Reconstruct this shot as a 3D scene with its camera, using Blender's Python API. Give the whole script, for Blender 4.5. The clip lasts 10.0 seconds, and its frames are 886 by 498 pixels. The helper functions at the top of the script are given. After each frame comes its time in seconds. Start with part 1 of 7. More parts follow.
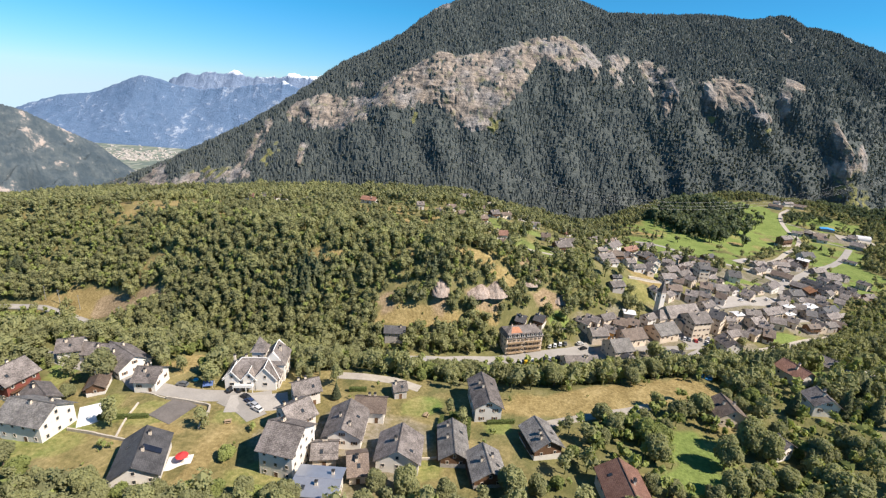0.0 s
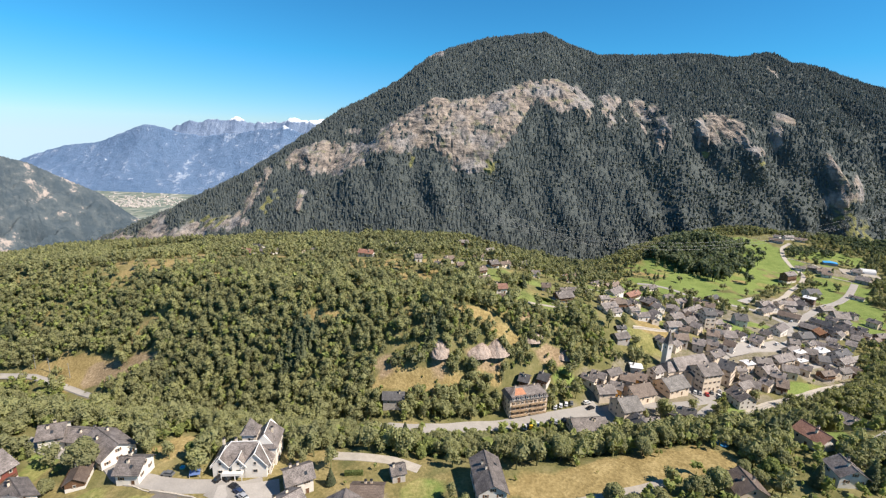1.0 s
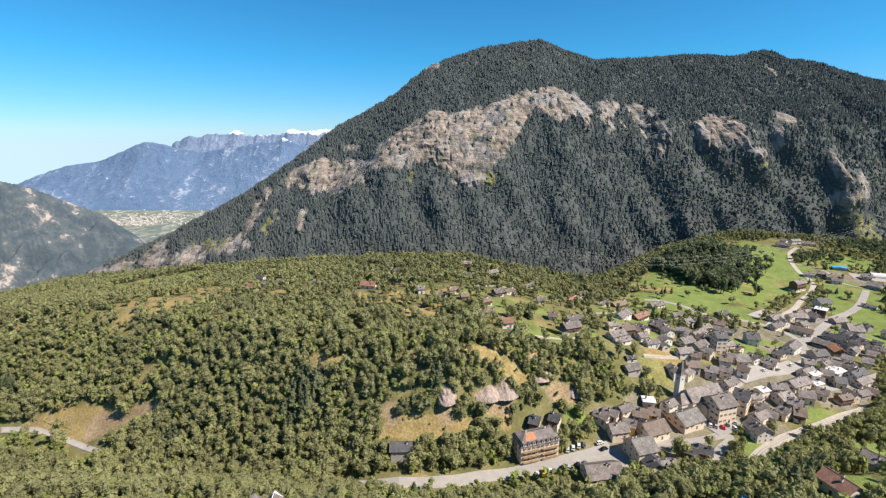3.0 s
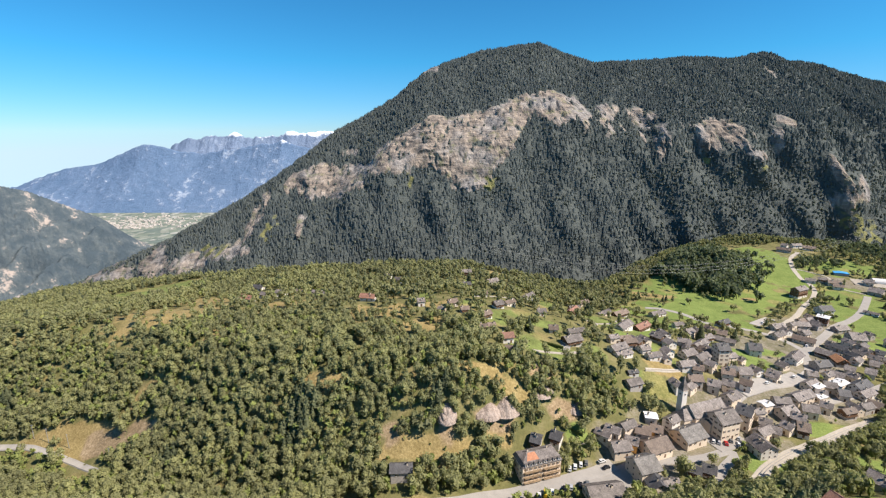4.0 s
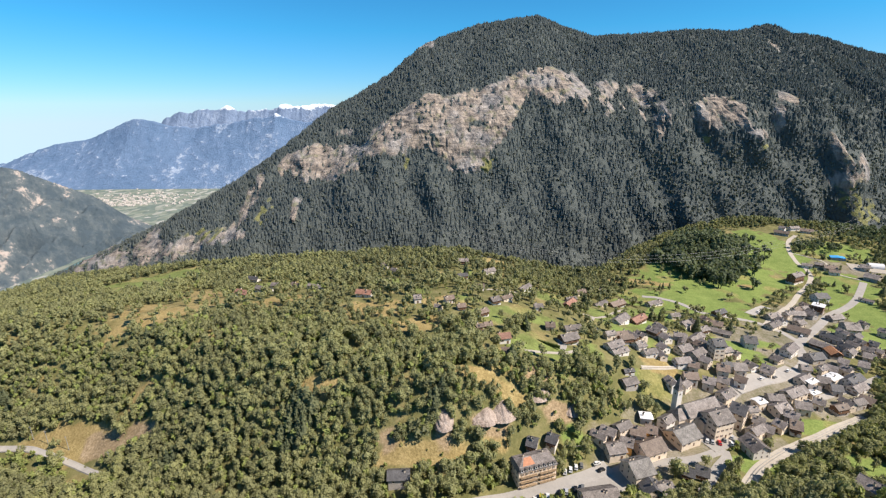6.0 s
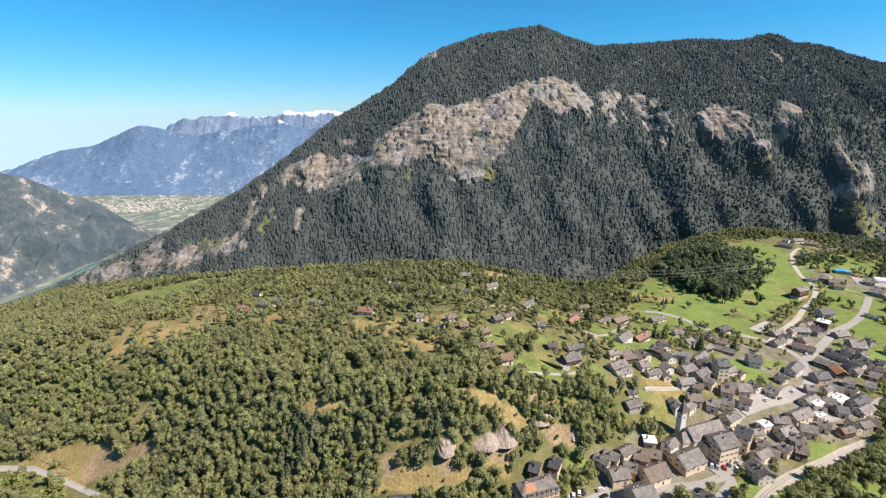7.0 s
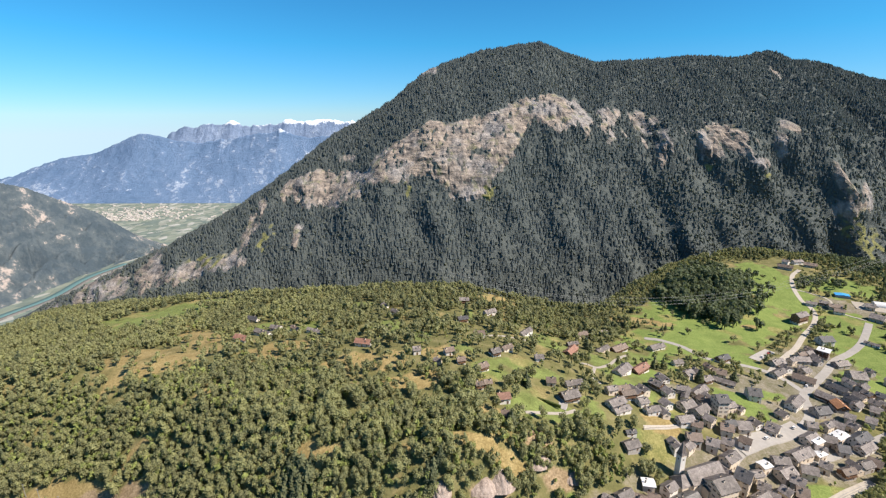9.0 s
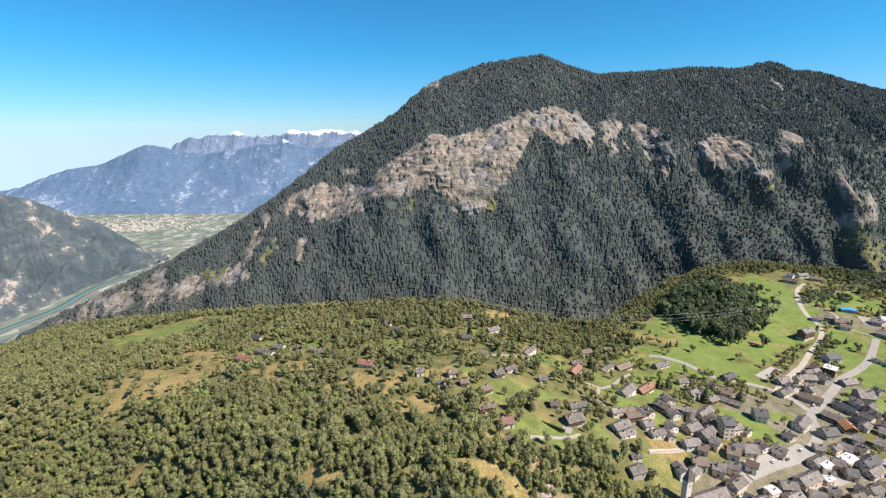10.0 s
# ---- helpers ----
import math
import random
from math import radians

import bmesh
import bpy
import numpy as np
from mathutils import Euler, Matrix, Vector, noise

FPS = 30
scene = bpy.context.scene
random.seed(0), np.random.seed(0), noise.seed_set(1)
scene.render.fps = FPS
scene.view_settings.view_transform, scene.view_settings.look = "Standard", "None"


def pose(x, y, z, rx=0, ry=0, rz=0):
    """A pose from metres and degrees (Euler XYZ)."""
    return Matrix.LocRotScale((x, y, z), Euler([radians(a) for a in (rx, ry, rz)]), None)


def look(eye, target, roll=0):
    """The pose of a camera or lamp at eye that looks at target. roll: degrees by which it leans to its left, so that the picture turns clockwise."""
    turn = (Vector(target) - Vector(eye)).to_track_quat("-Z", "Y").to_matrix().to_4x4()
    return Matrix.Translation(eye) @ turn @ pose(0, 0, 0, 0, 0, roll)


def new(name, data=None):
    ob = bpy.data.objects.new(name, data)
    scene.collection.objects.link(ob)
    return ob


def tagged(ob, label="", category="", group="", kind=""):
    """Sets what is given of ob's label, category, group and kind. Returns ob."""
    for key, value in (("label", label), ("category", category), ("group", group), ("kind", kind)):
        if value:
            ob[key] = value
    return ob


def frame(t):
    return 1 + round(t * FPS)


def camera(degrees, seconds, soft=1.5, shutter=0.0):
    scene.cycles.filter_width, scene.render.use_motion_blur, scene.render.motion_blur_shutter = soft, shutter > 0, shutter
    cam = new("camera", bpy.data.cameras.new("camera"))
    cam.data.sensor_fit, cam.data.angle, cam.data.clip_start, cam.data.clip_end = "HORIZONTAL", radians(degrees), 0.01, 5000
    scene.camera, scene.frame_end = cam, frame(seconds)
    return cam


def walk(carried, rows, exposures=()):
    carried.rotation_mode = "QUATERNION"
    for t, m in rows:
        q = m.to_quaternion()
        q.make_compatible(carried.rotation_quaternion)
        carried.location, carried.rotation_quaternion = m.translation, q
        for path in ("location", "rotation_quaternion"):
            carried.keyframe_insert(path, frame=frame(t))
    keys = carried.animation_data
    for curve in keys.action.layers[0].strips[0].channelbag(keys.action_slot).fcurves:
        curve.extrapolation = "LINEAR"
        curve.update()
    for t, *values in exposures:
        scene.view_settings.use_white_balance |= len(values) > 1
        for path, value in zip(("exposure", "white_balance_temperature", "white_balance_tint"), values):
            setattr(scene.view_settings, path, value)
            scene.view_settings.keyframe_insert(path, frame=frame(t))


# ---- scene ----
# ---- the camera and its way: it climbs from the terrace and drifts ahead ----
cam = camera(87.42, 10.0, 1.25)
PATH = [
    (0.0, -1.24, -7.60, 64.75, 71.638, -3.886, 0.885),
    (0.5, 0.52, -6.50, 71.06, 81.003, -2.051, 1.259),
    (1.0, 0.00, 0.00, 75.00, 75.990, -2.232, 0.557),
    (1.5, 0.13, 3.17, 79.33, 76.401, -1.221, 0.368),
    (2.0, -0.06, 6.07, 83.56, 76.191, -0.563, 0.479),
    (2.5, -0.03, 8.26, 87.73, 76.339, -0.198, 0.398),
    (4.0, 0.02, 13.88, 99.56, 76.411, 0.237, 0.300),
    (4.5, -0.78, 17.32, 102.26, 71.196, 0.388, -0.122),
    (5.0, 0.55, 17.81, 107.36, 75.113, 0.521, 0.019),
    (5.2, 0.58, 18.62, 108.91, 73.839, 0.461, -0.093),
    (6.5, 0.98, 23.18, 118.05, 73.000, 0.482, -0.104),
    (7.0, 1.04, 24.72, 122.73, 73.663, 0.476, 0.218),
    (7.5, 1.40, 26.35, 126.88, 73.924, 0.084, 0.313),
    (8.0, 1.85, 28.18, 130.85, 74.199, 0.224, 0.175),
    (8.5, 2.33, 29.56, 134.74, 74.468, 0.257, 0.187),
    (9.0, 2.53, 30.99, 139.07, 74.510, 0.219, 0.269),
    (9.5, 2.86, 32.26, 143.12, 74.365, 0.203, 0.190),
    (10.0, 2.75, 33.10, 147.78, 75.491, 0.531, 0.581),
]
walk(cam, [(t, pose(*place)) for t, *place in PATH])

# ---- sky and sun ----
SUN_WAY = Vector((0.90, -0.34, 1.06))
world = bpy.data.worlds.new("sky")
scene.world = world
world.use_nodes = True
sky = world.node_tree.nodes.new("ShaderNodeTexSky")
sky.sky_type = "NISHITA"
sky.sun_disc = False
sky.sun_elevation = math.asin(SUN_WAY.normalized().z)
sky.sun_rotation = math.atan2(SUN_WAY.x, SUN_WAY.y)
sky.altitude = 1000
sky.air_density = 1.0
sky.dust_density = 0.0
sky.ozone_density = 3.0
world.node_tree.nodes["Background"].inputs["Strength"].default_value = 0.066
tone = world.node_tree.nodes.new("ShaderNodeMixRGB")  # the clear, deep blue of mountain air
tone.blend_type = "MULTIPLY"
high = world.node_tree.nodes.new("ShaderNodeSeparateXYZ")
where = world.node_tree.nodes.new("ShaderNodeTexCoord")
rise = world.node_tree.nodes.new("ShaderNodeMapRange")  # paler towards the horizon
world.node_tree.links.new(where.outputs["Generated"], high.inputs["Vector"])
world.node_tree.links.new(high.outputs["Z"], rise.inputs["Value"])
floor_ = world.node_tree.nodes.new("ShaderNodeMath")  # the bright rim goes on below the horizon
floor_.operation = "MAXIMUM"
floor_.inputs[1].default_value = 0.012
world.node_tree.links.new(high.outputs["Z"], floor_.inputs[0])
ray_ = world.node_tree.nodes.new("ShaderNodeCombineXYZ")
for axis in ("X", "Y"):
    world.node_tree.links.new(high.outputs[axis], ray_.inputs[axis])
world.node_tree.links.new(floor_.outputs["Value"], ray_.inputs["Z"])
world.node_tree.links.new(ray_.outputs["Vector"], sky.inputs["Vector"])
for sock, v in (("From Min", -0.02), ("From Max", 0.145), ("To Min", 0.0), ("To Max", 1.0)):
    rise.inputs[sock].default_value = v
shade = world.node_tree.nodes.new("ShaderNodeMixRGB")
world.node_tree.links.new(rise.outputs["Result"], shade.inputs["Fac"])
shade.inputs["Color1"].default_value = (0.52, 0.67, 0.98, 1)
shade.inputs["Color2"].default_value = (0.22, 0.80, 1.06, 1)
tone.inputs["Fac"].default_value = 1.0
world.node_tree.links.new(shade.outputs["Color"], tone.inputs["Color2"])
world.node_tree.links.new(sky.outputs["Color"], tone.inputs["Color1"])
world.node_tree.links.new(tone.outputs["Color"], world.node_tree.nodes["Background"].inputs["Color"])
sun = new("sun", bpy.data.lights.new("sun", "SUN"))
sun.data.energy = 4.5
sun.data.angle = radians(0.55)
sun.data.color = (1.0, 0.885, 0.76)
sun.matrix_world = look((0, 0, 600), Vector((0, 0, 600)) - SUN_WAY)
scene.view_settings.exposure = 1.05


# ---- materials ----
class Nodes:
    """A node material: wires nodes together with few words."""

    def __init__(self, name, rough=0.85, spec=0.2):
        self.m = bpy.data.materials.new(name)
        self.m.use_nodes = True
        self.t = self.m.node_tree
        self.b = self.t.nodes["Principled BSDF"]
        self.b.inputs["Roughness"].default_value = rough
        self.b.inputs["Specular IOR Level"].default_value = spec

    def node(self, kind, **put):
        n = self.t.nodes.new("ShaderNode" + kind)
        for key, v in put.items():
            if key in ("attribute_name",):
                n.attribute_name = v
            elif key == "blend":
                n.blend_type = v
            elif key == "op":
                n.operation = v
        return n

    def join(self, a, b):
        self.t.links.new(a, b)

    def coords(self, which="Object", scale=(1, 1, 1)):
        c = self.node("TexCoord")
        mp = self.node("Mapping")
        mp.inputs["Scale"].default_value = scale
        self.join(c.outputs[which], mp.inputs["Vector"])
        return mp.outputs["Vector"]

    def noise(self, scale, detail=4.0, vec=None, rough=0.6):
        n = self.node("TexNoise")
        n.inputs["Scale"].default_value = scale
        n.inputs["Detail"].default_value = detail
        n.inputs["Roughness"].default_value = rough
        if vec is not None:
            self.join(vec, n.inputs["Vector"])
        return n.outputs["Fac"]

    def ramp(self, fac, stops):
        r = self.node("ValToRGB")
        e = r.color_ramp.elements
        while len(e) < len(stops):
            e.new(0.5)
        for el, (p, c) in zip(e, stops):
            el.position = p
            el.color = (*c, 1) if not isinstance(c, (int, float)) else (c, c, c, 1)
        self.join(fac, r.inputs["Fac"])
        return r.outputs["Color"]

    def mix(self, fac, a, b, blend="MIX"):
        n = self.node("MixRGB", blend=blend)
        for sock, v in (("Fac", fac), ("Color1", a), ("Color2", b)):
            if isinstance(v, (int, float)):
                n.inputs[sock].default_value = v if sock == "Fac" else (v, v, v, 1)
            elif isinstance(v, tuple):
                n.inputs[sock].default_value = (*v, 1)
            else:
                self.join(v, n.inputs[sock])
        return n.outputs["Color"]

    def attr(self, name, part="Fac"):
        n = self.node("Attribute", attribute_name=name)
        return n.outputs[part]

    def rgb(self, sock):
        n = self.node("SeparateColor")
        self.join(sock, n.inputs["Color"])
        return n.outputs["Red"], n.outputs["Green"], n.outputs["Blue"]

    def random(self):
        return self.node("ObjectInfo").outputs["Random"]

    def island(self):
        return self.node("NewGeometry").outputs["Random Per Island"]

    def colour(self, sock):
        if isinstance(sock, tuple):
            self.b.inputs["Base Color"].default_value = (*sock, 1)
        else:
            self.join(sock, self.b.inputs["Base Color"])
        return self

    def bump(self, fac, strength=0.4, dist=0.1):
        n = self.node("Bump")
        n.inputs["Strength"].default_value = strength
        n.inputs["Distance"].default_value = dist
        self.join(fac, n.inputs["Height"])
        self.join(n.outputs["Normal"], self.b.inputs["Normal"])
        return self


def plain(name, c, rough=0.8, spread=0.25, scale=1.5, metal=0.0, spec=0.25):
    """Paint, plaster, wood or metal with stains at two scales."""
    k = Nodes(name, rough, spec)
    v = k.coords()
    lo = tuple(x * (1 - spread) for x in c)
    hi = tuple(min(1, x * (1 + spread * 0.6)) for x in c)
    n = k.mix(0.5, k.noise(scale, 5, v), k.noise(scale * 9, 3, v))
    col = k.ramp(n, [(0.32, lo), (0.66, hi)])
    tint = k.ramp(k.random(), [(0.0, 0.78), (1.0, 1.0)])
    k.colour(k.mix(1.0, col, tint, "MULTIPLY"))
    k.b.inputs["Metallic"].default_value = metal
    return k.m


def ground_material():
    k = Nodes("meadow and earth", 0.95, 0.1)
    v = k.coords()
    fine, mid, big = k.noise(0.9, 6, v), k.noise(0.12, 5, v), k.noise(0.02, 4, v)
    grass = k.ramp(mid, [(0.3, (0.105, 0.108, 0.042)), (0.5, (0.155, 0.148, 0.062)), (0.7, (0.225, 0.20, 0.098))])
    lush = k.ramp(k.mix(0.4, mid, fine), [(0.3, (0.115, 0.165, 0.042)), (0.7, (0.215, 0.265, 0.08))])
    dry = k.ramp(k.mix(0.5, mid, fine), [(0.3, (0.17, 0.125, 0.05)), (0.52, (0.29, 0.225, 0.10)), (0.72, (0.40, 0.32, 0.16))])
    earth = k.ramp(k.mix(0.5, mid, fine), [(0.3, (0.15, 0.105, 0.06)), (0.55, (0.31, 0.235, 0.145)), (0.75, (0.43, 0.345, 0.24))])
    paved = k.ramp(k.mix(0.5, mid, fine), [(0.3, (0.13, 0.12, 0.075)), (0.52, (0.225, 0.20, 0.165)), (0.72, (0.30, 0.27, 0.235))])
    r, g, b = k.rgb(k.attr("cover", "Color"))

    def mask(m, soft=0.5):
        return k.ramp(k.mix(0.75, m, k.mix(0.4, mid, fine), "OVERLAY"), [(0.22, 0.0), (0.62, 1.0)])
    col = k.mix(mask(g), grass, lush)
    col = k.mix(mask(r), col, dry)
    col = k.mix(mask(b), col, earth)
    col = k.mix(mask(k.attr("cover", "Alpha")), col, paved)
    col = k.mix(0.5, col, k.ramp(fine, [(0.25, 0.45), (0.7, 1.0)]), "MULTIPLY")
    k.colour(col).bump(fine, 0.7, 0.5)
    return k.m


def mountain_material():
    k = Nodes("wooded rock face", 0.95, 0.1)
    v = k.coords()
    fine, mid = k.noise(0.16, 8, v, 0.7), k.noise(0.03, 6, v, 0.65)
    lean = k.node("Mapping")
    lean.inputs["Rotation"].default_value = (0.0, radians(-16), 0.0)
    lean.inputs["Scale"].default_value = (0.022, 0.03, 0.15)
    k.join(k.node("TexCoord").outputs["Object"], lean.inputs["Vector"])
    strata = k.noise(1.0, 9, lean.outputs["Vector"], 0.72)
    cracks = k.noise(1.0, 8, k.coords("Object", (0.11, 0.11, 0.03)), 0.72)
    rock = k.ramp(k.mix(0.45, strata, cracks), [(0.41, (0.065, 0.062, 0.062)), (0.47, (0.17, 0.148, 0.13)), (0.545, (0.275, 0.232, 0.195)), (0.64, (0.42, 0.36, 0.305))])
    rock = k.mix(k.ramp(k.noise(0.017, 3, v), [(0.46, 0.0), (0.60, 0.8)]), rock, k.ramp(cracks, [(0.36, (0.10, 0.10, 0.105)), (0.6, (0.31, 0.295, 0.285))]))
    rock = k.mix(k.ramp(k.noise(0.05, 5, v), [(0.56, 0.0), (0.66, 0.55)]), rock, k.ramp(fine, [(0.3, (0.10, 0.115, 0.06)), (0.7, (0.20, 0.205, 0.10))]))
    # blue-grey floor, toned to the hazed colour of the trees above it
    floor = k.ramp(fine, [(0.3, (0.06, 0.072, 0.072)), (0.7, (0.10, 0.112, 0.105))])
    scrub = k.ramp(fine, [(0.3, (0.11, 0.125, 0.05)), (0.7, (0.24, 0.225, 0.10))])
    r, g, b = k.rgb(k.attr("cover", "Color"))
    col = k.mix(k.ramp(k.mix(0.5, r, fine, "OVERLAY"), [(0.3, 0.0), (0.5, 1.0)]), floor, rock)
    col = k.mix(k.ramp(k.mix(0.5, g, fine, "OVERLAY"), [(0.35, 0.0), (0.6, 1.0)]), col, scrub)
    k.colour(col).bump(k.mix(0.5, strata, fine), 0.9, 6.0)
    return k.m


def leaf_material(name, dark, light, shine=0.04):
    """Leaves: each clump has its own shade, each tree its own tint with a painted lighter top; some light passes
    through.
    """
    k = Nodes(name, 0.6, shine)
    tint = k.attr("tint")
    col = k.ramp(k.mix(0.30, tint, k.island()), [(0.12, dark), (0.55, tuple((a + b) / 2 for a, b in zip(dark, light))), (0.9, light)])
    k.colour(col)
    tr = k.node("BsdfTranslucent")
    k.join(k.mix(1.0, col, (0.95, 1.0, 0.5), "MULTIPLY"), tr.inputs["Color"])
    mx = k.node("MixShader")
    mx.inputs["Fac"].default_value = 0.45
    k.join(k.b.outputs["BSDF"], mx.inputs[1])
    k.join(tr.outputs["BSDF"], mx.inputs[2])
    k.join(mx.outputs["Shader"], k.t.nodes["Material Output"].inputs["Surface"])
    return k.m


def roof_material(name, dark, light, moss=0.25):
    """Slates or tiles in courses, weathered."""
    k = Nodes(name, 0.62, 0.3)
    v = k.coords()
    cells = k.node("TexBrick")
    k.join(k.coords("UV", (1, 1, 1)), cells.inputs["Vector"])
    for sock, val in (("Scale", 1.0), ("Mortar Size", 0.035), ("Brick Width", 0.7), ("Row Height", 0.45), ("Mortar Smooth", 0.3), ("Bias", 0.0)):
        cells.inputs[sock].default_value = val
    cells.inputs["Color1"].default_value = (0.75, 0.75, 0.75, 1)
    cells.inputs["Color2"].default_value = (1, 1, 1, 1)
    cells.inputs["Mortar"].default_value = (0.35, 0.35, 0.35, 1)
    stain = k.mix(0.5, k.noise(0.35, 6, v), k.noise(2.5, 4, v))
    col = k.ramp(stain, [(0.40, dark), (0.52, tuple((p + q) / 2 for p, q in zip(dark, light))), (0.64, light)])
    col = k.mix(moss, col, k.ramp(k.noise(0.9, 5, v), [(0.5, (0.3, 0.3, 0.3)), (0.72, (0.62, 0.58, 0.42))]), "MULTIPLY")
    col = k.mix(0.8, col, cells.outputs["Color"], "MULTIPLY")
    tint = k.ramp(k.random(), [(0.0, 0.62), (1.0, 1.0)])
    k.colour(k.mix(1.0, col, tint, "MULTIPLY")).bump(cells.outputs["Color"], 0.5, 0.05)
    return k.m


def glass_material():
    k = Nodes("window glass", 0.06, 0.5)
    k.colour((0.03, 0.036, 0.042))
    return k.m


M_GROUND = ground_material()
M_MOUNT = mountain_material()
M_BROAD = leaf_material("broad leaves", (0.205, 0.21, 0.116), (0.345, 0.351, 0.165))
M_BUSH = leaf_material("bright bush leaves", (0.19, 0.22, 0.080), (0.36, 0.40, 0.145))
M_NEEDLE = leaf_material("spruce needles", (0.105, 0.125, 0.075), (0.22, 0.235, 0.130))
# these two far leaf colours are bluer and flatter: mountain haze painted in
M_FIR = leaf_material("hazed far spruces", (0.114, 0.137, 0.145), (0.170, 0.196, 0.190))
M_FARLEAF = leaf_material("hazed far leaves", (0.112, 0.130, 0.120), (0.180, 0.198, 0.160))
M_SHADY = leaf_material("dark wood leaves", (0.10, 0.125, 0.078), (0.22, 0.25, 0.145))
M_BARK = plain("bark", (0.14, 0.105, 0.08), 0.95, 0.4, 3)
M_SLATE = roof_material("grey slate", (0.13, 0.112, 0.104), (0.44, 0.388, 0.362))
M_STONE_ROOF = roof_material("rough stone slabs", (0.16, 0.15, 0.145), (0.48, 0.455, 0.43), 0.4)
M_BROWN = roof_material("brown tiles", (0.17, 0.125, 0.10), (0.34, 0.265, 0.215))
M_RED = roof_material("red-brown tiles", (0.27, 0.135, 0.095), (0.46, 0.26, 0.19))
M_ORANGE = roof_material("orange tiles", (0.42, 0.19, 0.09), (0.62, 0.33, 0.17))
M_DARKROOF = roof_material("dark slate", (0.065, 0.064, 0.068), (0.15, 0.147, 0.152), 0.1)
M_METAL = plain("sheet metal", (0.45, 0.47, 0.52), 0.35, 0.15, 0.8, 0.6)
M_WHITEROOF = plain("white sheet roof", (0.66, 0.66, 0.66), 0.5, 0.1)
M_RUST = plain("rusted sheet", (0.40, 0.19, 0.11), 0.8, 0.45, 0.8)
M_WHITE = plain("white plaster", (0.68, 0.65, 0.60), 0.9, 0.14, 0.5)
M_CREAM = plain("cream plaster", (0.70, 0.60, 0.48), 0.9, 0.2, 0.5)
M_OCHRE = plain("ochre plaster", (0.72, 0.40, 0.13), 0.9, 0.2, 0.5)
M_GREYWALL = plain("grey rubble wall", (0.42, 0.39, 0.36), 0.95, 0.4, 1.2)
M_WOOD = plain("dark stained wood", (0.15, 0.085, 0.05), 0.8, 0.45, 2)
M_BALCONY = plain("weathered balcony wood", (0.34, 0.25, 0.16), 0.85, 0.3, 2)
M_REDWOOD = plain("red-brown wood", (0.22, 0.07, 0.055), 0.8, 0.3, 2)
M_STONE = plain("masonry", (0.50, 0.45, 0.38), 0.95, 0.4, 1.0)
M_ASPHALT = plain("pale worn asphalt", (0.33, 0.31, 0.285), 0.9, 0.2, 0.25)
M_BANK = plain("dull river gravel", (0.14, 0.138, 0.13), 0.95, 0.35, 0.05)
M_TAR = plain("dark patched asphalt", (0.15, 0.135, 0.125), 0.9, 0.3, 0.3)
M_GRAVEL = plain("gravel", (0.38, 0.345, 0.295), 0.95, 0.25, 0.6)
def rock_material():
    k = Nodes("pale rock", 0.95, 0.1)
    v = k.coords()
    n = k.mix(0.5, k.noise(0.5, 8, v, 0.7), k.noise(2.2, 6, v, 0.7))
    k.colour(k.ramp(n, [(0.38, (0.15, 0.115, 0.095)), (0.49, (0.29, 0.235, 0.20)), (0.64, (0.44, 0.37, 0.32))])).bump(n, 0.9, 0.6)
    return k.m


M_ROCK = rock_material()
M_GLASS = glass_material()
M_WHITEPAINT = plain("white painted board", (0.8, 0.79, 0.76), 0.6, 0.08)
M_PANEL = plain("solar glass", (0.018, 0.02, 0.03), 0.15, 0.2, 1.0, 0.0, 0.6)
M_TYRE = plain("rubber", (0.02, 0.02, 0.02), 0.8, 0.1)
M_BLUE = plain("blue tarpaulin", (0.06, 0.30, 0.62), 0.5, 0.15)
M_REDCLOTH = plain("red cloth", (0.62, 0.05, 0.05), 0.8, 0.15)
M_CABLE = plain("steel cable", (0.25, 0.26, 0.27), 0.5, 0.1)
M_FRAME = plain("painted frame", (0.55, 0.50, 0.44), 0.6, 0.1)


# ---- the lie of the land: heights in metres over the plan ----
def sm(a, b, t):
    u = np.clip((np.asarray(t, float) - a) / (b - a), 0, 1)
    return u * u * (3 - 2 * u)


def lerp_over(xs, vs, x):
    return np.interp(x, xs, vs)


def wave(x, y, seed, size):
    """Smooth, repeatable noise made of a few crossed sines."""
    r = np.random.RandomState(seed)
    out = 0.0
    for k in range(7):
        a, ph, fr = r.uniform(0, 6.283), r.uniform(0, 6.283), r.uniform(0.55, 1.9)
        out = out + np.sin((np.cos(a) * x + np.sin(a) * y) * 6.283 * fr / size + ph)
    return out / 3.5


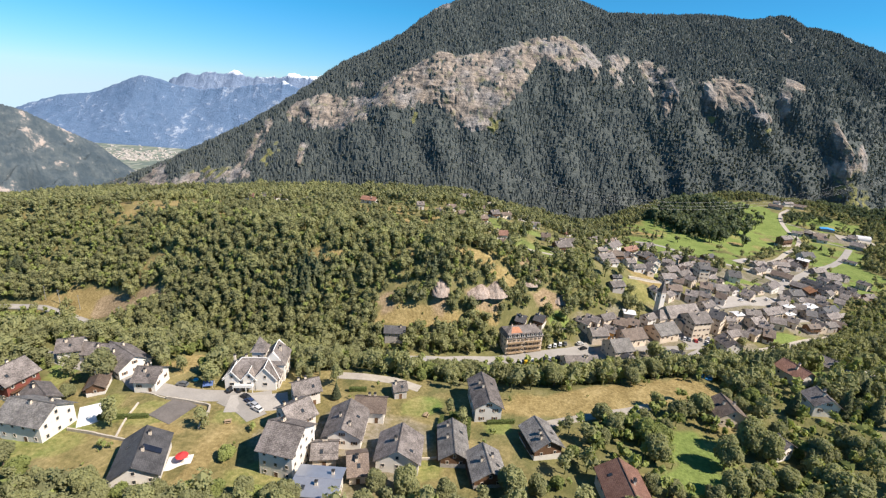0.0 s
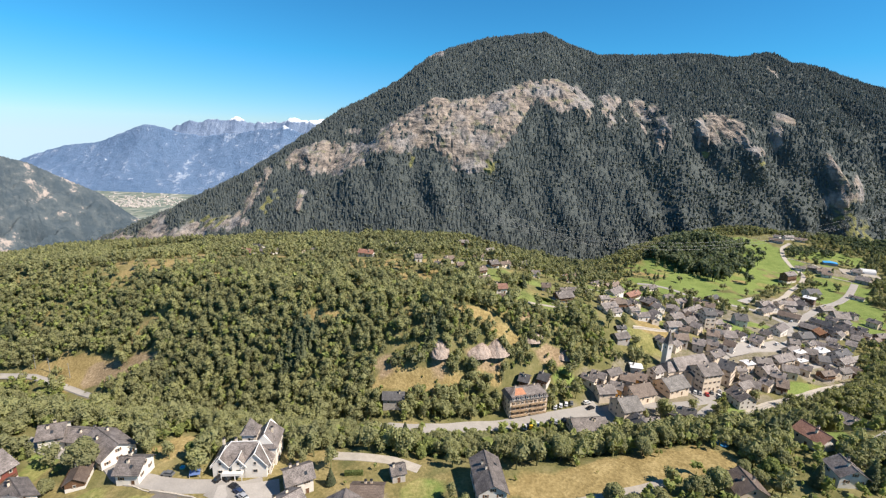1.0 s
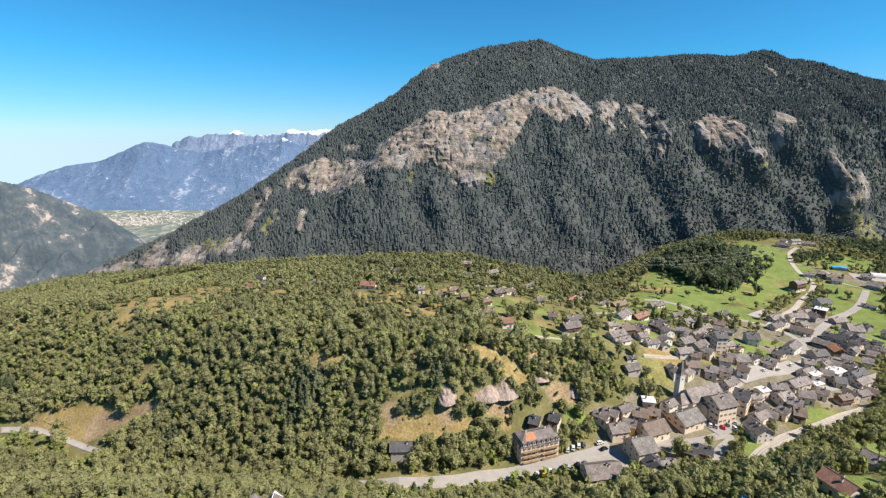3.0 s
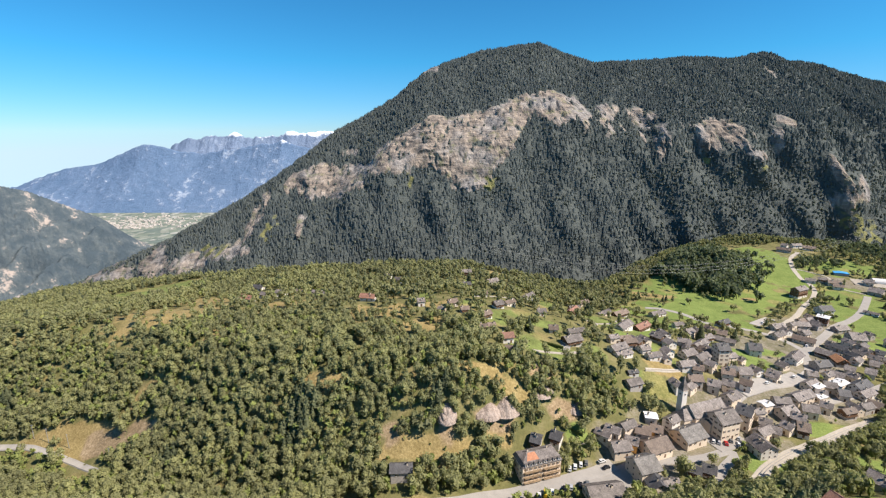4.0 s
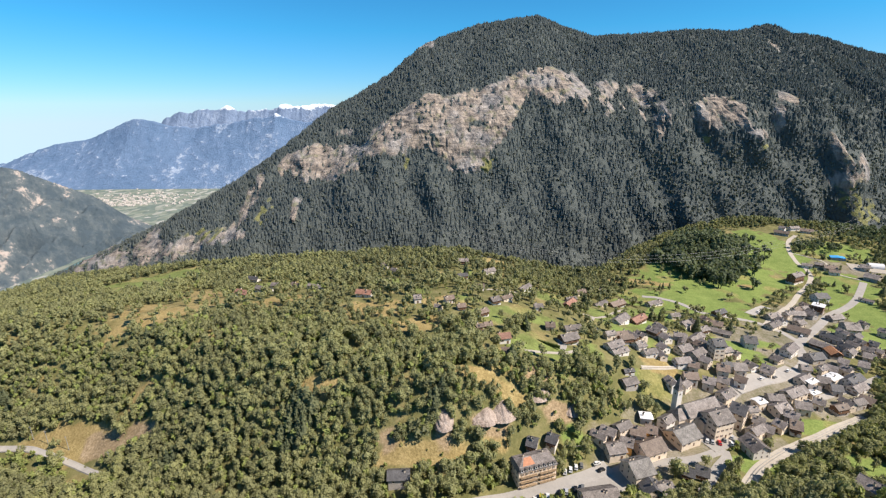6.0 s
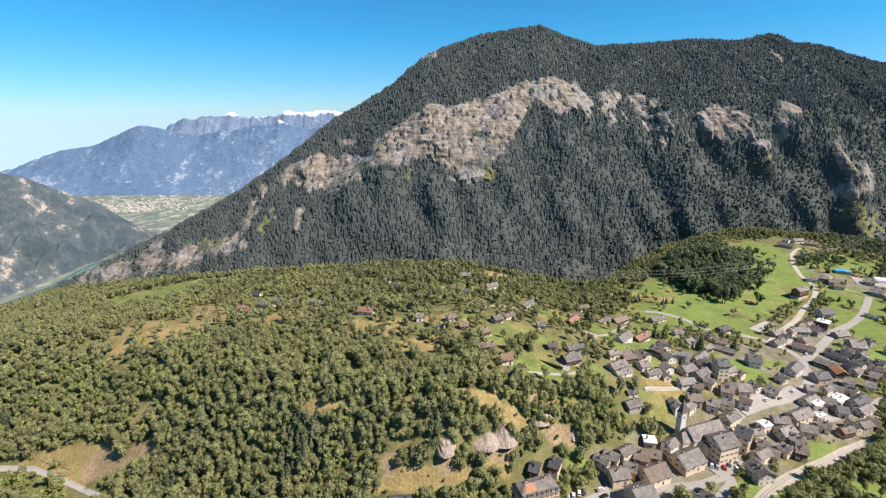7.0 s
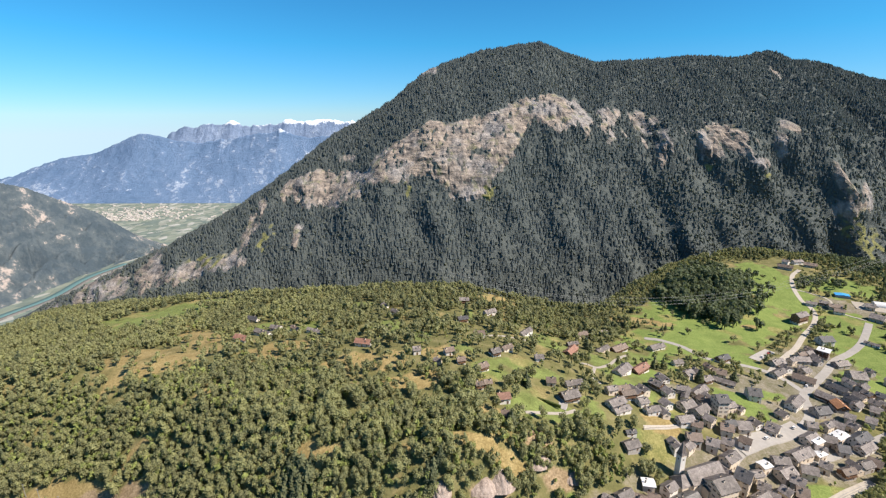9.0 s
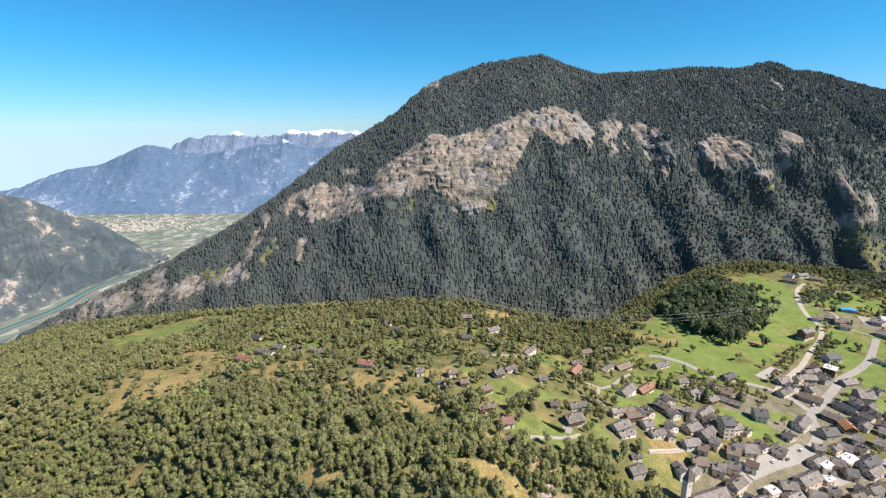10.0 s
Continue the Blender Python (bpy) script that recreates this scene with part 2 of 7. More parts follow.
def land(x, y):
    x, y = np.asarray(x, float), np.asarray(y, float)
    # terrace in front, on which the nearest houses stand
    front = -33 - 0.05 * (y - 100) + 0.02 * np.maximum(x - 40, 0) - 0.03 * np.maximum(-x - 90, 0)
    # valley line with the road
    foot = lerp_over([-400, -240, -194, -100, -20, 40, 80, 136, 260, 420],
                     [-120, -82, -76, -62, -51, -55, -55, -57, -64, -66], x)
    # hill top
    top = (lerp_over([-900, -400, -200, -60, 10, 40, 106, 193, 250, 360, 460], [-76, -42, -23, -14, -13, -17, -32, -50, -60, -66, -62], x)
           - lerp_over([325, 405, 500, 700], [0, 15, 26, 30], y) * (1 - sm(120, 260, x)))
    y0 = lerp_over([-240, -200, -100, -55, 0, 50, 90, 140], [228, 222, 190, 180, 188, 200, 206, 225], x)
    w = lerp_over([-240, -200, -100, -55, 0, 50, 90, 140], [95, 90, 66, 62, 36, 50, 62, 60], x)
    back = foot + (top - foot) * sm(0, 1, (y - y0) / w)
    edge = lerp_over([-240, -150, -90, 0, 50, 80, 110, 150, 200], [140, 152, 146, 134, 134, 144, 153, 157, 160], x)
    z = front + (back - front) * sm(0, 1, (y - edge) / 44)
    z = z + 13 * sm(470, 620, y) * sm(270, 400, x)
    z = z + 20 * np.exp(-((x - 306) / 46) ** 2 - ((y - 540) / 44) ** 2)
    # the hill falls into the gorge behind and into the main valley at the side
    brink = lerp_over([-300, -100, 60, 180, 320, 440, 520, 600, 760], [520, 508, 505, 500, 640, 690, 655, 610, 560], x)
    z = z - 260 * sm(0, 1, (y - brink) / 260)
    z = z - 350 * sm(0, 1, (-420 - x) / 620)
    z = np.maximum(z - 300 * sm(800, 1100, y), -400)
    z = z + wave(x, y, 3, 70) * 0.7 + wave(x, y, 4, 23) * 0.25
    return z


# ---- mesh helpers ----
def mesh_from(name, verts, faces, mats, face_mats=None, smooth=False):
    """A mesh out of arrays; faces all of one corner count, or a list of tuples."""
    me = bpy.data.meshes.new(name)
    if isinstance(faces, np.ndarray):
        n, k = faces.shape
        me.vertices.add(len(verts))
        me.vertices.foreach_set("co", np.asarray(verts, np.float32).ravel())
        me.loops.add(n * k)
        me.loops.foreach_set("vertex_index", faces.astype(np.int32).ravel())
        me.polygons.add(n)
        me.polygons.foreach_set("loop_start", np.arange(0, n * k, k, dtype=np.int32))
        me.polygons.foreach_set("loop_total", np.full(n, k, np.int32))
    else:
        me.from_pydata([tuple(v) for v in verts], [], faces)
    for m in mats:
        me.materials.append(m)
    if face_mats is not None:
        me.polygons.foreach_set("material_index", np.asarray(face_mats, np.int32))
    me.update(calc_edges=True)
    me.polygons.foreach_set("use_smooth", np.full(len(me.polygons), smooth))
    return me


def part(name, me, parent, label=""):
    ob = new(name, me)
    ob.parent = parent
    if label:
        tagged(ob, label=label)
    return ob


def thing(name, x, y, z, rot, label, category, group="", kind=""):
    ob = new(name)
    ob.matrix_basis = pose(x, y, z, 0, 0, rot)
    return tagged(ob, label, category, group, kind)


def grid_faces(nr, nc):
    i = (np.arange(nr - 1)[:, None] * nc + np.arange(nc - 1)[None]).ravel()
    return np.stack([i, i + 1, i + nc + 1, i + nc], 1)


def put_cover(me, rgb):
    a = me.attributes.new("cover", "FLOAT_COLOR", "POINT")
    rgba = np.ones((len(rgb), 4), np.float32)
    rgba[:, :rgb.shape[1]] = np.clip(rgb, 0, 1)
    rgba[:, 3] = rgba[:, 3] if rgb.shape[1] == 4 else 0
    a.data.foreach_set("color", rgba.ravel())


# ---- clearings, meadows and bare ground over the plan: centre, half axes, turn ----
RIM = {"x": None, "y": None, "rim": None}


def blot(x, y, cx, cy, rx, ry, rot=0.0):
    """1 within an oval with a ragged rim, falling to 0 outside."""
    if RIM["x"] is not x or RIM["y"] is not y:
        RIM["x"], RIM["y"], RIM["rim"] = x, y, 0.26 * wave(x, y, 11, 24) + 0.12 * wave(x, y, 13, 9)
    c, s = math.cos(radians(rot)), math.sin(radians(rot))
    u, v = ((x - cx) * c + (y - cy) * s) / rx, (-(x - cx) * s + (y - cy) * c) / ry
    return 1 - sm(0.65, 1.2, np.sqrt(u * u + v * v) + RIM["rim"])


def dry_ground(x, y):
    return np.maximum.reduce([
        blot(x, y, -217, 388, 17, 22, 32), blot(x, y, -192, 377, 13, 24, 30), blot(x, y, -228, 337, 20, 18, 37),
        blot(x, y, -190, 322, 30, 14, 34), blot(x, y, -212, 308, 19, 5, 38), blot(x, y, -142, 290, 12, 5, 29),
        blot(x, y, -142, 276, 12, 4, 31), blot(x, y, -116, 340, 27, 14, 21), blot(x, y, -123, 321, 11, 10, 24),
        blot(x, y, -72, 300, 18, 7, 16), blot(x, y, -55, 307, 16, 16, 12), blot(x, y, -173, 262, 6, 3, 38),
        blot(x, y, -52, 227, 13, 3, 16), blot(x, y, -182, 255, 13, 4, 40), blot(x, y, -36, 305, 16, 13, 8),
        blot(x, y, -16, 282, 20, 10, 4), blot(x, y, 60, 444, 14, 14, -8), blot(x, y, -3, 318, 12, 10, 1),
        blot(x, y, 25, 250, 11, 9, -6), blot(x, y, 21, 228, 31, 4, -5), blot(x, y, -13, 224, 12, 3, 5),
        blot(x, y, 134, 276, 14, 8, -28), blot(x, y, 202, 470, 32, 10, -24), blot(x, y, 57, 490, 22, 19, 40),
        blot(x, y, 308, 462, 10, 4, 4), blot(x, y, 1, 201, 19, 4, 8), blot(x, y, -23, 200, 11, 4, -2),
        blot(x, y, 25, 211, 9, 4, 15), blot(x, y, -209, 246, 25, 11, -11), blot(x, y, 56, 132, 42, 9, 13),
        blot(x, y, 92, 142, 16, 8, 12), blot(x, y, -89, 139, 8, 6, 11), blot(x, y, -62, 97, 4, 15, 2),
        blot(x, y, -78, 102, 5, 4, 6), blot(x, y, 52, 94, 10, 4, 3),
        blot(x, y, -217, 246, 36, 6, -11), blot(x, y, -65, 228, 10, 4, -14),
        0.42 * blot(x, y, -45, 106, 92, 34, 0), 0.47 * blot(x, y, -195, 332, 56, 32, 34), 0.40 * sm(0.25, 0.9, wave(x, y, 12, 55))])


def lush_ground(x, y):
    pasture = np.maximum.reduce([
        blot(x, y, 268, 476, 67, 56, 3), blot(x, y, 390, 545, 37, 60, 0), blot(x, y, 331, 483, 39, 35, 7),
        blot(x, y, 415, 469, 26, 41, -7), blot(x, y, 377, 405, 24, 55, -3), blot(x, y, 470, 554, 39, 28, -2),
        blot(x, y, 213, 315, 15, 19, 14), blot(x, y, 259, 391, 9, 16, 4), blot(x, y, 340, 357, 19, 23, 9),
        blot(x, y, 208, 241, 20, 6, 4), blot(x, y, 156, 214, 12, 11, 3), blot(x, y, 67, 219, 6, 5, 8),
        blot(x, y, -101, 108, 6, 10, 2), blot(x, y, -85, 111, 10, 6, 7), blot(x, y, 21, 114, 6, 5, 6),
        blot(x, y, -108, 94, 12, 6, 2), blot(x, y, -60, 111, 8, 4, 8), blot(x, y, -3, 123, 8, 6, 6),
        blot(x, y, -44, 87, 8, 6, 6), blot(x, y, 214, 210, 16, 11, 13), blot(x, y, 75, 96, 11, 4, 4),
        blot(x, y, -1, 95, 5, 4, 5), blot(x, y, -130, 127, 4, 17, 8), blot(x, y, 224, 414, 57, 29, 5),
        blot(x, y, 193, 426, 26, 19, 1), blot(x, y, 408, 593, 27, 51, -5), blot(x, y, 80, 108, 10, 9, 2), blot(x, y, 154, 160, 9, 6, 20),
        blot(x, y, 178, 372, 17, 14, 24), blot(x, y, 204, 326, 10, 12, 20), blot(x, y, 155, 338, 13, 12, 20), blot(x, y, 240, 333, 15, 8, 25), blot(x, y, 124, 310, 9, 8, 20),
        0 * x])
    orchards = np.maximum.reduce([
        blot(x, y, 121, 352, 13, 24, 27), blot(x, y, 120, 326, 11, 16, 26), blot(x, y, 83, 381, 20, 22, 43),
        blot(x, y, 52, 268, 15, 14, 21), blot(x, y, 92, 276, 6, 14, 17), blot(x, y, -293, 484, 74, 29, 33), blot(x, y, -283, 456, 52, 22, 33),
        blot(x, y, -157, 408, 22, 11, 23), blot(x, y, -120, 400, 21, 17, 18), blot(x, y, -96, 272, 17, 7, 22),
        blot(x, y, -46, 385, 18, 22, 8), blot(x, y, -21, 353, 15, 15, 4), blot(x, y, 23, 422, 7, 20, -3),
        blot(x, y, 16, 324, 13, 8, -3), blot(x, y, 94, 393, 13, 15, -14), blot(x, y, 30, 297, 14, 17, -6),
        blot(x, y, 57, 309, 24, 14, -11), blot(x, y, 46, 263, 16, 9, -11), blot(x, y, 55, 259, 24, 5, -13),
        blot(x, y, 69, 266, 22, 8, -16), blot(x, y, 86, 266, 7, 11, -20), blot(x, y, -17, 239, 10, 4, 5),
        blot(x, y, 120, 258, 15, 10, -27), blot(x, y, 145, 346, 19, 34, -24), blot(x, y, 145, 295, 11, 24, 15),
        blot(x, y, 164, 381, 10, 22, 23), blot(x, y, -81, 459, 13, 15, -9),
        0 * x])
    return np.maximum(pasture, 0.5 * orchards)


def bare_ground(x, y):
    return np.maximum.reduce([
        blot(x, y, 1, 206, 4, 4, 5), blot(x, y, 26, 215, 11, 4, 16), blot(x, y, 60, 228, 10, 4, 14),
        blot(x, y, -192, 240, 17, 7, -15), blot(x, y, -26, 205, 5, 4, -4), blot(x, y, 50, 240, 10, 4, 19),
        blot(x, y, -169, 240, 13, 5, -16),
        0 * x])


def built_up(x, y):
    """The village and hamlet grounds."""
    return np.maximum.reduce([blot(x, y, 112, 218, 46, 20, 12), blot(x, y, 165, 255, 52, 36, 20), blot(x, y, 225, 270, 65, 26, 20),
                              blot(x, y, 240, 325, 62, 46, 30), blot(x, y, 315, 372, 66, 52, 35), blot(x, y, 150, 300, 40, 30, 20), blot(x, y, 440, 505, 50, 26, -30),
                              blot(x, y, -24, 100, 30, 20, 0)])


def spread_lines(parts):
    out = [np.linspace(a, b, n, endpoint=False) for a, b, n in parts]
    return np.append(np.concatenate(out), parts[-1][1])


def build_ground():
    xs = spread_lines([(-4300, -900, 34), (-900, -460, 44), (-460, 520, 280), (520, 900, 38), (900, 4300, 30)])
    ys = spread_lines([(-700, 40, 30), (40, 560, 150), (560, 900, 40), (900, 4700, 60)])
    X, Y = np.meshgrid(xs, ys)
    x, y = X.ravel(), Y.ravel()
    me = mesh_from("ground", np.stack([x, y, land(x, y)], 1), grid_faces(len(ys), len(xs)), [M_GROUND], smooth=True)
    put_cover(me, np.stack([dry_ground(x, y), lush_ground(x, y), bare_ground(x, y), 0.50 * built_up(x, y) * (1 - 0.85 * lush_ground(x, y)) * (1 - blot(x, y, 140, 285, 40, 26, 20))], 1))
    return tagged(new("ground", me), "rolling valley ground with dry grass, green meadows and forest soil", "ground", kind="structure")


build_ground()

# ---- the mountain behind the gorge ----
CREST_X = [-1050, -900, -760, -593, -507, -382, -318, -260, -219, -164, -108, -37, 75, 211, 273, 342, 478, 574, 688, 759, 810, 886, 1005, 1123, 1700]
CREST_Y = [760, 775, 790, 820, 840, 880, 920, 960, 990, 1010, 1040, 1080, 1120, 1150, 1160, 1170, 1180, 1190, 1200, 1210, 1220, 1230, 1250, 1270, 1330]
CREST_Z = [c - 7 for c in (-420, -300, -190, -112, -73, -5, 41, 89, 123, 152, 188, 250, 292, 315, 294, 275, 281, 290, 286, 303, 284, 282, 252, 234, 120)]
SLOPE_S = [0, 0.1, 0.3, 0.55, 0.64, 0.75, 1.0, 1.25]
SLOPE_F = [0, 0.03, 0.15, 0.28, 0.42, 0.62, 1.0, 1.25]


def mountain_point(x, s):
    """A point of the rock face: x along it, s from the crest (0) to the foot (1); negative s lies behind the crest."""
    cy, cz = lerp_over(CREST_X, CREST_Y, x), lerp_over(CREST_X, CREST_Z, x)
    deep = lerp_over([-760, -400, 0, 400, 1700], [230, 330, 480, 500, 560], x)
    low = lerp_over([-760, -400, 0, 1700], [-560, -470, -330, -300], x)
    f = np.interp(np.abs(s), SLOPE_S, SLOPE_F)
    y, z = cy - s * deep, cz - (cz - low) * f
    mid = sm(0.02, 0.25, s)
    z = z + wave(x + s * 90, s * 200, 21, 300) * 12 * mid + wave(x - s * 140, s * 260, 22, 120) * 4 * mid
    y = y - wave(x + z * 0.5, z * 0.6, 23, 110) * lerp_over([150, 420], [6, 10], x) * mid - np.abs(wave(x - z * 0.35, z * 0.8, 24, 48)) * 2.5 * mid
    for at_x, at_z, lean_, wide, tall_, out in ((705, 20, -0.35, 30, 75, 34), (545, 70, -0.3, 26, 45, 18), (402, 85, 0.1, 20, 45, 14), (300, 130, 0.0, 18, 40, 10), (90, 60, 0.2, 30, 50, 12), (-230, 20, 0.3, 22, 40, 8)):
        y = y - out * np.exp(-((x - at_x - lean_ * (z - at_z)) / wide) ** 2 - ((z - at_z) / tall_) ** 2)
    r = rocky(x, z)
    ledge = z - 0.30 * x
    y = y - r * (np.abs(wave(x * 0.8 + z * 0.6, z * 0.6, 25, 90)) * 5 + np.abs(wave(x * 0.35, ledge, 26, 30)) * 2.6 + np.abs(wave(x * 0.8, ledge * 1.4, 28, 17)) * 1.2)
    z = z + wave(x, s * 300, 27, 30) * 2.0
    return y, z


def patch(x, z, cx, cz, rx, rz, lean=0.0):
    u = (x - cx - lean * (z - cz)) / rx
    return np.exp(-(u * u + ((z - cz) / rz) ** 2) * 1.3)


BAND_X = [-310, -291, -243, -195, -134, -87, -25, 17, 46, 73, 84, 121, 148, 179, 203, 230, 262]
BAND_TOP = [8, 22, 50, 47, 58, 102, 135, 137, 138, 147, 151, 167, 173, 178, 180, 179, 168]
BAND_LOW = [6, 4, -2, -5, 26, 46, 50, 20, 12, 9, 58, 80, 128, 142, 116, 128, 160]


def rocky(x, z):
    """How bare the face is: the long pale band that climbs to one side, and scattered outcrops."""
    ragged = 7 * wave(x, z, 31, 60) + 4 * wave(x, z, 32, 21)
    top, low = lerp_over(BAND_X, BAND_TOP, x), lerp_over(BAND_X, BAND_LOW, x)
    band = sm(-7, 5, z - low + ragged) * (1 - sm(-4, 6, z - top + 0.7 * ragged)) * sm(-312, -285, x) * (1 - sm(238, 265, x))
    band = band * (1 - 0.8 * patch(x, z, 62, 88, 24, 9, 0.5)) * (1 - 0.7 * patch(x, z, 165, 128, 16, 26))
    more = 1.25 * (patch(x, z, 255, 140, 17, 34) + patch(x, z, 300, 128, 14, 34) + patch(x, z, 318, 150, 20, 15) + patch(x, z, 372, 132, 26, 22)
            + patch(x, z, 396, 88, 12, 30, 0.3) + patch(x, z, 470, 96, 17, 26) + patch(x, z, 512, 106, 36, 30, 0.2) + patch(x, z, 542, 78, 9, 24, -0.5)
            + patch(x, z, 566, 64, 20, 9, -0.6) + patch(x, z, 612, 92, 12, 26) + patch(x, z, 640, 128, 16, 14) + patch(x, z, 698, 36, 9, 34, -0.2)
            + patch(x, z, 703, -12, 20, 26) + patch(x, z, 742, 8, 18, 26) + patch(x, z, 722, 240, 10, 17) + patch(x, z, -31, 242, 15, 19)
            + patch(x, z, -330, -34, 13, 38, 0.2) + patch(x, z, -243, -36, 9, 24) + patch(x, z, -362, -82, 34, 13, 1.2) + patch(x, z, -430, -104, 36, 17, 1.0)
            + patch(x, z, -505, -116, 34, 20, 0.6) + patch(x, z, -568, -132, 34, 18) + patch(x, z, -615, -146, 36, 16) + patch(x, z, -505, -86, 10, 22)
            + patch(x, z, -660, -185, 40, 22) + 0.8 * patch(x, z, -180, 72, 22, 8))
    streaks = sm(0.25, 0.75, wave(x * 3 + z * 0.5, z * 0.8, 36, 80)) * patch(x, z, 430, 112, 200, 46)
    more = 1.2 * more * np.clip(0.9 + 0.6 * wave(x * 2.6 + 0.6 * z, z * 0.7, 37, 44), 0, 1.3)
    return np.clip(np.maximum.reduce([1.15 * band, more, 0.75 * streaks]) * (0.80 + 0.40 * wave(x, z, 33, 30) + 0.40 * wave(x * 1.4, z - 0.3 * x, 35, 15)), 0, 1)


def scrubby(x, z):
    return np.clip(patch(x, z, 70, 22, 30, 20) + patch(x, z, -60, 30, 8, 24) + patch(x, z, 478, 58, 12, 16) + patch(x, z, 562, 46, 18, 14, -0.4) + patch(x, z, 720, -50, 28, 50, -0.4)
                   + patch(x, z, 20, -170, 30, 10, 1.0) + patch(x, z, -395, -84, 50, 14, 1.0) + patch(x, z, -295, -50, 18, 26) + patch(x, z, -90, -190, 18, 18) + patch(x, z, 120, -215, 14, 16)
                   + patch(x, z, 760, -70, 30, 30), 0, 1) * np.clip(0.55 + 0.75 * wave(x, z, 34, 22), 0, 1)


def build_mountain():
    xs, ss = spread_lines([(-1050, -360, 80), (-360, 420, 230), (420, 760, 65), (760, 1700, 80)]), spread_lines([(-0.5, 0.0, 6), (0.0, 0.3, 20), (0.3, 0.8, 92), (0.8, 1.25, 24)])
    X, S = np.meshgrid(xs, ss)
    x, s = X.ravel(), S.ravel()
    y, z = mountain_point(x, s)
    me = mesh_from("mountain", np.stack([x, y, z], 1), grid_faces(len(ss), len(xs)), [M_MOUNT])
    put_cover(me, np.stack([rocky(x, z), scrubby(x, z), 0 * x], 1))
    return tagged(new("mountain", me), "steep wooded mountain with a pale cliff band", "mountain", kind="structure")


build_mountain()


def range_material(name, low, high, rocks, snow=None, haze_glow=0.0, bumpy=0.0, fine=0.013, at_=(0.38, 0.54, 0.61)):
    """A range so far off that only its broad colours are left; air haze is put into them as blue tones and optional
    emission.
    """
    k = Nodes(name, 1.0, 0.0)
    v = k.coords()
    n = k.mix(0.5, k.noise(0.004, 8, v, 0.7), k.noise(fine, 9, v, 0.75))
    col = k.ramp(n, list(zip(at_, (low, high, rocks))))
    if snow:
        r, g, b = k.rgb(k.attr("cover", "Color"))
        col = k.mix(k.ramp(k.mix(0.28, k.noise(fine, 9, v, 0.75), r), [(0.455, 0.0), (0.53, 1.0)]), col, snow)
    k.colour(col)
    if haze_glow:
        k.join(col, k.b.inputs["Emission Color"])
        k.b.inputs["Emission Strength"].default_value = haze_glow
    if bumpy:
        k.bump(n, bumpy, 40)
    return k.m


def build_range(name, label, px, pz, y, depth, low, mat, rough, seed, snow_line=None, jag=0.0):
    """A distant ridge: crest heights over x, with spurs and gullies that run down to the valley."""
    xs, ss = np.linspace(px[0], px[-1], 420), np.linspace(-0.2, 1, 70)
    X, S = np.meshgrid(xs, ss)
    x, s = X.ravel(), S.ravel()
    x = x + s * 60 * wave(x, s * 300, seed + 6, 240)
    cz = lerp_over(px, pz, x) + (1 - 0.85 * sm(0, 0.3, s)) * ((0.55 - np.abs(wave(x, 0 * x, seed + 2, 260))) * jag * 2 + (0.4 - np.abs(wave(x, 0 * x, seed + 3, 90))) * jag)
    f = np.where(s < 0, np.abs(s) * 2, np.maximum(s, 0) ** 0.85)
    wide = (px[-1] - px[0]) * 0.09
    mid = sm(0, 0.35, s) * (1 - sm(0.8, 1, s))
    z = cz - (cz - low) * f + mid * rough * (wave(x + s * wide * 0.6, s * wide, seed, wide) + 0.4 * wave(x - s * wide * 0.5, s * wide * 1.3, seed + 1, wide * 0.4) + 0.2 * wave(x, s * wide * 2, seed + 4, wide * 0.15))
    me = mesh_from(name, np.stack([x, y - s * depth, z], 1), grid_faces(len(ss), len(xs)), [mat], smooth=True)
    if snow_line is not None:
        put_cover(me, np.stack([sm(snow_line - 45, snow_line + 55, z), 0 * x, 0 * x], 1))
    return tagged(new(name, me), label, "mountain range", kind="structure")


def far(v, y):
    """Widths given for 4000 m off, brought to y."""
    return [round(a * (y - 8) / 3992) for a in v]


# air haze over both ranges is painted: bluish colours and a faint emission
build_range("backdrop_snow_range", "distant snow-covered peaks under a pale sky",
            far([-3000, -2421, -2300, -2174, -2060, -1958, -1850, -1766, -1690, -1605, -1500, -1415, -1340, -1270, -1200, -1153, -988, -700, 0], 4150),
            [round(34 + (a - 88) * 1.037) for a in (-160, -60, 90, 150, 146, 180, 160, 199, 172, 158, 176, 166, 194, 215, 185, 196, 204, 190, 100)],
            4150, 400, -330, range_material("hazed snow peaks", (0.12, 0.165, 0.25), (0.16, 0.21, 0.30), (0.22, 0.27, 0.36), (0.74, 0.78, 0.84), 0.12, 0.8), 14, 51, 120, 9)
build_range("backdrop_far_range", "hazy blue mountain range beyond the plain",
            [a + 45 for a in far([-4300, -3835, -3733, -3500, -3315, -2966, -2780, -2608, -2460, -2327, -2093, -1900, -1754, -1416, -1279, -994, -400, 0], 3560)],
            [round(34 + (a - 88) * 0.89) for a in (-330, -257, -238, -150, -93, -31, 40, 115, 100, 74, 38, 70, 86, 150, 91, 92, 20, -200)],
            3560, 420, -405, range_material("hazed range", (0.080, 0.132, 0.22), (0.110, 0.165, 0.26), (0.27, 0.32, 0.40), (0.50, 0.55, 0.64), 0.14, 0.7, 0.02), 5, 61, 66, 6)
SIDE_X, SIDE_Y, SIDE_Z = [-2250, -1569, -1527, -1482, -1388, -1320, -1230], [1350, 1640, 1700, 1760, 1850, 1930, 2000], [30, -59, -85, -133, -212, -322, -400]


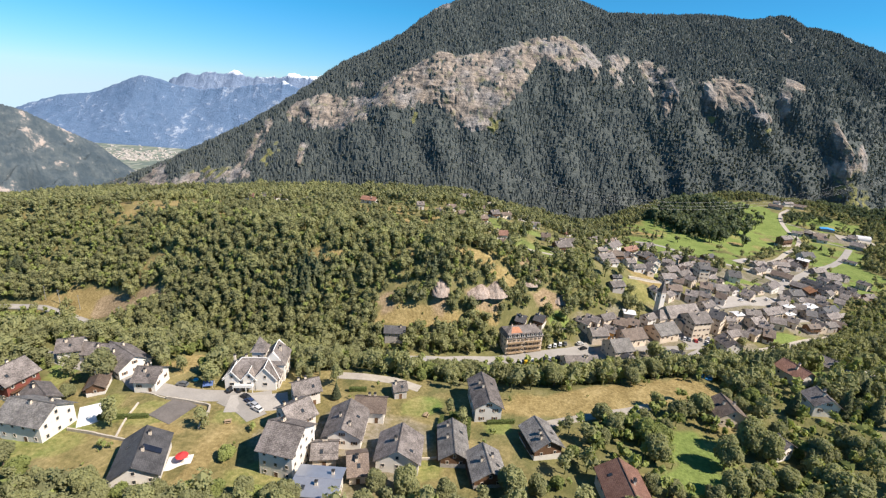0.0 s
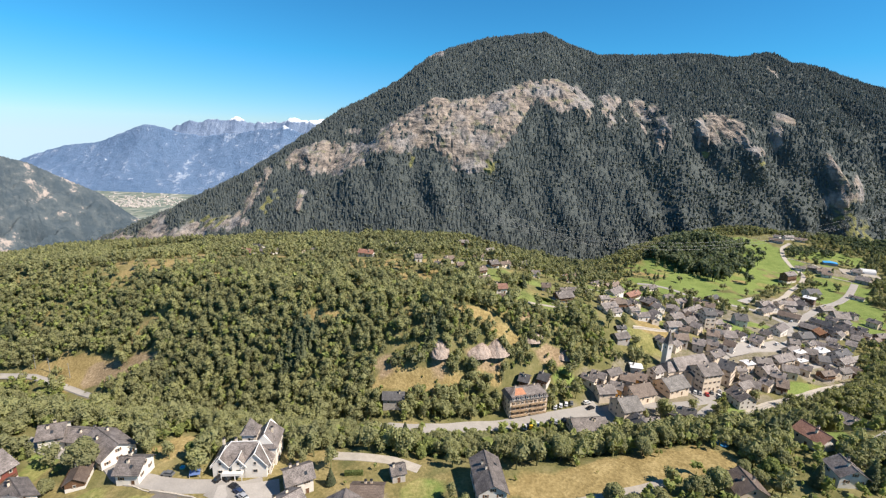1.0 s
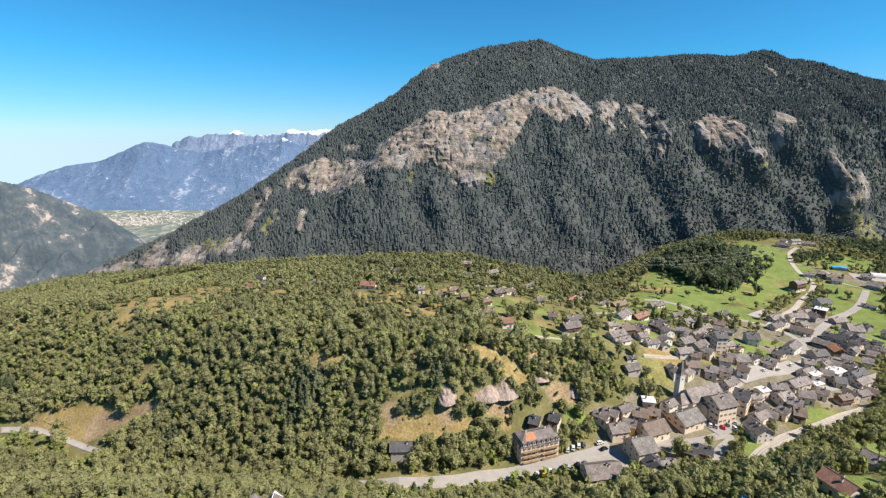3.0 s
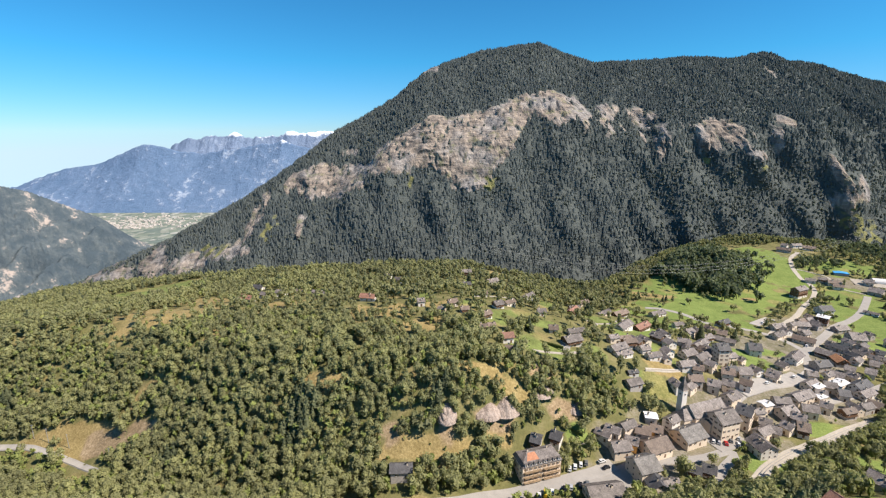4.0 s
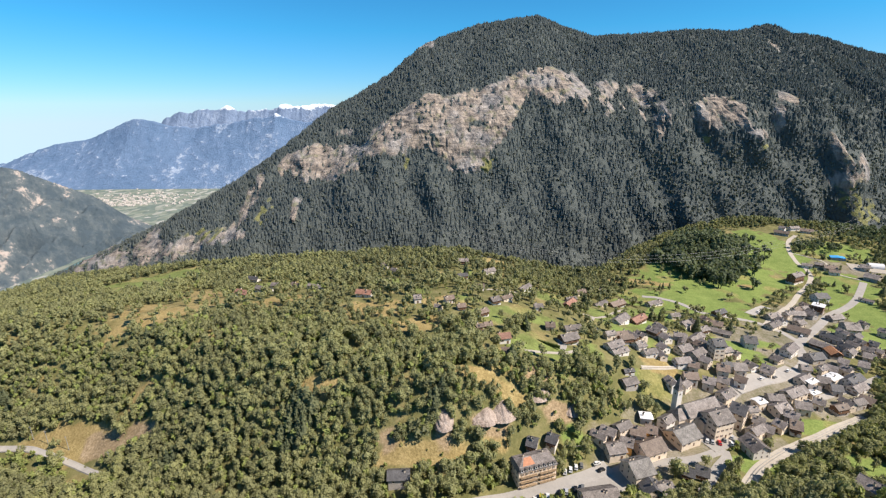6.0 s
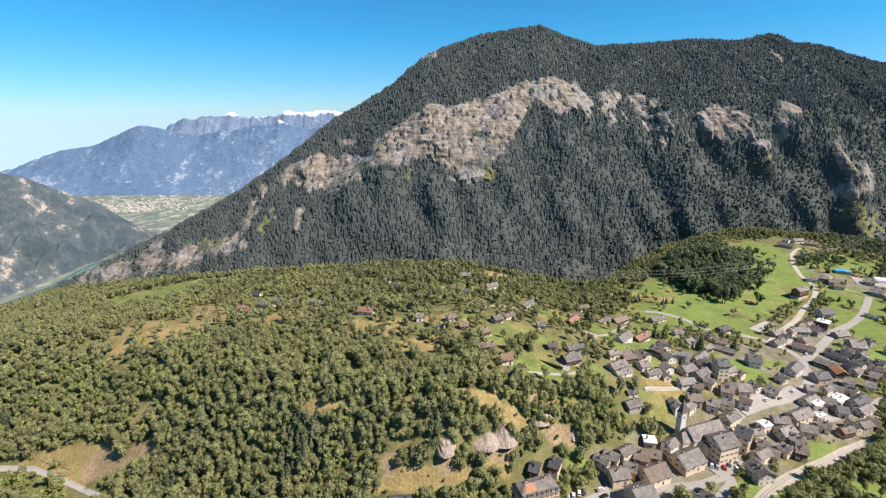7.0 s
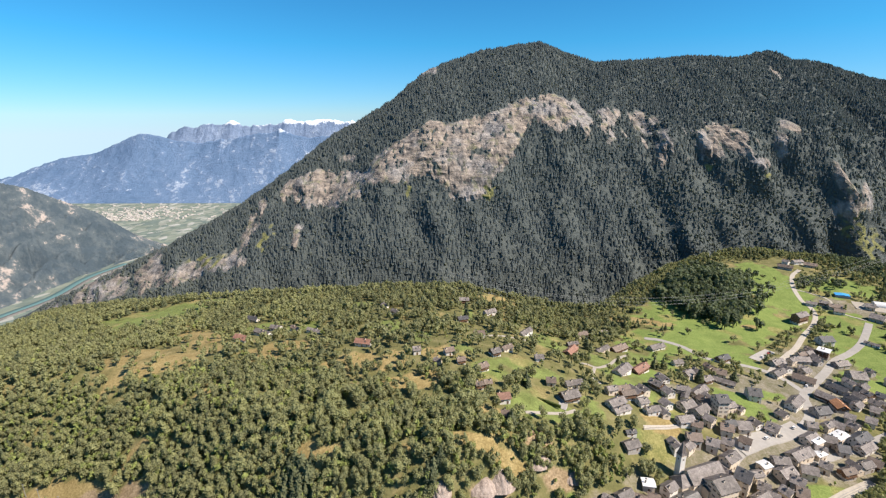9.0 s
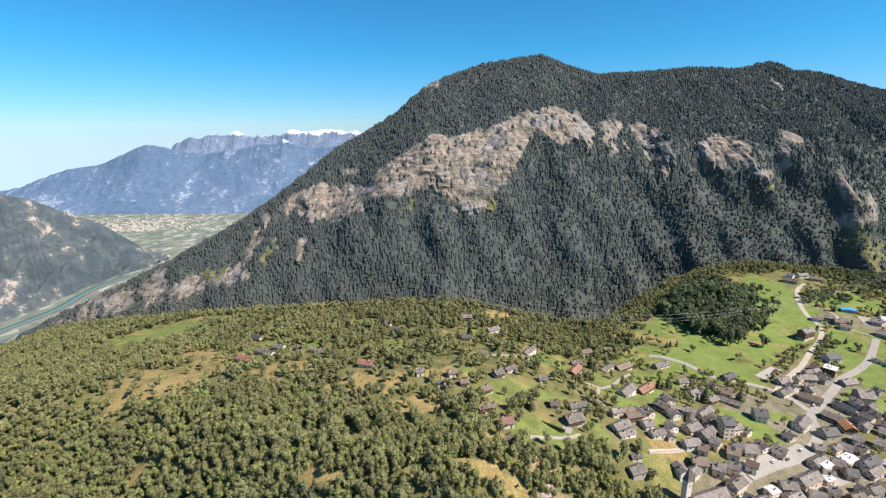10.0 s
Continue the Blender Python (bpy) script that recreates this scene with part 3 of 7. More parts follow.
def build_side_slope():
    """The wooded flank across the river: its foot follows the bank, its crest climbs away from it."""
    u, s = np.meshgrid(np.linspace(0, 1, 170), np.linspace(-0.3, 1, 90))
    u, s = u.ravel(), s.ravel()
    k = [0, 0.3, 0.45, 0.58, 0.78, 0.9, 1.0]
    cx, cy, cz = (np.interp(u, k, v) for v in (SIDE_X, SIDE_Y, SIDE_Z))
    fx, fy = np.interp(u, k, [-1330, -1325, -1320, -1315, -1300, -1280, -1230]), np.interp(u, k, [900, 1150, 1300, 1420, 1620, 1760, 1900])
    f = np.where(s < 0, -s * 0.7, np.maximum(s, 0) ** 0.9)
    mid = sm(0, 0.3, s) * (1 - sm(0.85, 1, s))
    x, y = cx + (fx - cx) * s, cy + (fy - cy) * s
    z = cz - (cz + 402) * f + mid * (26 * wave(u * 900 + s * 200, s * 260, 73, 240) + 13 * wave(u * 900 - s * 160, s * 330, 74, 90)) + 3 * wave(u * 900, s * 400, 75, 25)
    # the woods' blue-grey tones have the valley haze painted in, without emission
    mat = range_material("hazed near slope", (0.068, 0.092, 0.112), (0.115, 0.138, 0.150), (0.42, 0.365, 0.33), None, 0.0, 0.9, 0.020, (0.44, 0.53, 0.57))
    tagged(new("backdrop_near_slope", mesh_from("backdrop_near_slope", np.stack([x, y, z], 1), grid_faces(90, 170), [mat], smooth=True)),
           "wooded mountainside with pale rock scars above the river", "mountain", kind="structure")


build_side_slope()


def plain_material():
    """Valley fields: long narrow plots in greens and straw, greyed by distance haze that is mixed into the colours."""
    k = Nodes("valley fields", 1.0, 0.0)
    turn = k.coords("Object", (0.034, 0.021, 1))
    cells = k.node("TexVoronoi")
    cells.inputs["Scale"].default_value = 1.0
    k.join(turn, cells.inputs["Vector"])
    r, g, b = k.rgb(cells.outputs["Color"])
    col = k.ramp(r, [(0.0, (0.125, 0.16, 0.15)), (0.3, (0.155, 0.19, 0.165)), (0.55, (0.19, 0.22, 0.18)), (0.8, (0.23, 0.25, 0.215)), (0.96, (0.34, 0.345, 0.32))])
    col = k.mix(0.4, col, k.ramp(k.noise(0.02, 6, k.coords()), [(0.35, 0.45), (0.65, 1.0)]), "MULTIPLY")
    k.colour(col)
    return k.m


def build_plain():
    xs, ys = np.linspace(-3600, 500, 40), np.linspace(950, 3400, 30)
    X, Y = np.meshgrid(xs, ys)
    v = np.stack([X.ravel(), Y.ravel(), np.full(X.size, -397.0)], 1)
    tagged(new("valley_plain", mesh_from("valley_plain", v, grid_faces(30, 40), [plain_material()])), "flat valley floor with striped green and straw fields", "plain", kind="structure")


build_plain()


def build_river():
    water = Nodes("glacier water", 0.6, 0.2)
    water.colour((0.085, 0.155, 0.16))
    line = np.stack([np.full(40, -1225.0) + 14 * np.sin(np.arange(40) * 0.35), np.linspace(900, 1760, 40)], 1)
    for name, label, off, wide, lift, m in (("river", "wide pale green glacier river", -38, 24, 1.5, water.m), ("river_bank", "grey gravel bank and motorway beside the river", -14, 15, 2.5, M_BANK)):
        v = np.concatenate([np.column_stack([line[:, 0] + off + o, line[:, 1], np.full(40, -397 + lift - (3 if abs(o) > wide / 2 else 0))]) for o in (-wide / 2 - 1, -wide / 2, 0, wide / 2, wide / 2 + 1)])
        f = np.array([(r * 40 + i, (r + 1) * 40 + i, (r + 1) * 40 + i + 1, r * 40 + i + 1) for r in range(4) for i in range(39)])
        tagged(new(name, mesh_from(name, v, f, [m], smooth=True)), label, "river", kind="structure")


build_river()



def build_far_town():
    """Pale houses of a town at the far edge of the plain, one block each."""
    r = np.random.RandomState(81)
    v, f = [], []
    for i in range(330):
        x, y = r.normal(-1880, 190), 2560 + abs(r.normal(0, 210))
        a, w, d, h = r.uniform(0, 3.1), r.uniform(4, 9), r.uniform(4, 6), r.uniform(3, 6)
        c, s = math.cos(a), math.sin(a)
        q = [(x + c * p - s * o, y + s * p + c * o) for p, o in ((-w, -d), (w, -d), (w, d), (-w, d))]
        n = len(v)
        v += [(*p, -398) for p in q] + [(*p, -397 + h) for p in q] + [(x - c * w, y - s * w, -395 + h), (x + c * w, y + s * w, -395 + h)]
        f += [(n, n + 1, n + 5, n + 4), (n + 1, n + 2, n + 6, n + 9, n + 5), (n + 2, n + 3, n + 7, n + 6), (n + 3, n, n + 4, n + 8, n + 7), (n + 4, n + 5, n + 9, n + 8), (n + 6, n + 7, n + 8, n + 9)]
    tagged(new("distant_town", mesh_from("distant_town", v, f, [M_GREYWALL])), "pale houses of a distant town on the plain", "town", kind="stuff")


build_far_town()

# ---- roads, lanes and the railway, laid over the ground ----
LANES = []


def smooth_line(pts, step=2.5):
    """Points at even steps along a rounded line."""
    p = np.array(pts, float)
    p = np.vstack([2 * p[0] - p[1], p, 2 * p[-1] - p[-2]])
    out = []
    for i in range(1, len(p) - 2):
        n = max(2, int(np.hypot(*(p[i + 1] - p[i])) / step))
        for t in np.arange(n) / n:
            a, b, c, d = p[i - 1], p[i], p[i + 1], p[i + 2]
            out.append(0.5 * (2 * b + (c - a) * t + (2 * a - 5 * b + 4 * c - d) * t * t + (3 * b - a - 3 * c + d) * t ** 3))
    return np.array(out + [p[-2]])


def ribbon(line, width, lift, rows=5, skirt=0.6):
    """A draped strip with sunken edges: vertices and quads."""
    t = np.gradient(line, axis=0)
    t /= np.linalg.norm(t, axis=1, keepdims=True)
    nrm = np.stack([-t[:, 1], t[:, 0]], 1)
    offs = np.linspace(-0.5, 0.5, rows) * width
    cols, zs = [], []
    for o in offs:
        q = line + nrm * o
        cols.append(q)
        zs.append(land(q[:, 0], q[:, 1]))
    zs = np.array(zs)
    level = zs.mean(0)
    z = [0.6 * level + 0.4 * a + lift for a in zs]
    z = np.maximum(np.array(z), zs + 0.08)
    strips = [np.column_stack([cols[0] - nrm * 0.3, z[0] - skirt])] + [np.column_stack([q, a]) for q, a in zip(cols, z)] + [np.column_stack([cols[-1] + nrm * 0.3, z[-1] - skirt])]
    n, m = len(line), len(strips)
    v = np.array(strips).transpose(1, 0, 2).reshape(-1, 3)
    return v, grid_faces(n, m)[:, ::-1]


def road(name, label, width, mat, pts, category="road"):
    line = smooth_line(pts)
    LANES.append((line, width / 2 + 1.6))
    v, f = ribbon(line, width, 0.22)
    return tagged(new(name, mesh_from(name, v, f, [mat], smooth=False)), label, category, kind="structure")


road("road_main", "wide pale asphalt road along the foot of the hill", 7, M_ASPHALT, [(-44, 180), (-36, 178.5), (-20, 177), (2, 180), (18, 186), (34, 190.5), (51, 195), (68, 201.5), (81, 208)])
road("road_village", "pale asphalt street through the village", 6, M_ASPHALT, [(165, 255), (177, 264), (192, 271), (210, 279), (232, 291), (253, 309), (265, 326), (272, 339), (294, 357), (317, 375), (341, 396), (368, 412), (392, 428), (417, 451), (435, 469)])
road("road_upper", "pale asphalt road above the village", 5, M_ASPHALT, [(275, 343), (273, 359), (267, 369), (258, 378), (242, 383), (225, 388), (215, 410), (202, 422), (189, 429)])
road("road_farm", "winding grey lane up through green pasture", 4.5, M_GRAVEL, [(268, 371), (298, 398), (324, 419), (351, 445), (380, 471), (399, 493), (407, 511), (407, 525), (416, 549), (430, 574), (444, 592), (460, 604)])
road("road_path", "narrow gravel path between meadows", 2.2, M_GRAVEL, [(418, 552), (431, 538), (437, 522), (425, 503), (431, 488), (438, 475)])
road("road_lane", "curved gravel lane between gardens", 2.6, M_GRAVEL, [(154, 382), (140, 366), (125, 346), (113, 335), (107, 339), (102, 338)])
road("road_lane_side", "short gravel lane beside a lawn", 2.2, M_GRAVEL, [(111, 334), (104, 316), (107, 308)])
road("road_garden", "gravel garden lane below houses", 2.4, M_GRAVEL, [(47, 257), (57, 260), (71, 264), (79, 269)])
road("road_hilltop", "pale gravel lane on the hill top", 2.8, M_GRAVEL, [(21, 354), (35, 365), (53, 370), (67, 369)])
road("road_terrace", "pale gravel path on a terrace", 2.6, M_GRAVEL, [(120, 268), (133, 272), (146, 277)])
road("road_low", "grey asphalt lane below the village", 4.5, M_ASPHALT, [(88, 208), (109, 211), (128, 214), (144, 221), (145, 217), (134, 207), (118, 191)])
road("road_side", "asphalt lane along the lower houses", 4, M_ASPHALT, [(212, 260), (231, 267), (253, 276), (271, 284), (296, 296)])
RAIL = [(141, 196), (156, 209), (171, 218), (189, 227), (209, 235), (226, 243), (247, 252)]
road("railway_bed", "grey gravel bed of the railway", 5.5, M_GRAVEL, RAIL, "railway")
road("road_left", "narrow grey road across a grassy slope", 3, M_ASPHALT, [(-290, 253), (-266, 252), (-246, 249), (-233, 245), (-219, 240), (-204, 234), (-192, 228), (-180, 223)])
road("road_front", "pale asphalt street between white houses", 6, M_ASPHALT, [(-146, 141), (-134, 138), (-109, 131), (-97, 123), (-88, 121), (-79, 120), (-68, 121), (-61, 121), (-54, 124)])
road("road_front_side", "short asphalt side street", 6.5, M_ASPHALT, [(-68, 120), (-60, 116), (-54, 111)])
road("road_track", "gravel track beside the dry field", 3, M_GRAVEL, [(36, 117), (44, 120), (54, 123), (67, 127), (76, 130)])
road("road_right", "grey asphalt drive between tall trees", 4, M_ASPHALT, [(158, 150), (168, 155), (182, 163), (200, 172)])
road("road_gravel", "gravel yard track behind houses", 4, M_GRAVEL, [(-35, 138), (-26, 137), (-14, 136), (-5, 133)])
road("parking_main", "pale asphalt car park beside the road", 13, M_ASPHALT, [(62, 194), (72, 197), (84, 201), (94, 206)], "car park")
road("parking_square", "pale asphalt square beside the church", 12, M_ASPHALT, [(138, 225), (147, 229), (157, 234)], "square")
road("parking_upper", "grey asphalt car park below the pasture", 8, M_ASPHALT, [(268, 392), (282, 402), (296, 412)], "car park")
road("parking_front", "dark asphalt yard beside the street", 10, M_TAR, [(-84, 113), (-76, 110)], "yard")
road("parking_villa", "asphalt forecourt in front of the villa", 9, M_ASPHALT, [(-66, 117), (-56, 119), (-48, 122)], "yard")
road("yard_farm", "pale gravel yard between farm buildings", 20, M_GRAVEL, [(455, 512), (470, 505), (486, 498)], "yard")
road("yard_street", "pale asphalt widening of the village street", 11, M_ASPHALT, [(176, 266), (195, 275), (214, 284), (236, 296)], "square")
road("drive_chalet", "grey asphalt drive beside a chalet", 5, M_ASPHALT, [(70, 268), (73, 275), (72, 281)], "drive")


# ---- houses ----
TAKEN = []  # footprints: x, y, radius
LOOK = {M_SLATE: "grey slate", M_STONE_ROOF: "rough stone slab", M_BROWN: "brown tile", M_RED: "red-brown tile", M_ORANGE: "orange tile",
        M_DARKROOF: "dark slate", M_METAL: "grey sheet-metal", M_WHITEROOF: "white sheet",
        M_WHITE: "white plaster", M_CREAM: "cream plaster", M_OCHRE: "ochre plaster", M_GREYWALL: "grey rubble", M_WOOD: "dark wooden", M_REDWOOD: "red-brown wooden"}


def box(x0, x1, y0, y1, z0, z1):
    v = [(x, y, z) for z in (z0, z1) for x, y in ((x0, y0), (x1, y0), (x1, y1), (x0, y1))]
    f = [(3, 2, 1, 0), (4, 5, 6, 7), (0, 1, 5, 4), (1, 2, 6, 5), (2, 3, 7, 6), (3, 0, 4, 7)]
    return v, f


def boxes_mesh(name, parts, mats):
    """One mesh out of boxes: (x0, x1, y0, y1, z0, z1, material number)."""
    vs, fs, ms = [], [], []
    for *b, m in parts:
        v, f = box(*b)
        fs += [tuple(i + len(vs) for i in q) for q in f]
        vs += v
        ms += [m] * 6
    return mesh_from(name, vs, fs, mats, ms)


def stepped_mesh(name, xs, zs, cell, mats, back=0.04):
    """A panel that faces -y out of a grid of cells, each with its own depth and material: one closed relief."""
    bm = bmesh.new()
    nx, nz = len(xs) - 1, len(zs) - 1

    def quad(p, m):
        f = bm.faces.new([bm.verts.new(q) for q in p])
        f.material_index = m
    for i in range(nx):
        for j in range(nz):
            d, m = cell(i, j)
            if d is None:
                continue
            x0, x1, z0, z1 = xs[i], xs[i + 1], zs[j], zs[j + 1]
            quad([(x0, -d, z0), (x1, -d, z0), (x1, -d, z1), (x0, -d, z1)], m)
            for a, b, p, q in ((i - 1, j, (x0, z1), (x0, z0)), (i + 1, j, (x1, z0), (x1, z1)), (i, j - 1, (x0, z0), (x1, z0)), (i, j + 1, (x1, z1), (x0, z1))):
                e = cell(a, b)[0] if 0 <= a < nx and 0 <= b < nz else None
                e = -back if e is None else e
                if e < d:
                    quad([(p[0], -d, p[1]), (p[0], -e, p[1]), (q[0], -e, q[1]), (q[0], -d, q[1])], m)
    bmesh.ops.remove_doubles(bm, verts=bm.verts, dist=0.001)
    me = bpy.data.meshes.new(name)
    bm.to_mesh(me)
    bm.free()
    for m in mats:
        me.materials.append(m)
    return me


def window_mesh(name, w, h, shutters):
    """A window, its centre at the origin: frame, mullion, recessed glass, sill, and shutters where the house has them."""
    a, b = w / 2, h / 2
    xs, zs = [-a, -a + 0.1, a - 0.1, a], [-b - 0.08, -b + 0.04, b - 0.09, b]
    if shutters:
        xs = [-a - 0.45] + xs + [a + 0.45]

    def cell(i, j):
        k = i - 1 if shutters else i
        if k in (-1, 3):
            return (0.06, 2) if j > 0 else (None, 0)
        if j == 0:
            return 0.14, 0
        return (0.02, 1) if j == 1 and k == 1 else (0.085, 0)
    return stepped_mesh(name, xs, zs, cell, [M_FRAME, M_GLASS, M_WOOD])


WINDOWS = [window_mesh("window", 0.95, 1.15, False), window_mesh("window", 0.85, 1.1, True), window_mesh("window", 1.5, 1.15, False)]
DOOR = stepped_mesh("door", [-0.58, -0.5, -0.38, 0.38, 0.5, 0.58], [0, 0.15, 0.95, 1.1, 1.85, 2.0, 2.08],
                    lambda i, j: (0.09, 1) if i in (0, 4) or j == 5 else (0.03, 0) if i == 2 and j in (1, 3) else (0.05, 0), [M_WOOD, M_FRAME])
CHIMNEY = boxes_mesh("chimney", [(-0.35, 0.35, -0.3, 0.3, -1.4, 0.8, 0), (-0.45, 0.45, -0.4, 0.4, 0.8, 0.92, 1), (-0.22, 0.22, -0.18, 0.18, 0.92, 1.15, 1)], [M_CREAM, M_DARKROOF])
SKYLIGHT = boxes_mesh("skylight", [(-0.45, 0.45, -0.6, 0.6, -0.05, 0.08, 0), (-0.36, 0.36, -0.5, 0.5, 0.08, 0.10, 1)], [M_DARKROOF, M_GLASS])


def roof_mesh(L, w, wall, rise, mat, over, hip=0.0):
    """Two roof planes with thickness that meet at the ridge; hip pulls the ridge ends in. UV in metres for the courses."""
    a, b, drop = L / 2, w / 2 + over, rise * over / (w / 2)
    e, r = wall - drop, wall + rise
    c, th = a - hip, 0.2
    top = [(-a, -b, e), (a, -b, e), (c, 0, r), (-c, 0, r), (-a, b, e), (a, b, e)]
    v = [(x, y, z + th) for x, y, z in top] + top
    f = [(0, 1, 2, 3), (5, 4, 3, 2), (9, 8, 7, 6), (8, 9, 10, 11), (0, 6, 7, 1), (5, 11, 10, 4)]
    if hip > 0.05:
        f += [(1, 5, 2), (4, 0, 3), (1, 7, 11, 5), (4, 10, 6, 0), (8, 11, 7), (9, 6, 10)]
    else:
        f += [(1, 7, 8, 2), (2, 8, 11, 5), (4, 10, 9, 3), (3, 9, 6, 0)]
    me = mesh_from("roof", v, f, [mat])
    uv = me.uv_layers.new(name="UVMap")
    for p in me.polygons:
        for li in p.loop_indices:
            q = me.vertices[me.loops[li].vertex_index].co
            uv.data[li].uv = (q.x, q.y * math.hypot(1, rise / (w / 2))) if abs(p.normal.x) < 0.5 else (q.y, q.z)
    return me


def wall_mesh(L, w, wall, rise, mat, sunk, low_mat=None, hip=0.0):
    """Outer walls with gables, sunk into the slope; an optional lower storey of another stuff, 4 cm proud."""
    a, b = L / 2, w / 2
    v = [(-a, -b, -sunk), (a, -b, -sunk), (a, b, -sunk), (-a, b, -sunk), (-a, -b, wall), (a, -b, wall), (a, b, wall), (-a, b, wall)]
    f = [(0, 1, 5, 4), (2, 3, 7, 6), (3, 2, 1, 0)]
    if hip > 0.05:
        f += [(1, 2, 6, 5), (3, 0, 4, 7), (4, 5, 6, 7)]
    else:
        v += [(-a, 0, wall + rise - 0.02), (a, 0, wall + rise - 0.02)]
        f += [(1, 2, 6, 9, 5), (3, 0, 4, 8, 7), (4, 5, 9, 8), (6, 7, 8, 9)]
    ms = [0] * len(f)
    mats = [mat]
    if low_mat:
        bv, bf = box(-a - 0.04, a + 0.04, -b - 0.04, b + 0.04, -sunk, min(wall * 0.45, 2.2))
        f += [tuple(i + len(v) for i in q) for q in bf]
        v += bv
        ms += [1] * 6
        mats.append(low_mat)
    return mesh_from("wall", v, f, mats, ms)


def balcony_mesh(L, side, b, z):
    """A wooden balcony along a long side: deck, rail and balusters."""
    y0, y1 = (-b - 1.0, -b + 0.02) if side < 0 else (b - 0.02, b + 1.0)
    o = y0 if side < 0 else y1 - 0.06
    p = [(-L / 2, L / 2, y0, y1, z - 0.14, z, 0), (-L / 2, L / 2, o, o + 0.06, z + 0.86, z + 0.95, 0)]
    n = max(4, int(L / 0.5))
    p += [(-L / 2 + (L - 0.08) * i / n, -L / 2 + (L - 0.08) * i / n + 0.08, o, o + 0.05, z, z + 0.86, 0) for i in range(n + 1)]
    return boxes_mesh("balcony", p, [M_WOOD])


def house(x, y, rot, L, w, wall, roof, walls, hip=0.0, group="houses of the valley", name="house", near=False):
    """A gabled house: its ridge runs along its own x axis."""
    rnd = random.Random(round(x * 31 + y * 17))
    rise = w / 2 * 0.62
    flat = roof in (M_WHITEROOF, M_METAL)
    if flat:
        rise *= 0.35
    c, s = math.cos(radians(rot)), math.sin(radians(rot))
    zs = [float(land(x + c * u - s * v, y + s * u + c * v)) for u in (-L / 2, 0, L / 2) for v in (-w / 2, 0, w / 2)]
    z, sunk = sum(zs) / 9, max(zs) - min(zs) + 1.5
    style = "flat-pitched" if flat else "hipped" if hip else "gabled"
    ob = thing(name, x, y, z, rot, f"{style} house with {LOOK[roof]} roof and {LOOK[walls]} walls", "house", group)
    TAKEN.append((x, y, max(L, w) * 0.52 + 1.2, min(L, w) * 0.5))
    over = min(0.75, w * 0.085)
    wL, ww = L - 2 * over, w - 2 * over
    timber = walls in (M_WOOD, M_REDWOOD)
    wallh = wall + rise * (1 - ww / w)
    wr = rise * ww / w
    part("wall", wall_mesh(wL, ww, wallh, wr, walls, sunk, rnd.choice([M_WHITE, M_GREYWALL]) if timber else None, hip), ob)
    part("roof", roof_mesh(L, ww, wallh, wr, roof, over, hip), ob)
    if near and not hip:
        part("ridge_cap", boxes_mesh("ridge_cap", [(-L / 2, L / 2, -0.14, 0.14, wall + rise + 0.1, wall + rise + 0.27, 0)], [roof]), ob)
    for i in range(1 if w < 8 else 2):
        u, v = rnd.uniform(-0.32, 0.32) * L, rnd.choice([-1, 1]) * rnd.uniform(0.06, 0.2) * w
        q = part("chimney", CHIMNEY, ob)
        q.location = (u, v, wall + rise - abs(v) / (w / 2) * rise + 0.55)
    if near or rnd.random() < 0.35:
        side = rnd.choice([-1, 1])
        q = part("skylight", SKYLIGHT, ob)
        q.location = (rnd.uniform(-0.25, 0.25) * L, side * w * 0.27, wall + rise * 0.46 + 0.22)
        q.rotation_euler = (-side * math.atan(rise / (w / 2)), 0, 0)
    win = WINDOWS[1] if timber or rnd.random() < 0.45 else WINDOWS[0]
    floors = max(1, int((wallh + 0.4) / 2.6))
    skin = 0.045 if timber else 0.0
    for k in range(4):
        length, off = (wL, ww / 2) if k % 2 == 0 else (ww, wL / 2)
        cols = max(1, int(length / (2.6 if floors > 2 else 3.1)))
        gable = k % 2 == 1 and not hip and not flat and wr > 1.7
        for fl in range(floors + (1 if gable else 0)):
            n = cols if fl < floors else 1
            for i in range(n):
                if fl == 0 and k == 0 and i == n // 2:
                    d = part("door", DOOR, ob)
                    d.matrix_basis = pose(0, 0, 0, 0, 0, 0) @ Matrix.Translation(((i + 0.5) / n * length - length / 2, -off - skin, 0.02))
                    continue
                zc = (fl + 0.58) * wallh / floors if fl < floors else wallh + wr * 0.28
                q = part("window", win, ob)
                q.matrix_basis = pose(0, 0, 0, 0, 0, 90 * k) @ Matrix.Translation(((i + 0.5) / n * length - length / 2, -off - (skin if zc < wallh * 0.45 else 0), zc))
    if timber and wallh > 2.6:
        part("balcony", balcony_mesh(wL * 0.9, -1 if math.cos(radians(rot)) > 0 else 1, ww / 2, wallh * 0.52), ob, "weathered wooden balcony")
    return ob


# ---- the houses, one by one: x, y, turn, length, width, wall height ----
house(-155.5, 358.5, -24, 13.3, 7.4, 3.3, M_RED, M_WHITE)
house(-147.6, 378.9, -29, 17.0, 6.6, 2.5, M_SLATE, M_WHITE)
house(-141.5, 391.8, -13, 9.8, 6.6, 2.9, M_SLATE, M_WHITE)
house(-173.8, 423.0, -21, 12.0, 7.4, 2.5, M_DARKROOF, M_WHITE)
house(-102.7, 373.2, -28, 16.4, 4.9, 2.0, M_SLATE, M_WHITE)
house(-56.1, 331.4, -14, 12.2, 7.4, 2.9, M_RED, M_WHITE)
house(-55.4, 442.6, -30, 7.4, 5.7, 2.9, M_SLATE, M_WHITE)
house(-121.7, 382.9, -37, 10.9, 4.9, 2.5, M_BROWN, M_CREAM)
house(-43.1, 421.2, -43, 9.4, 5.7, 2.9, M_SLATE, M_WHITE)
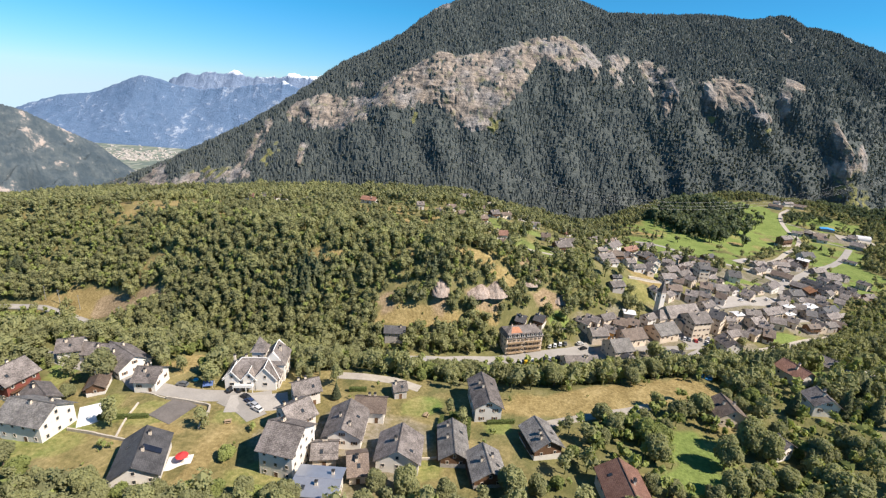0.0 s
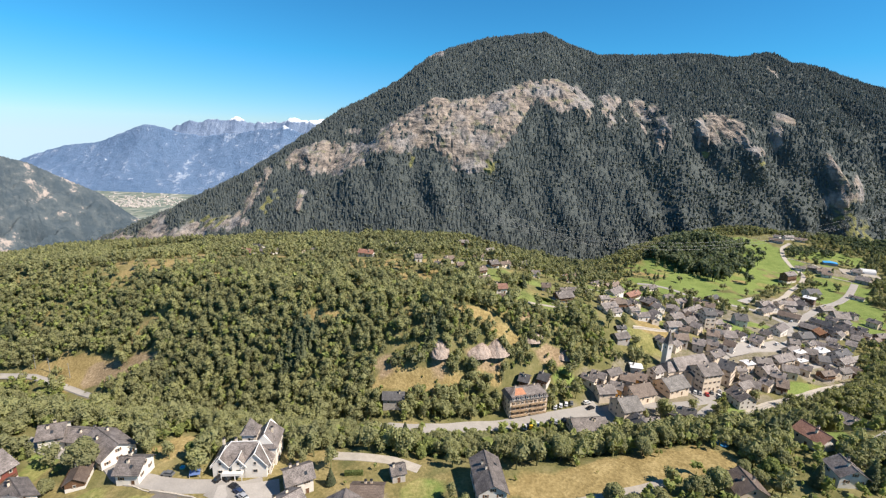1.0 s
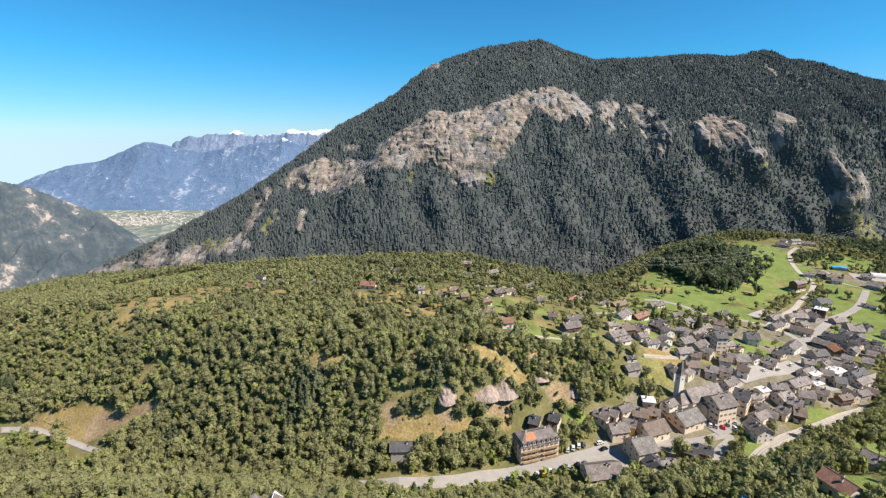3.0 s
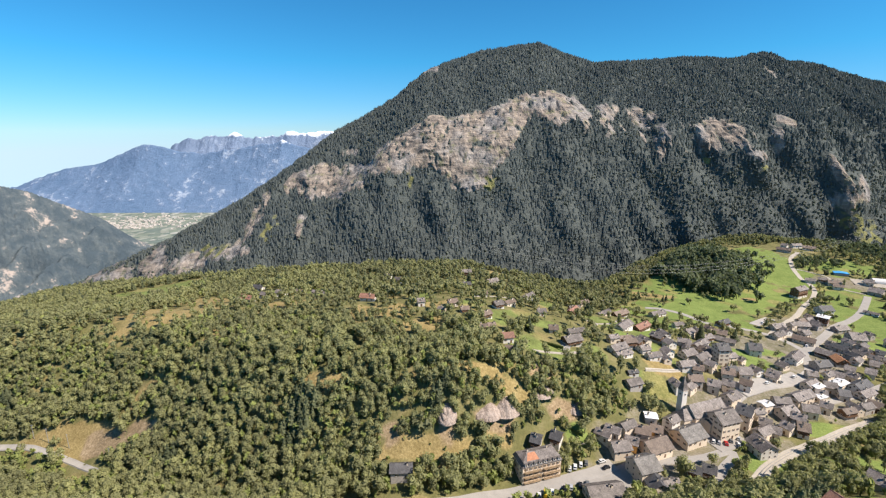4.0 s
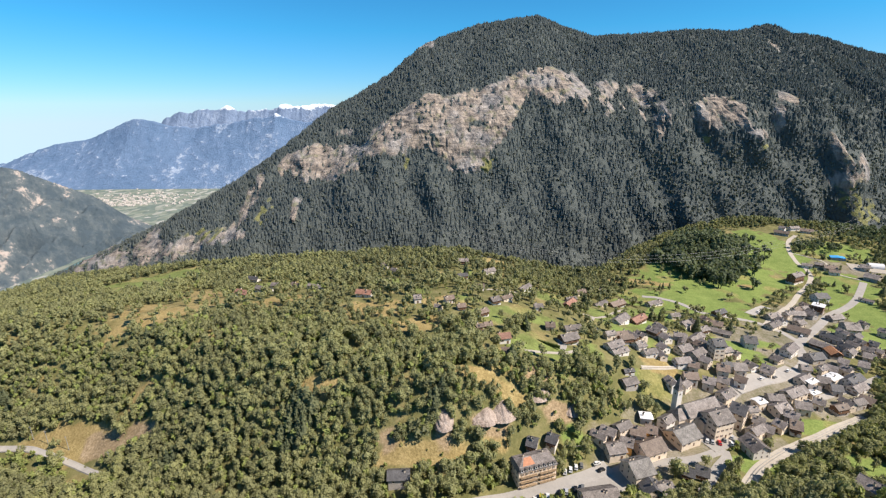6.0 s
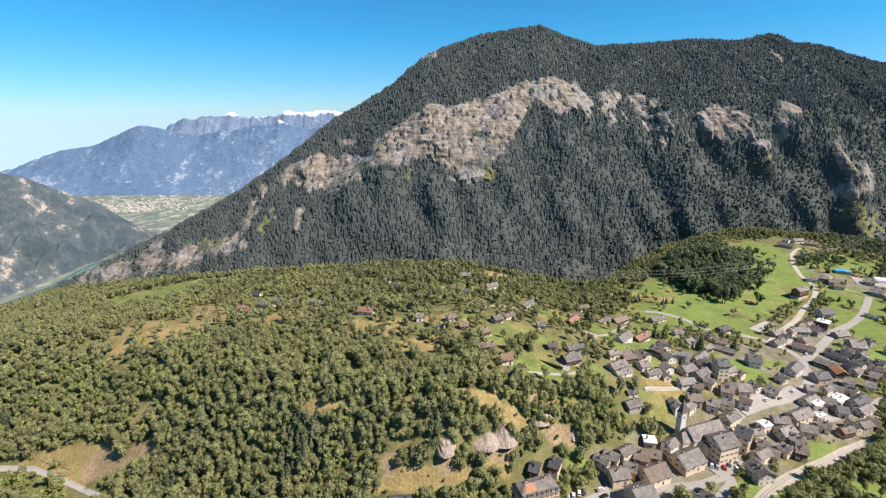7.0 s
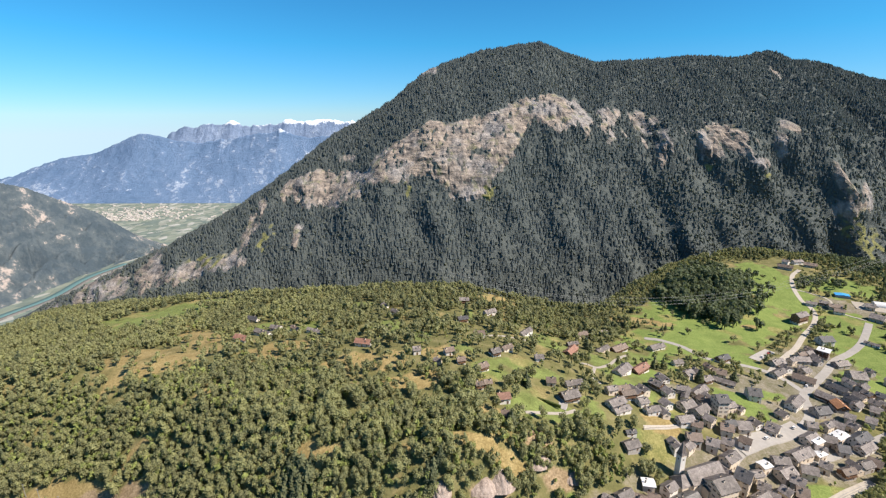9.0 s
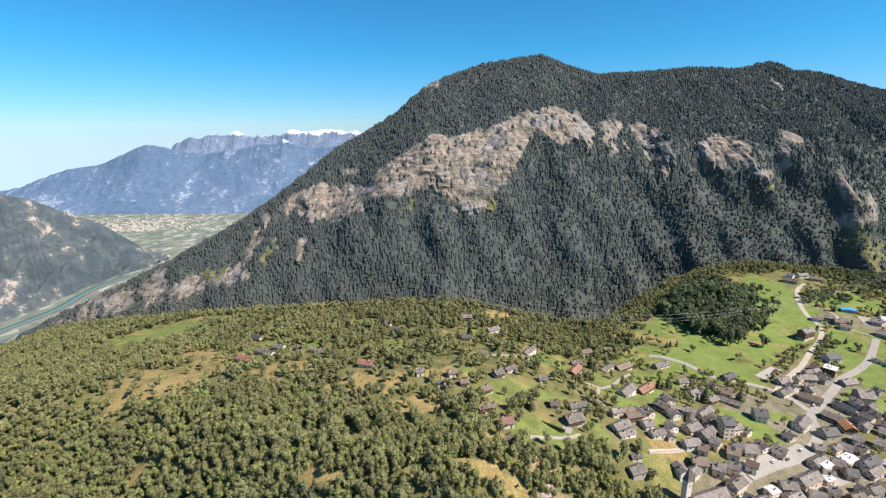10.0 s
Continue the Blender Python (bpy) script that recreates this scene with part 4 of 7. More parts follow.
house(20.5, 458.1, 2, 10.1, 7.4, 4.1, M_SLATE, M_WOOD)
house(17.2, 401.3, 17, 9.3, 6.6, 2.9, M_DARKROOF, M_WOOD)
house(43.3, 430.3, 31, 12.4, 7.4, 3.3, M_SLATE, M_WHITE)
house(28.3, 359.5, 6, 8.9, 6.6, 2.9, M_BROWN, M_WHITE)
house(69.2, 387.2, 49, 15.7, 6.6, 2.9, M_SLATE, M_WHITE)
house(-17.4, 315.8, 14, 5.8, 6.6, 3.3, M_SLATE, M_WHITE)
house(4.5, 313.9, 22, 7.0, 6.6, 2.9, M_BROWN, M_WHITE)
house(12.3, 302.8, 14, 6.1, 5.7, 2.5, M_BROWN, M_WOOD)
house(36.1, 319.0, 27, 7.4, 7.4, 2.9, M_SLATE, M_WOOD)
house(45.7, 330.3, 37, 9.6, 5.7, 2.9, M_BROWN, M_CREAM)
house(25.6, 296.5, 34, 7.9, 6.6, 2.9, M_BROWN, M_WOOD)
house(27.5, 277.1, 10, 5.3, 5.7, 3.3, M_BROWN, M_WOOD)
house(22.2, 274.7, 16, 5.2, 4.9, 2.9, M_BROWN, M_WOOD)
house(35.4, 264.1, 11, 7.8, 7.4, 3.3, M_RED, M_WHITE)
house(34.7, 248.7, -5, 5.2, 6.6, 2.9, M_BROWN, M_WOOD)
house(-2.8, 300.7, -24, 5.2, 4.9, 2.5, M_SLATE, M_CREAM)
house(126.2, 419.8, 18, 12.8, 7.4, 3.3, M_BROWN, M_CREAM)
house(108.4, 384.2, 15, 10.1, 5.7, 2.5, M_SLATE, M_WOOD)
house(100.0, 358.7, 53, 14.6, 7.4, 3.3, M_RED, M_WOOD)
house(151.3, 431.6, 10, 7.5, 7.0, 2.6, M_SLATE, M_WHITE)
house(132.5, 381.1, 38, 16.1, 6.1, 2.3, M_SLATE, M_CREAM)
house(150.8, 392.8, 32, 17.0, 8.7, 2.6, M_BROWN, M_WOOD)
house(68.0, 325.1, 5, 6.6, 6.6, 2.9, M_SLATE, M_WHITE)
house(69.5, 294.3, -4, 6.5, 7.4, 2.9, M_BROWN, M_CREAM)
house(84.7, 295.9, 13, 12.1, 6.6, 2.9, M_SLATE, M_CREAM)
house(77.6, 279.7, 21, 12.1, 9.0, 3.3, M_SLATE, M_WOOD)
house(130.1, 331.5, 44, 17.0, 8.7, 3.3, M_SLATE, M_WHITE)
house(148.3, 343.5, 38, 17.0, 7.8, 3.0, M_RED, M_WOOD)
house(119.5, 303.3, 11, 9.9, 7.0, 2.3, M_BROWN, M_WHITE)
house(107.4, 282.1, 27, 12.7, 7.8, 3.3, M_SLATE, M_WHITE)
house(109.1, 277.0, 24, 12.4, 6.1, 2.0, M_SLATE, M_WHITE)
house(106.3, 253.1, 20, 9.9, 7.8, 2.3, M_SLATE, M_GREYWALL)
house(109.1, 261.3, 11, 6.8, 4.3, 1.6, M_DARKROOF, M_WOOD)
house(188.7, 403.9, 24, 16.1, 7.8, 2.6, M_SLATE, M_WHITE)
house(158.5, 328.4, -75, 9.1, 7.8, 2.9, M_SLATE, M_WHITE)
house(152.8, 307.6, -71, 7.5, 7.8, 3.7, M_SLATE, M_WHITE)
house(144.4, 292.8, -69, 6.9, 7.8, 3.7, M_SLATE, M_WHITE)
house(191.1, 371.2, 10, 8.8, 6.8, 2.6, M_SLATE, M_WHITE)
house(158.1, 294.0, 23, 10.5, 8.8, 3.7, M_SLATE, M_CREAM)
house(178.6, 316.4, 38, 16.6, 7.8, 3.7, M_SLATE, M_CREAM)
house(181.0, 309.6, -71, 6.5, 7.8, 3.7, M_SLATE, M_CREAM)
house(180.8, 295.7, 1, 8.3, 10.7, 11.0, M_DARKROOF, M_CREAM)
house(149.7, 278.6, 9, 10.5, 7.8, 3.7, M_SLATE, M_WHITE)
house(165.4, 290.4, 32, 12.6, 7.8, 3.7, M_SLATE, M_GREYWALL)
house(155.9, 275.8, -28, 6.5, 7.8, 3.7, M_BROWN, M_CREAM)
house(166.5, 281.0, -54, 6.5, 7.8, 4.4, M_SLATE, M_CREAM)
house(174.2, 275.6, -25, 7.6, 8.8, 4.4, M_BROWN, M_CREAM)
house(187.7, 281.4, -6, 8.8, 9.8, 3.7, M_SLATE, M_CREAM)
house(200.2, 287.4, -69, 7.3, 7.8, 3.7, M_SLATE, M_WHITE)
house(209.8, 284.5, -49, 7.7, 10.7, 3.7, M_SLATE, M_CREAM)
house(224.1, 326.3, -14, 9.1, 11.7, 5.2, M_DARKROOF, M_WHITE)
house(218.9, 358.9, -29, 9.7, 8.8, 2.9, M_BROWN, M_CREAM)
house(214.4, 345.2, -38, 15.5, 6.8, 2.2, M_SLATE, M_GREYWALL)
house(236.6, 385.3, 26, 12.9, 7.8, 2.9, M_DARKROOF, M_WOOD)
house(281.8, 383.6, 17, 12.6, 8.8, 2.9, M_SLATE, M_CREAM)
house(148.4, 265.4, -10, 8.6, 8.8, 4.4, M_BROWN, M_CREAM)
house(159.1, 263.6, -30, 7.4, 8.8, 4.4, M_SLATE, M_CREAM)
house(168.8, 265.4, -31, 7.1, 7.8, 4.4, M_SLATE, M_CREAM)
house(181.5, 268.1, -42, 6.9, 7.8, 4.4, M_BROWN, M_WHITE)
house(165.1, 314.5, -21, 6.6, 6.8, 3.7, M_SLATE, M_GREYWALL)
house(166.1, 310.1, -124, 17.0, 4.9, 2.9, M_SLATE, M_WHITE)
house(370.3, 477.7, 24, 17.0, 9.8, 8.3, M_SLATE, M_WOOD)
house(359.3, 430.3, 4, 13.3, 11.7, 4.4, M_DARKROOF, M_WHITE)
house(337.2, 403.6, -49, 9.6, 10.1, 7.4, M_WHITEROOF, M_WOOD)
house(308.0, 391.3, -6, 13.1, 8.8, 2.9, M_SLATE, M_GREYWALL)
house(299.3, 377.6, -23, 6.5, 5.9, 2.2, M_SLATE, M_GREYWALL)
house(286.4, 358.9, -44, 15.6, 8.8, 2.9, M_BROWN, M_CREAM)
house(270.9, 366.4, 29, 14.8, 7.8, 2.9, M_SLATE, M_CREAM)
house(339.5, 387.7, 12, 13.6, 8.8, 2.9, M_SLATE, M_GREYWALL)
house(333.0, 364.8, -12, 11.7, 13.7, 4.4, M_SLATE, M_GREYWALL)
house(304.3, 348.0, -64, 14.8, 7.8, 2.9, M_DARKROOF, M_GREYWALL)
house(284.4, 332.9, -57, 14.7, 8.8, 2.9, M_SLATE, M_WOOD)
house(398.4, 423.7, -55, 12.0, 4.9, 1.8, M_SLATE, M_WHITE)
house(424.9, 494.5, -29, 10.1, 7.8, 2.9, M_BROWN, M_WHITE)
house(448.0, 474.4, -58, 12.6, 11.7, 3.7, M_SLATE, M_GREYWALL)
house(447.2, 611.6, -40, 17.0, 8.8, 2.9, M_BROWN, M_GREYWALL)
house(459.5, 628.3, -56, 8.4, 7.8, 3.7, M_SLATE, M_WHITE)
house(474.2, 627.7, 6, 14.1, 7.8, 3.7, M_SLATE, M_WHITE)
house(482.5, 615.1, -37, 14.5, 8.8, 2.9, M_BROWN, M_CREAM)
house(422.1, 513.1, -33, 8.4, 6.8, 2.9, M_SLATE, M_WOOD)
house(410.2, 514.8, -31, 10.3, 6.8, 2.6, M_SLATE, M_WHITE)
house(427.6, 504.0, -26, 12.1, 8.8, 2.9, M_BROWN, M_CREAM)
house(463.7, 501.8, -34, 9.0, 9.8, 3.7, M_SLATE, M_CREAM)
house(283.6, 321.1, -101, 10.5, 8.8, 3.7, M_ORANGE, M_WOOD)
house(251.4, 321.8, 38, 17.0, 8.8, 4.4, M_SLATE, M_WHITE)
house(230.1, 304.4, -65, 7.0, 8.8, 2.9, M_SLATE, M_CREAM)
house(265.0, 315.0, 10, 11.6, 9.8, 3.7, M_DARKROOF, M_GREYWALL)
house(230.2, 280.2, 28, 11.8, 7.8, 3.7, M_SLATE, M_CREAM)
house(232.0, 277.2, 24, 8.7, 6.4, 4.6, M_WHITEROOF, M_CREAM)
house(243.4, 280.8, -25, 7.5, 8.8, 3.7, M_SLATE, M_CREAM)
house(253.2, 285.2, 25, 11.1, 7.4, 4.6, M_WHITEROOF, M_CREAM)
house(262.9, 298.0, -46, 8.3, 8.8, 3.7, M_SLATE, M_GREYWALL)
house(274.5, 298.5, -65, 7.2, 8.8, 3.7, M_SLATE, M_CREAM)
house(290.9, 304.1, -44, 6.6, 8.8, 3.7, M_SLATE, M_WHITE)
house(306.7, 317.6, -43, 7.4, 8.8, 2.9, M_SLATE, M_CREAM)
house(265.7, 284.0, 26, 15.6, 8.8, 4.4, M_DARKROOF, M_WHITE)
house(245.8, 273.3, -18, 6.7, 8.8, 3.7, M_DARKROOF, M_CREAM)
house(229.3, 270.1, -29, 6.7, 7.8, 3.7, M_SLATE, M_CREAM)
house(225.9, 266.5, 20, 7.8, 5.5, 3.7, M_WHITEROOF, M_CREAM)
house(211.9, 263.8, 22, 16.8, 8.8, 3.7, M_SLATE, M_CREAM)
house(195.9, 257.6, -7, 9.5, 7.8, 3.7, M_SLATE, M_GREYWALL)
house(208.7, 252.2, -23, 8.7, 8.8, 3.7, M_SLATE, M_CREAM)
house(222.7, 257.3, -44, 6.5, 7.8, 3.7, M_SLATE, M_CREAM)
house(183.8, 253.3, 18, 6.9, 6.4, 4.6, M_WHITEROOF, M_CREAM)
house(194.1, 250.2, 21, 11.0, 8.8, 3.7, M_SLATE, M_CREAM)
house(197.2, 244.3, -47, 7.3, 8.8, 4.4, M_SLATE, M_CREAM)
house(258.4, 264.2, -56, 7.7, 8.8, 2.9, M_BROWN, M_WOOD)
house(327.7, 336.9, -54, 6.5, 7.8, 3.7, M_DARKROOF, M_GREYWALL)
house(263.6, 277.3, 24, 13.7, 7.8, 2.9, M_SLATE, M_WHITE)
house(279.9, 307.9, -46, 6.5, 7.8, 3.7, M_SLATE, M_CREAM)
house(242.0, 294.3, -17, 6.7, 7.8, 3.7, M_SLATE, M_CREAM)
house(44.1, 212.3, -24, 5.7, 8.5, 3.3, M_DARKROOF, M_WOOD)
house(54.7, 215.4, -30, 5.9, 8.5, 3.3, M_DARKROOF, M_WOOD)
house(79.6, 220.4, -42, 8.2, 6.0, 3.0, M_SLATE, M_CREAM)
house(85.3, 222.7, -37, 8.3, 7.0, 3.0, M_SLATE, M_CREAM)
house(85.6, 214.3, 10, 10.0, 9.1, 3.8, M_SLATE, M_CREAM)
house(93.5, 218.5, -28, 7.1, 8.1, 3.0, M_SLATE, M_OCHRE)
house(101.5, 225.0, -22, 8.0, 9.1, 3.8, M_BROWN, M_CREAM)
house(109.4, 234.7, -11, 6.8, 6.6, 3.8, M_WHITEROOF, M_CREAM)
house(147.9, 234.4, 17, 13.4, 13.1, 9.5, M_SLATE, M_CREAM)
house(126.2, 226.8, 24, 15.7, 13.1, 3.8, M_STONE_ROOF, M_CREAM)
house(109.1, 226.4, -23, 6.5, 8.1, 4.6, M_BROWN, M_OCHRE)
house(120.1, 233.3, 30, 8.1, 7.0, 5.3, M_SLATE, M_WHITE)
house(104.3, 216.7, 21, 14.5, 12.1, 3.8, M_BROWN, M_CREAM)
house(164.6, 241.5, -45, 8.4, 12.1, 8.5, M_DARKROOF, M_CREAM)
house(161.2, 221.0, -81, 11.4, 11.1, 4.6, M_SLATE, M_WHITE)
house(176.7, 234.4, -40, 6.9, 8.1, 3.8, M_SLATE, M_CREAM)
house(187.0, 238.3, -63, 6.5, 8.1, 3.8, M_SLATE, M_CREAM)
house(194.6, 237.9, -28, 6.5, 10.1, 3.8, M_BROWN, M_WOOD)
house(117.2, 202.2, -35, 6.5, 7.0, 2.3, M_DARKROOF, M_WOOD)
house(123.8, 202.4, -28, 6.5, 8.1, 2.7, M_DARKROOF, M_WOOD)
house(100.6, 192.0, 14, 8.3, 8.1, 3.0, M_SLATE, M_WHITE)
house(175.4, 240.2, -34, 6.5, 8.1, 3.8, M_SLATE, M_CREAM)
house(163.7, 253.8, 30, 10.9, 8.1, 6.1, M_SLATE, M_CREAM)
house(68.9, 186.0, 9, 16.9, 11.4, 3.8, M_SLATE, M_CREAM)
house(92.2, 201.6, 17, 11.8, 13.1, 6.1, M_STONE_ROOF, M_CREAM)
house(94.9, 192.1, -87, 8.8, 10.1, 3.0, M_DARKROOF, M_CREAM)
SOLAR = house(-74.3, 87.7, -71, 15.7, 12.0, 3.5, M_DARKROOF, M_WHITE, near=True)
house(-112.3, 100.8, -8, 15.0, 12.0, 6.0, M_STONE_ROOF, M_WHITE, near=True)
house(-120.7, 112.0, -35, 11.9, 8.0, 4.0, M_SLATE, M_WHITE, near=True)
house(-135.7, 118.1, 76, 10.9, 13.0, 6.0, M_SLATE, M_REDWOOD, near=True)
house(-133.3, 140.5, 22, 8.4, 10.0, 5.0, M_SLATE, M_WHITE, near=True)
house(-123.7, 141.0, -6, 11.4, 9.0, 3.5, M_SLATE, M_WHITE, near=True)
house(-109.6, 133.8, -31, 15.9, 12.0, 4.0, M_SLATE, M_WHITE, near=True)
house(-93.7, 123.4, 3, 8.2, 10.0, 4.0, M_SLATE, M_WHITE, near=True)
house(-110.0, 121.8, -68, 11.0, 6.0, 2.8, M_BROWN, M_WOOD, near=True)
house(-38.6, 94.1, -11, 10.8, 14.0, 8.0, M_SLATE, M_WHITE, near=True)
house(-40.9, 108.3, 46, 9.1, 11.0, 6.0, M_SLATE, M_WHITE, near=True)
house(-42.4, 122.8, 30, 9.2, 9.0, 5.0, M_SLATE, M_WHITE, near=True)
house(-25.3, 106.2, -90, 14.0, 12.0, 4.0, M_SLATE, M_WHITE, near=True)
house(-19.6, 116.3, 1, 10.3, 9.0, 4.0, M_BROWN, M_WHITE, near=True)
house(-8.6, 97.3, -92, 11.6, 13.0, 4.0, M_SLATE, M_WHITE, near=True)
house(-27.2, 82.2, -1, 11.8, 10.0, 5.0, M_METAL, M_WHITE, near=True)
house(-19.3, 91.5, 14, 5.9, 10.0, 3.0, M_BROWN, M_CREAM, near=True)
house(-29.0, 96.0, 9, 7.5, 8.0, 3.0, M_SLATE, M_CREAM, near=True)
house(17.0, 123.8, -84, 16.5, 10.0, 5.5, M_SLATE, M_WHITE, near=True)
house(6.4, 102.2, -87, 14.5, 9.0, 3.2, M_STONE_ROOF, M_WOOD, near=True)
house(15.3, 93.3, -81, 11.1, 10.0, 3.0, M_STONE_ROOF, M_WOOD, near=True)
house(32.6, 106.0, -75, 11.5, 10.0, 4.0, M_STONE_ROOF, M_WOOD, near=True)
house(50.5, 86.9, -90, 14.0, 12.0, 4.0, M_RED, M_CREAM, near=True)
house(97.9, 124.0, -91, 9.9, 11.0, 4.0, M_BROWN, M_CREAM, near=True)
house(142, 153, -72, 11.5, 9.5, 4.0, M_RED, M_WHITE, near=True)
house(137.0, 133.0, -97, 9.1, 10.0, 4.0, M_SLATE, M_WHITE, near=True)
house(182, 178, -60, 13, 9.5, 4.0, M_SLATE, M_WHITE, near=True)
house(104.3, 106.9, -64, 5.2, 9.0, 4.0, M_SLATE, M_WHITE, near=True)
house(-11.9, 128.2, 19, 5.2, 6.0, 3.0, M_SLATE, M_GREYWALL, near=True)
house(-20.2, 192.4, 3, 10.5, 7.6, 3.3, M_DARKROOF, M_GREYWALL)


# ---- the large single buildings ----
def wall_windows(ob, length, off, turn, zs, cols, mesh, skip=(), centre=(0, 0)):
    """Rows of windows along one wall; turn 0 faces -y."""
    for z in zs:
        for i in range(cols):
            if (i, z) in skip:
                continue
            q = part("window", mesh, ob)
            q.matrix_basis = Matrix.Translation((centre[0], centre[1], 0)) @ pose(0, 0, 0, 0, 0, turn) @ Matrix.Translation(((i + 0.5) / cols * length - length / 2, -off, z))


def at(ob, x, y, z=0.0, turn=0.0):
    ob.matrix_basis = pose(x, y, z, 0, 0, turn)
    return ob


def pyramid(name, a, b, z0, z1, mat, flare=0.0):
    """A steep four-sided roof with a small flare at the eaves."""
    v = [(-a - flare, -b - flare, z0), (a + flare, -b - flare, z0), (a + flare, b + flare, z0), (-a - flare, b + flare, z0),
         (-a * 0.82, -b * 0.82, z0 + (z1 - z0) * 0.18), (a * 0.82, -b * 0.82, z0 + (z1 - z0) * 0.18), (a * 0.82, b * 0.82, z0 + (z1 - z0) * 0.18), (-a * 0.82, b * 0.82, z0 + (z1 - z0) * 0.18), (0, 0, z1)]
    f = [(3, 2, 1, 0)] + [(i, (i + 1) % 4, 4 + (i + 1) % 4, 4 + i) for i in range(4)] + [(4 + i, 4 + (i + 1) % 4, 8) for i in range(4)]
    me = mesh_from(name, v, f, [mat])
    uv = me.uv_layers.new(name="UVMap")
    for p in me.polygons:
        for li in p.loop_indices:
            q = me.vertices[me.loops[li].vertex_index].co
            uv.data[li].uv = (q.x + q.y, q.z * 1.2)
    return me


def church(x, y, rot):
    z = float(land(x, y))
    ob = thing("church", x, y, z, rot, "stone church with grey slate roof and slender pale bell tower", "church")
    part("nave_wall", wall_mesh(22, 11, 6.0, 4.8, M_CREAM, 3.5), ob)
    part("nave_roof", roof_mesh(23, 11, 6.0, 4.8, M_SLATE, 0.5), ob)
    at(part("aisle_wall", wall_mesh(14, 4.5, 3.6, 0.7, M_CREAM, 3.5), ob), 2, -7.2)
    at(part("aisle_roof", roof_mesh(14.6, 4.5, 3.6, 0.9, M_SLATE, 0.3), ob), 2, -7.2)
    at(part("chancel_wall", wall_mesh(8, 8.5, 5.2, 3.4, M_CREAM, 3.5, None, 2.5), ob), -13.5, 0)
    at(part("chancel_roof", roof_mesh(9, 8.5, 5.2, 3.6, M_SLATE, 0.4, 3.2), ob), -13.5, 0)
    t = at(part("tower", boxes_mesh("tower", [(-1.7, 1.7, -1.7, 1.7, -3, 18, 0)], [M_WHITE]), ob, "pale rubble bell tower"), -11.5, 4.5)
    part("cornice", boxes_mesh("cornice", [(-1.9, 1.9, -1.9, 1.9, 17.5, 18.0, 0)], [M_CREAM]), t)
    part("spire", pyramid("spire", 1.75, 1.75, 18.0, 26.5, M_SLATE, 0.15), t, "grey slate spire")
    for k in range(4):
        q = part("belfry_opening", WINDOWS[0], t)
        q.matrix_basis = pose(0, 0, 0, 0, 0, 90 * k) @ Matrix.Translation((0, -1.71, 15.6))
    wall_windows(ob, 20, 5.5, 0, [4.2], 5, WINDOWS[0])
    wall_windows(ob, 20, 5.5, 180, [4.2], 5, WINDOWS[0])
    TAKEN.append((x, y, 14, 8))
    TAKEN.append((x - 12, y, 8, 6))


def ridge_board(ob, length, z):
    return part("ridge_board", boxes_mesh("ridge_board", [(-length / 2, length / 2, -0.1, 0.1, z + 0.1, z + 0.3, 0)], [M_WHITEPAINT]), ob)


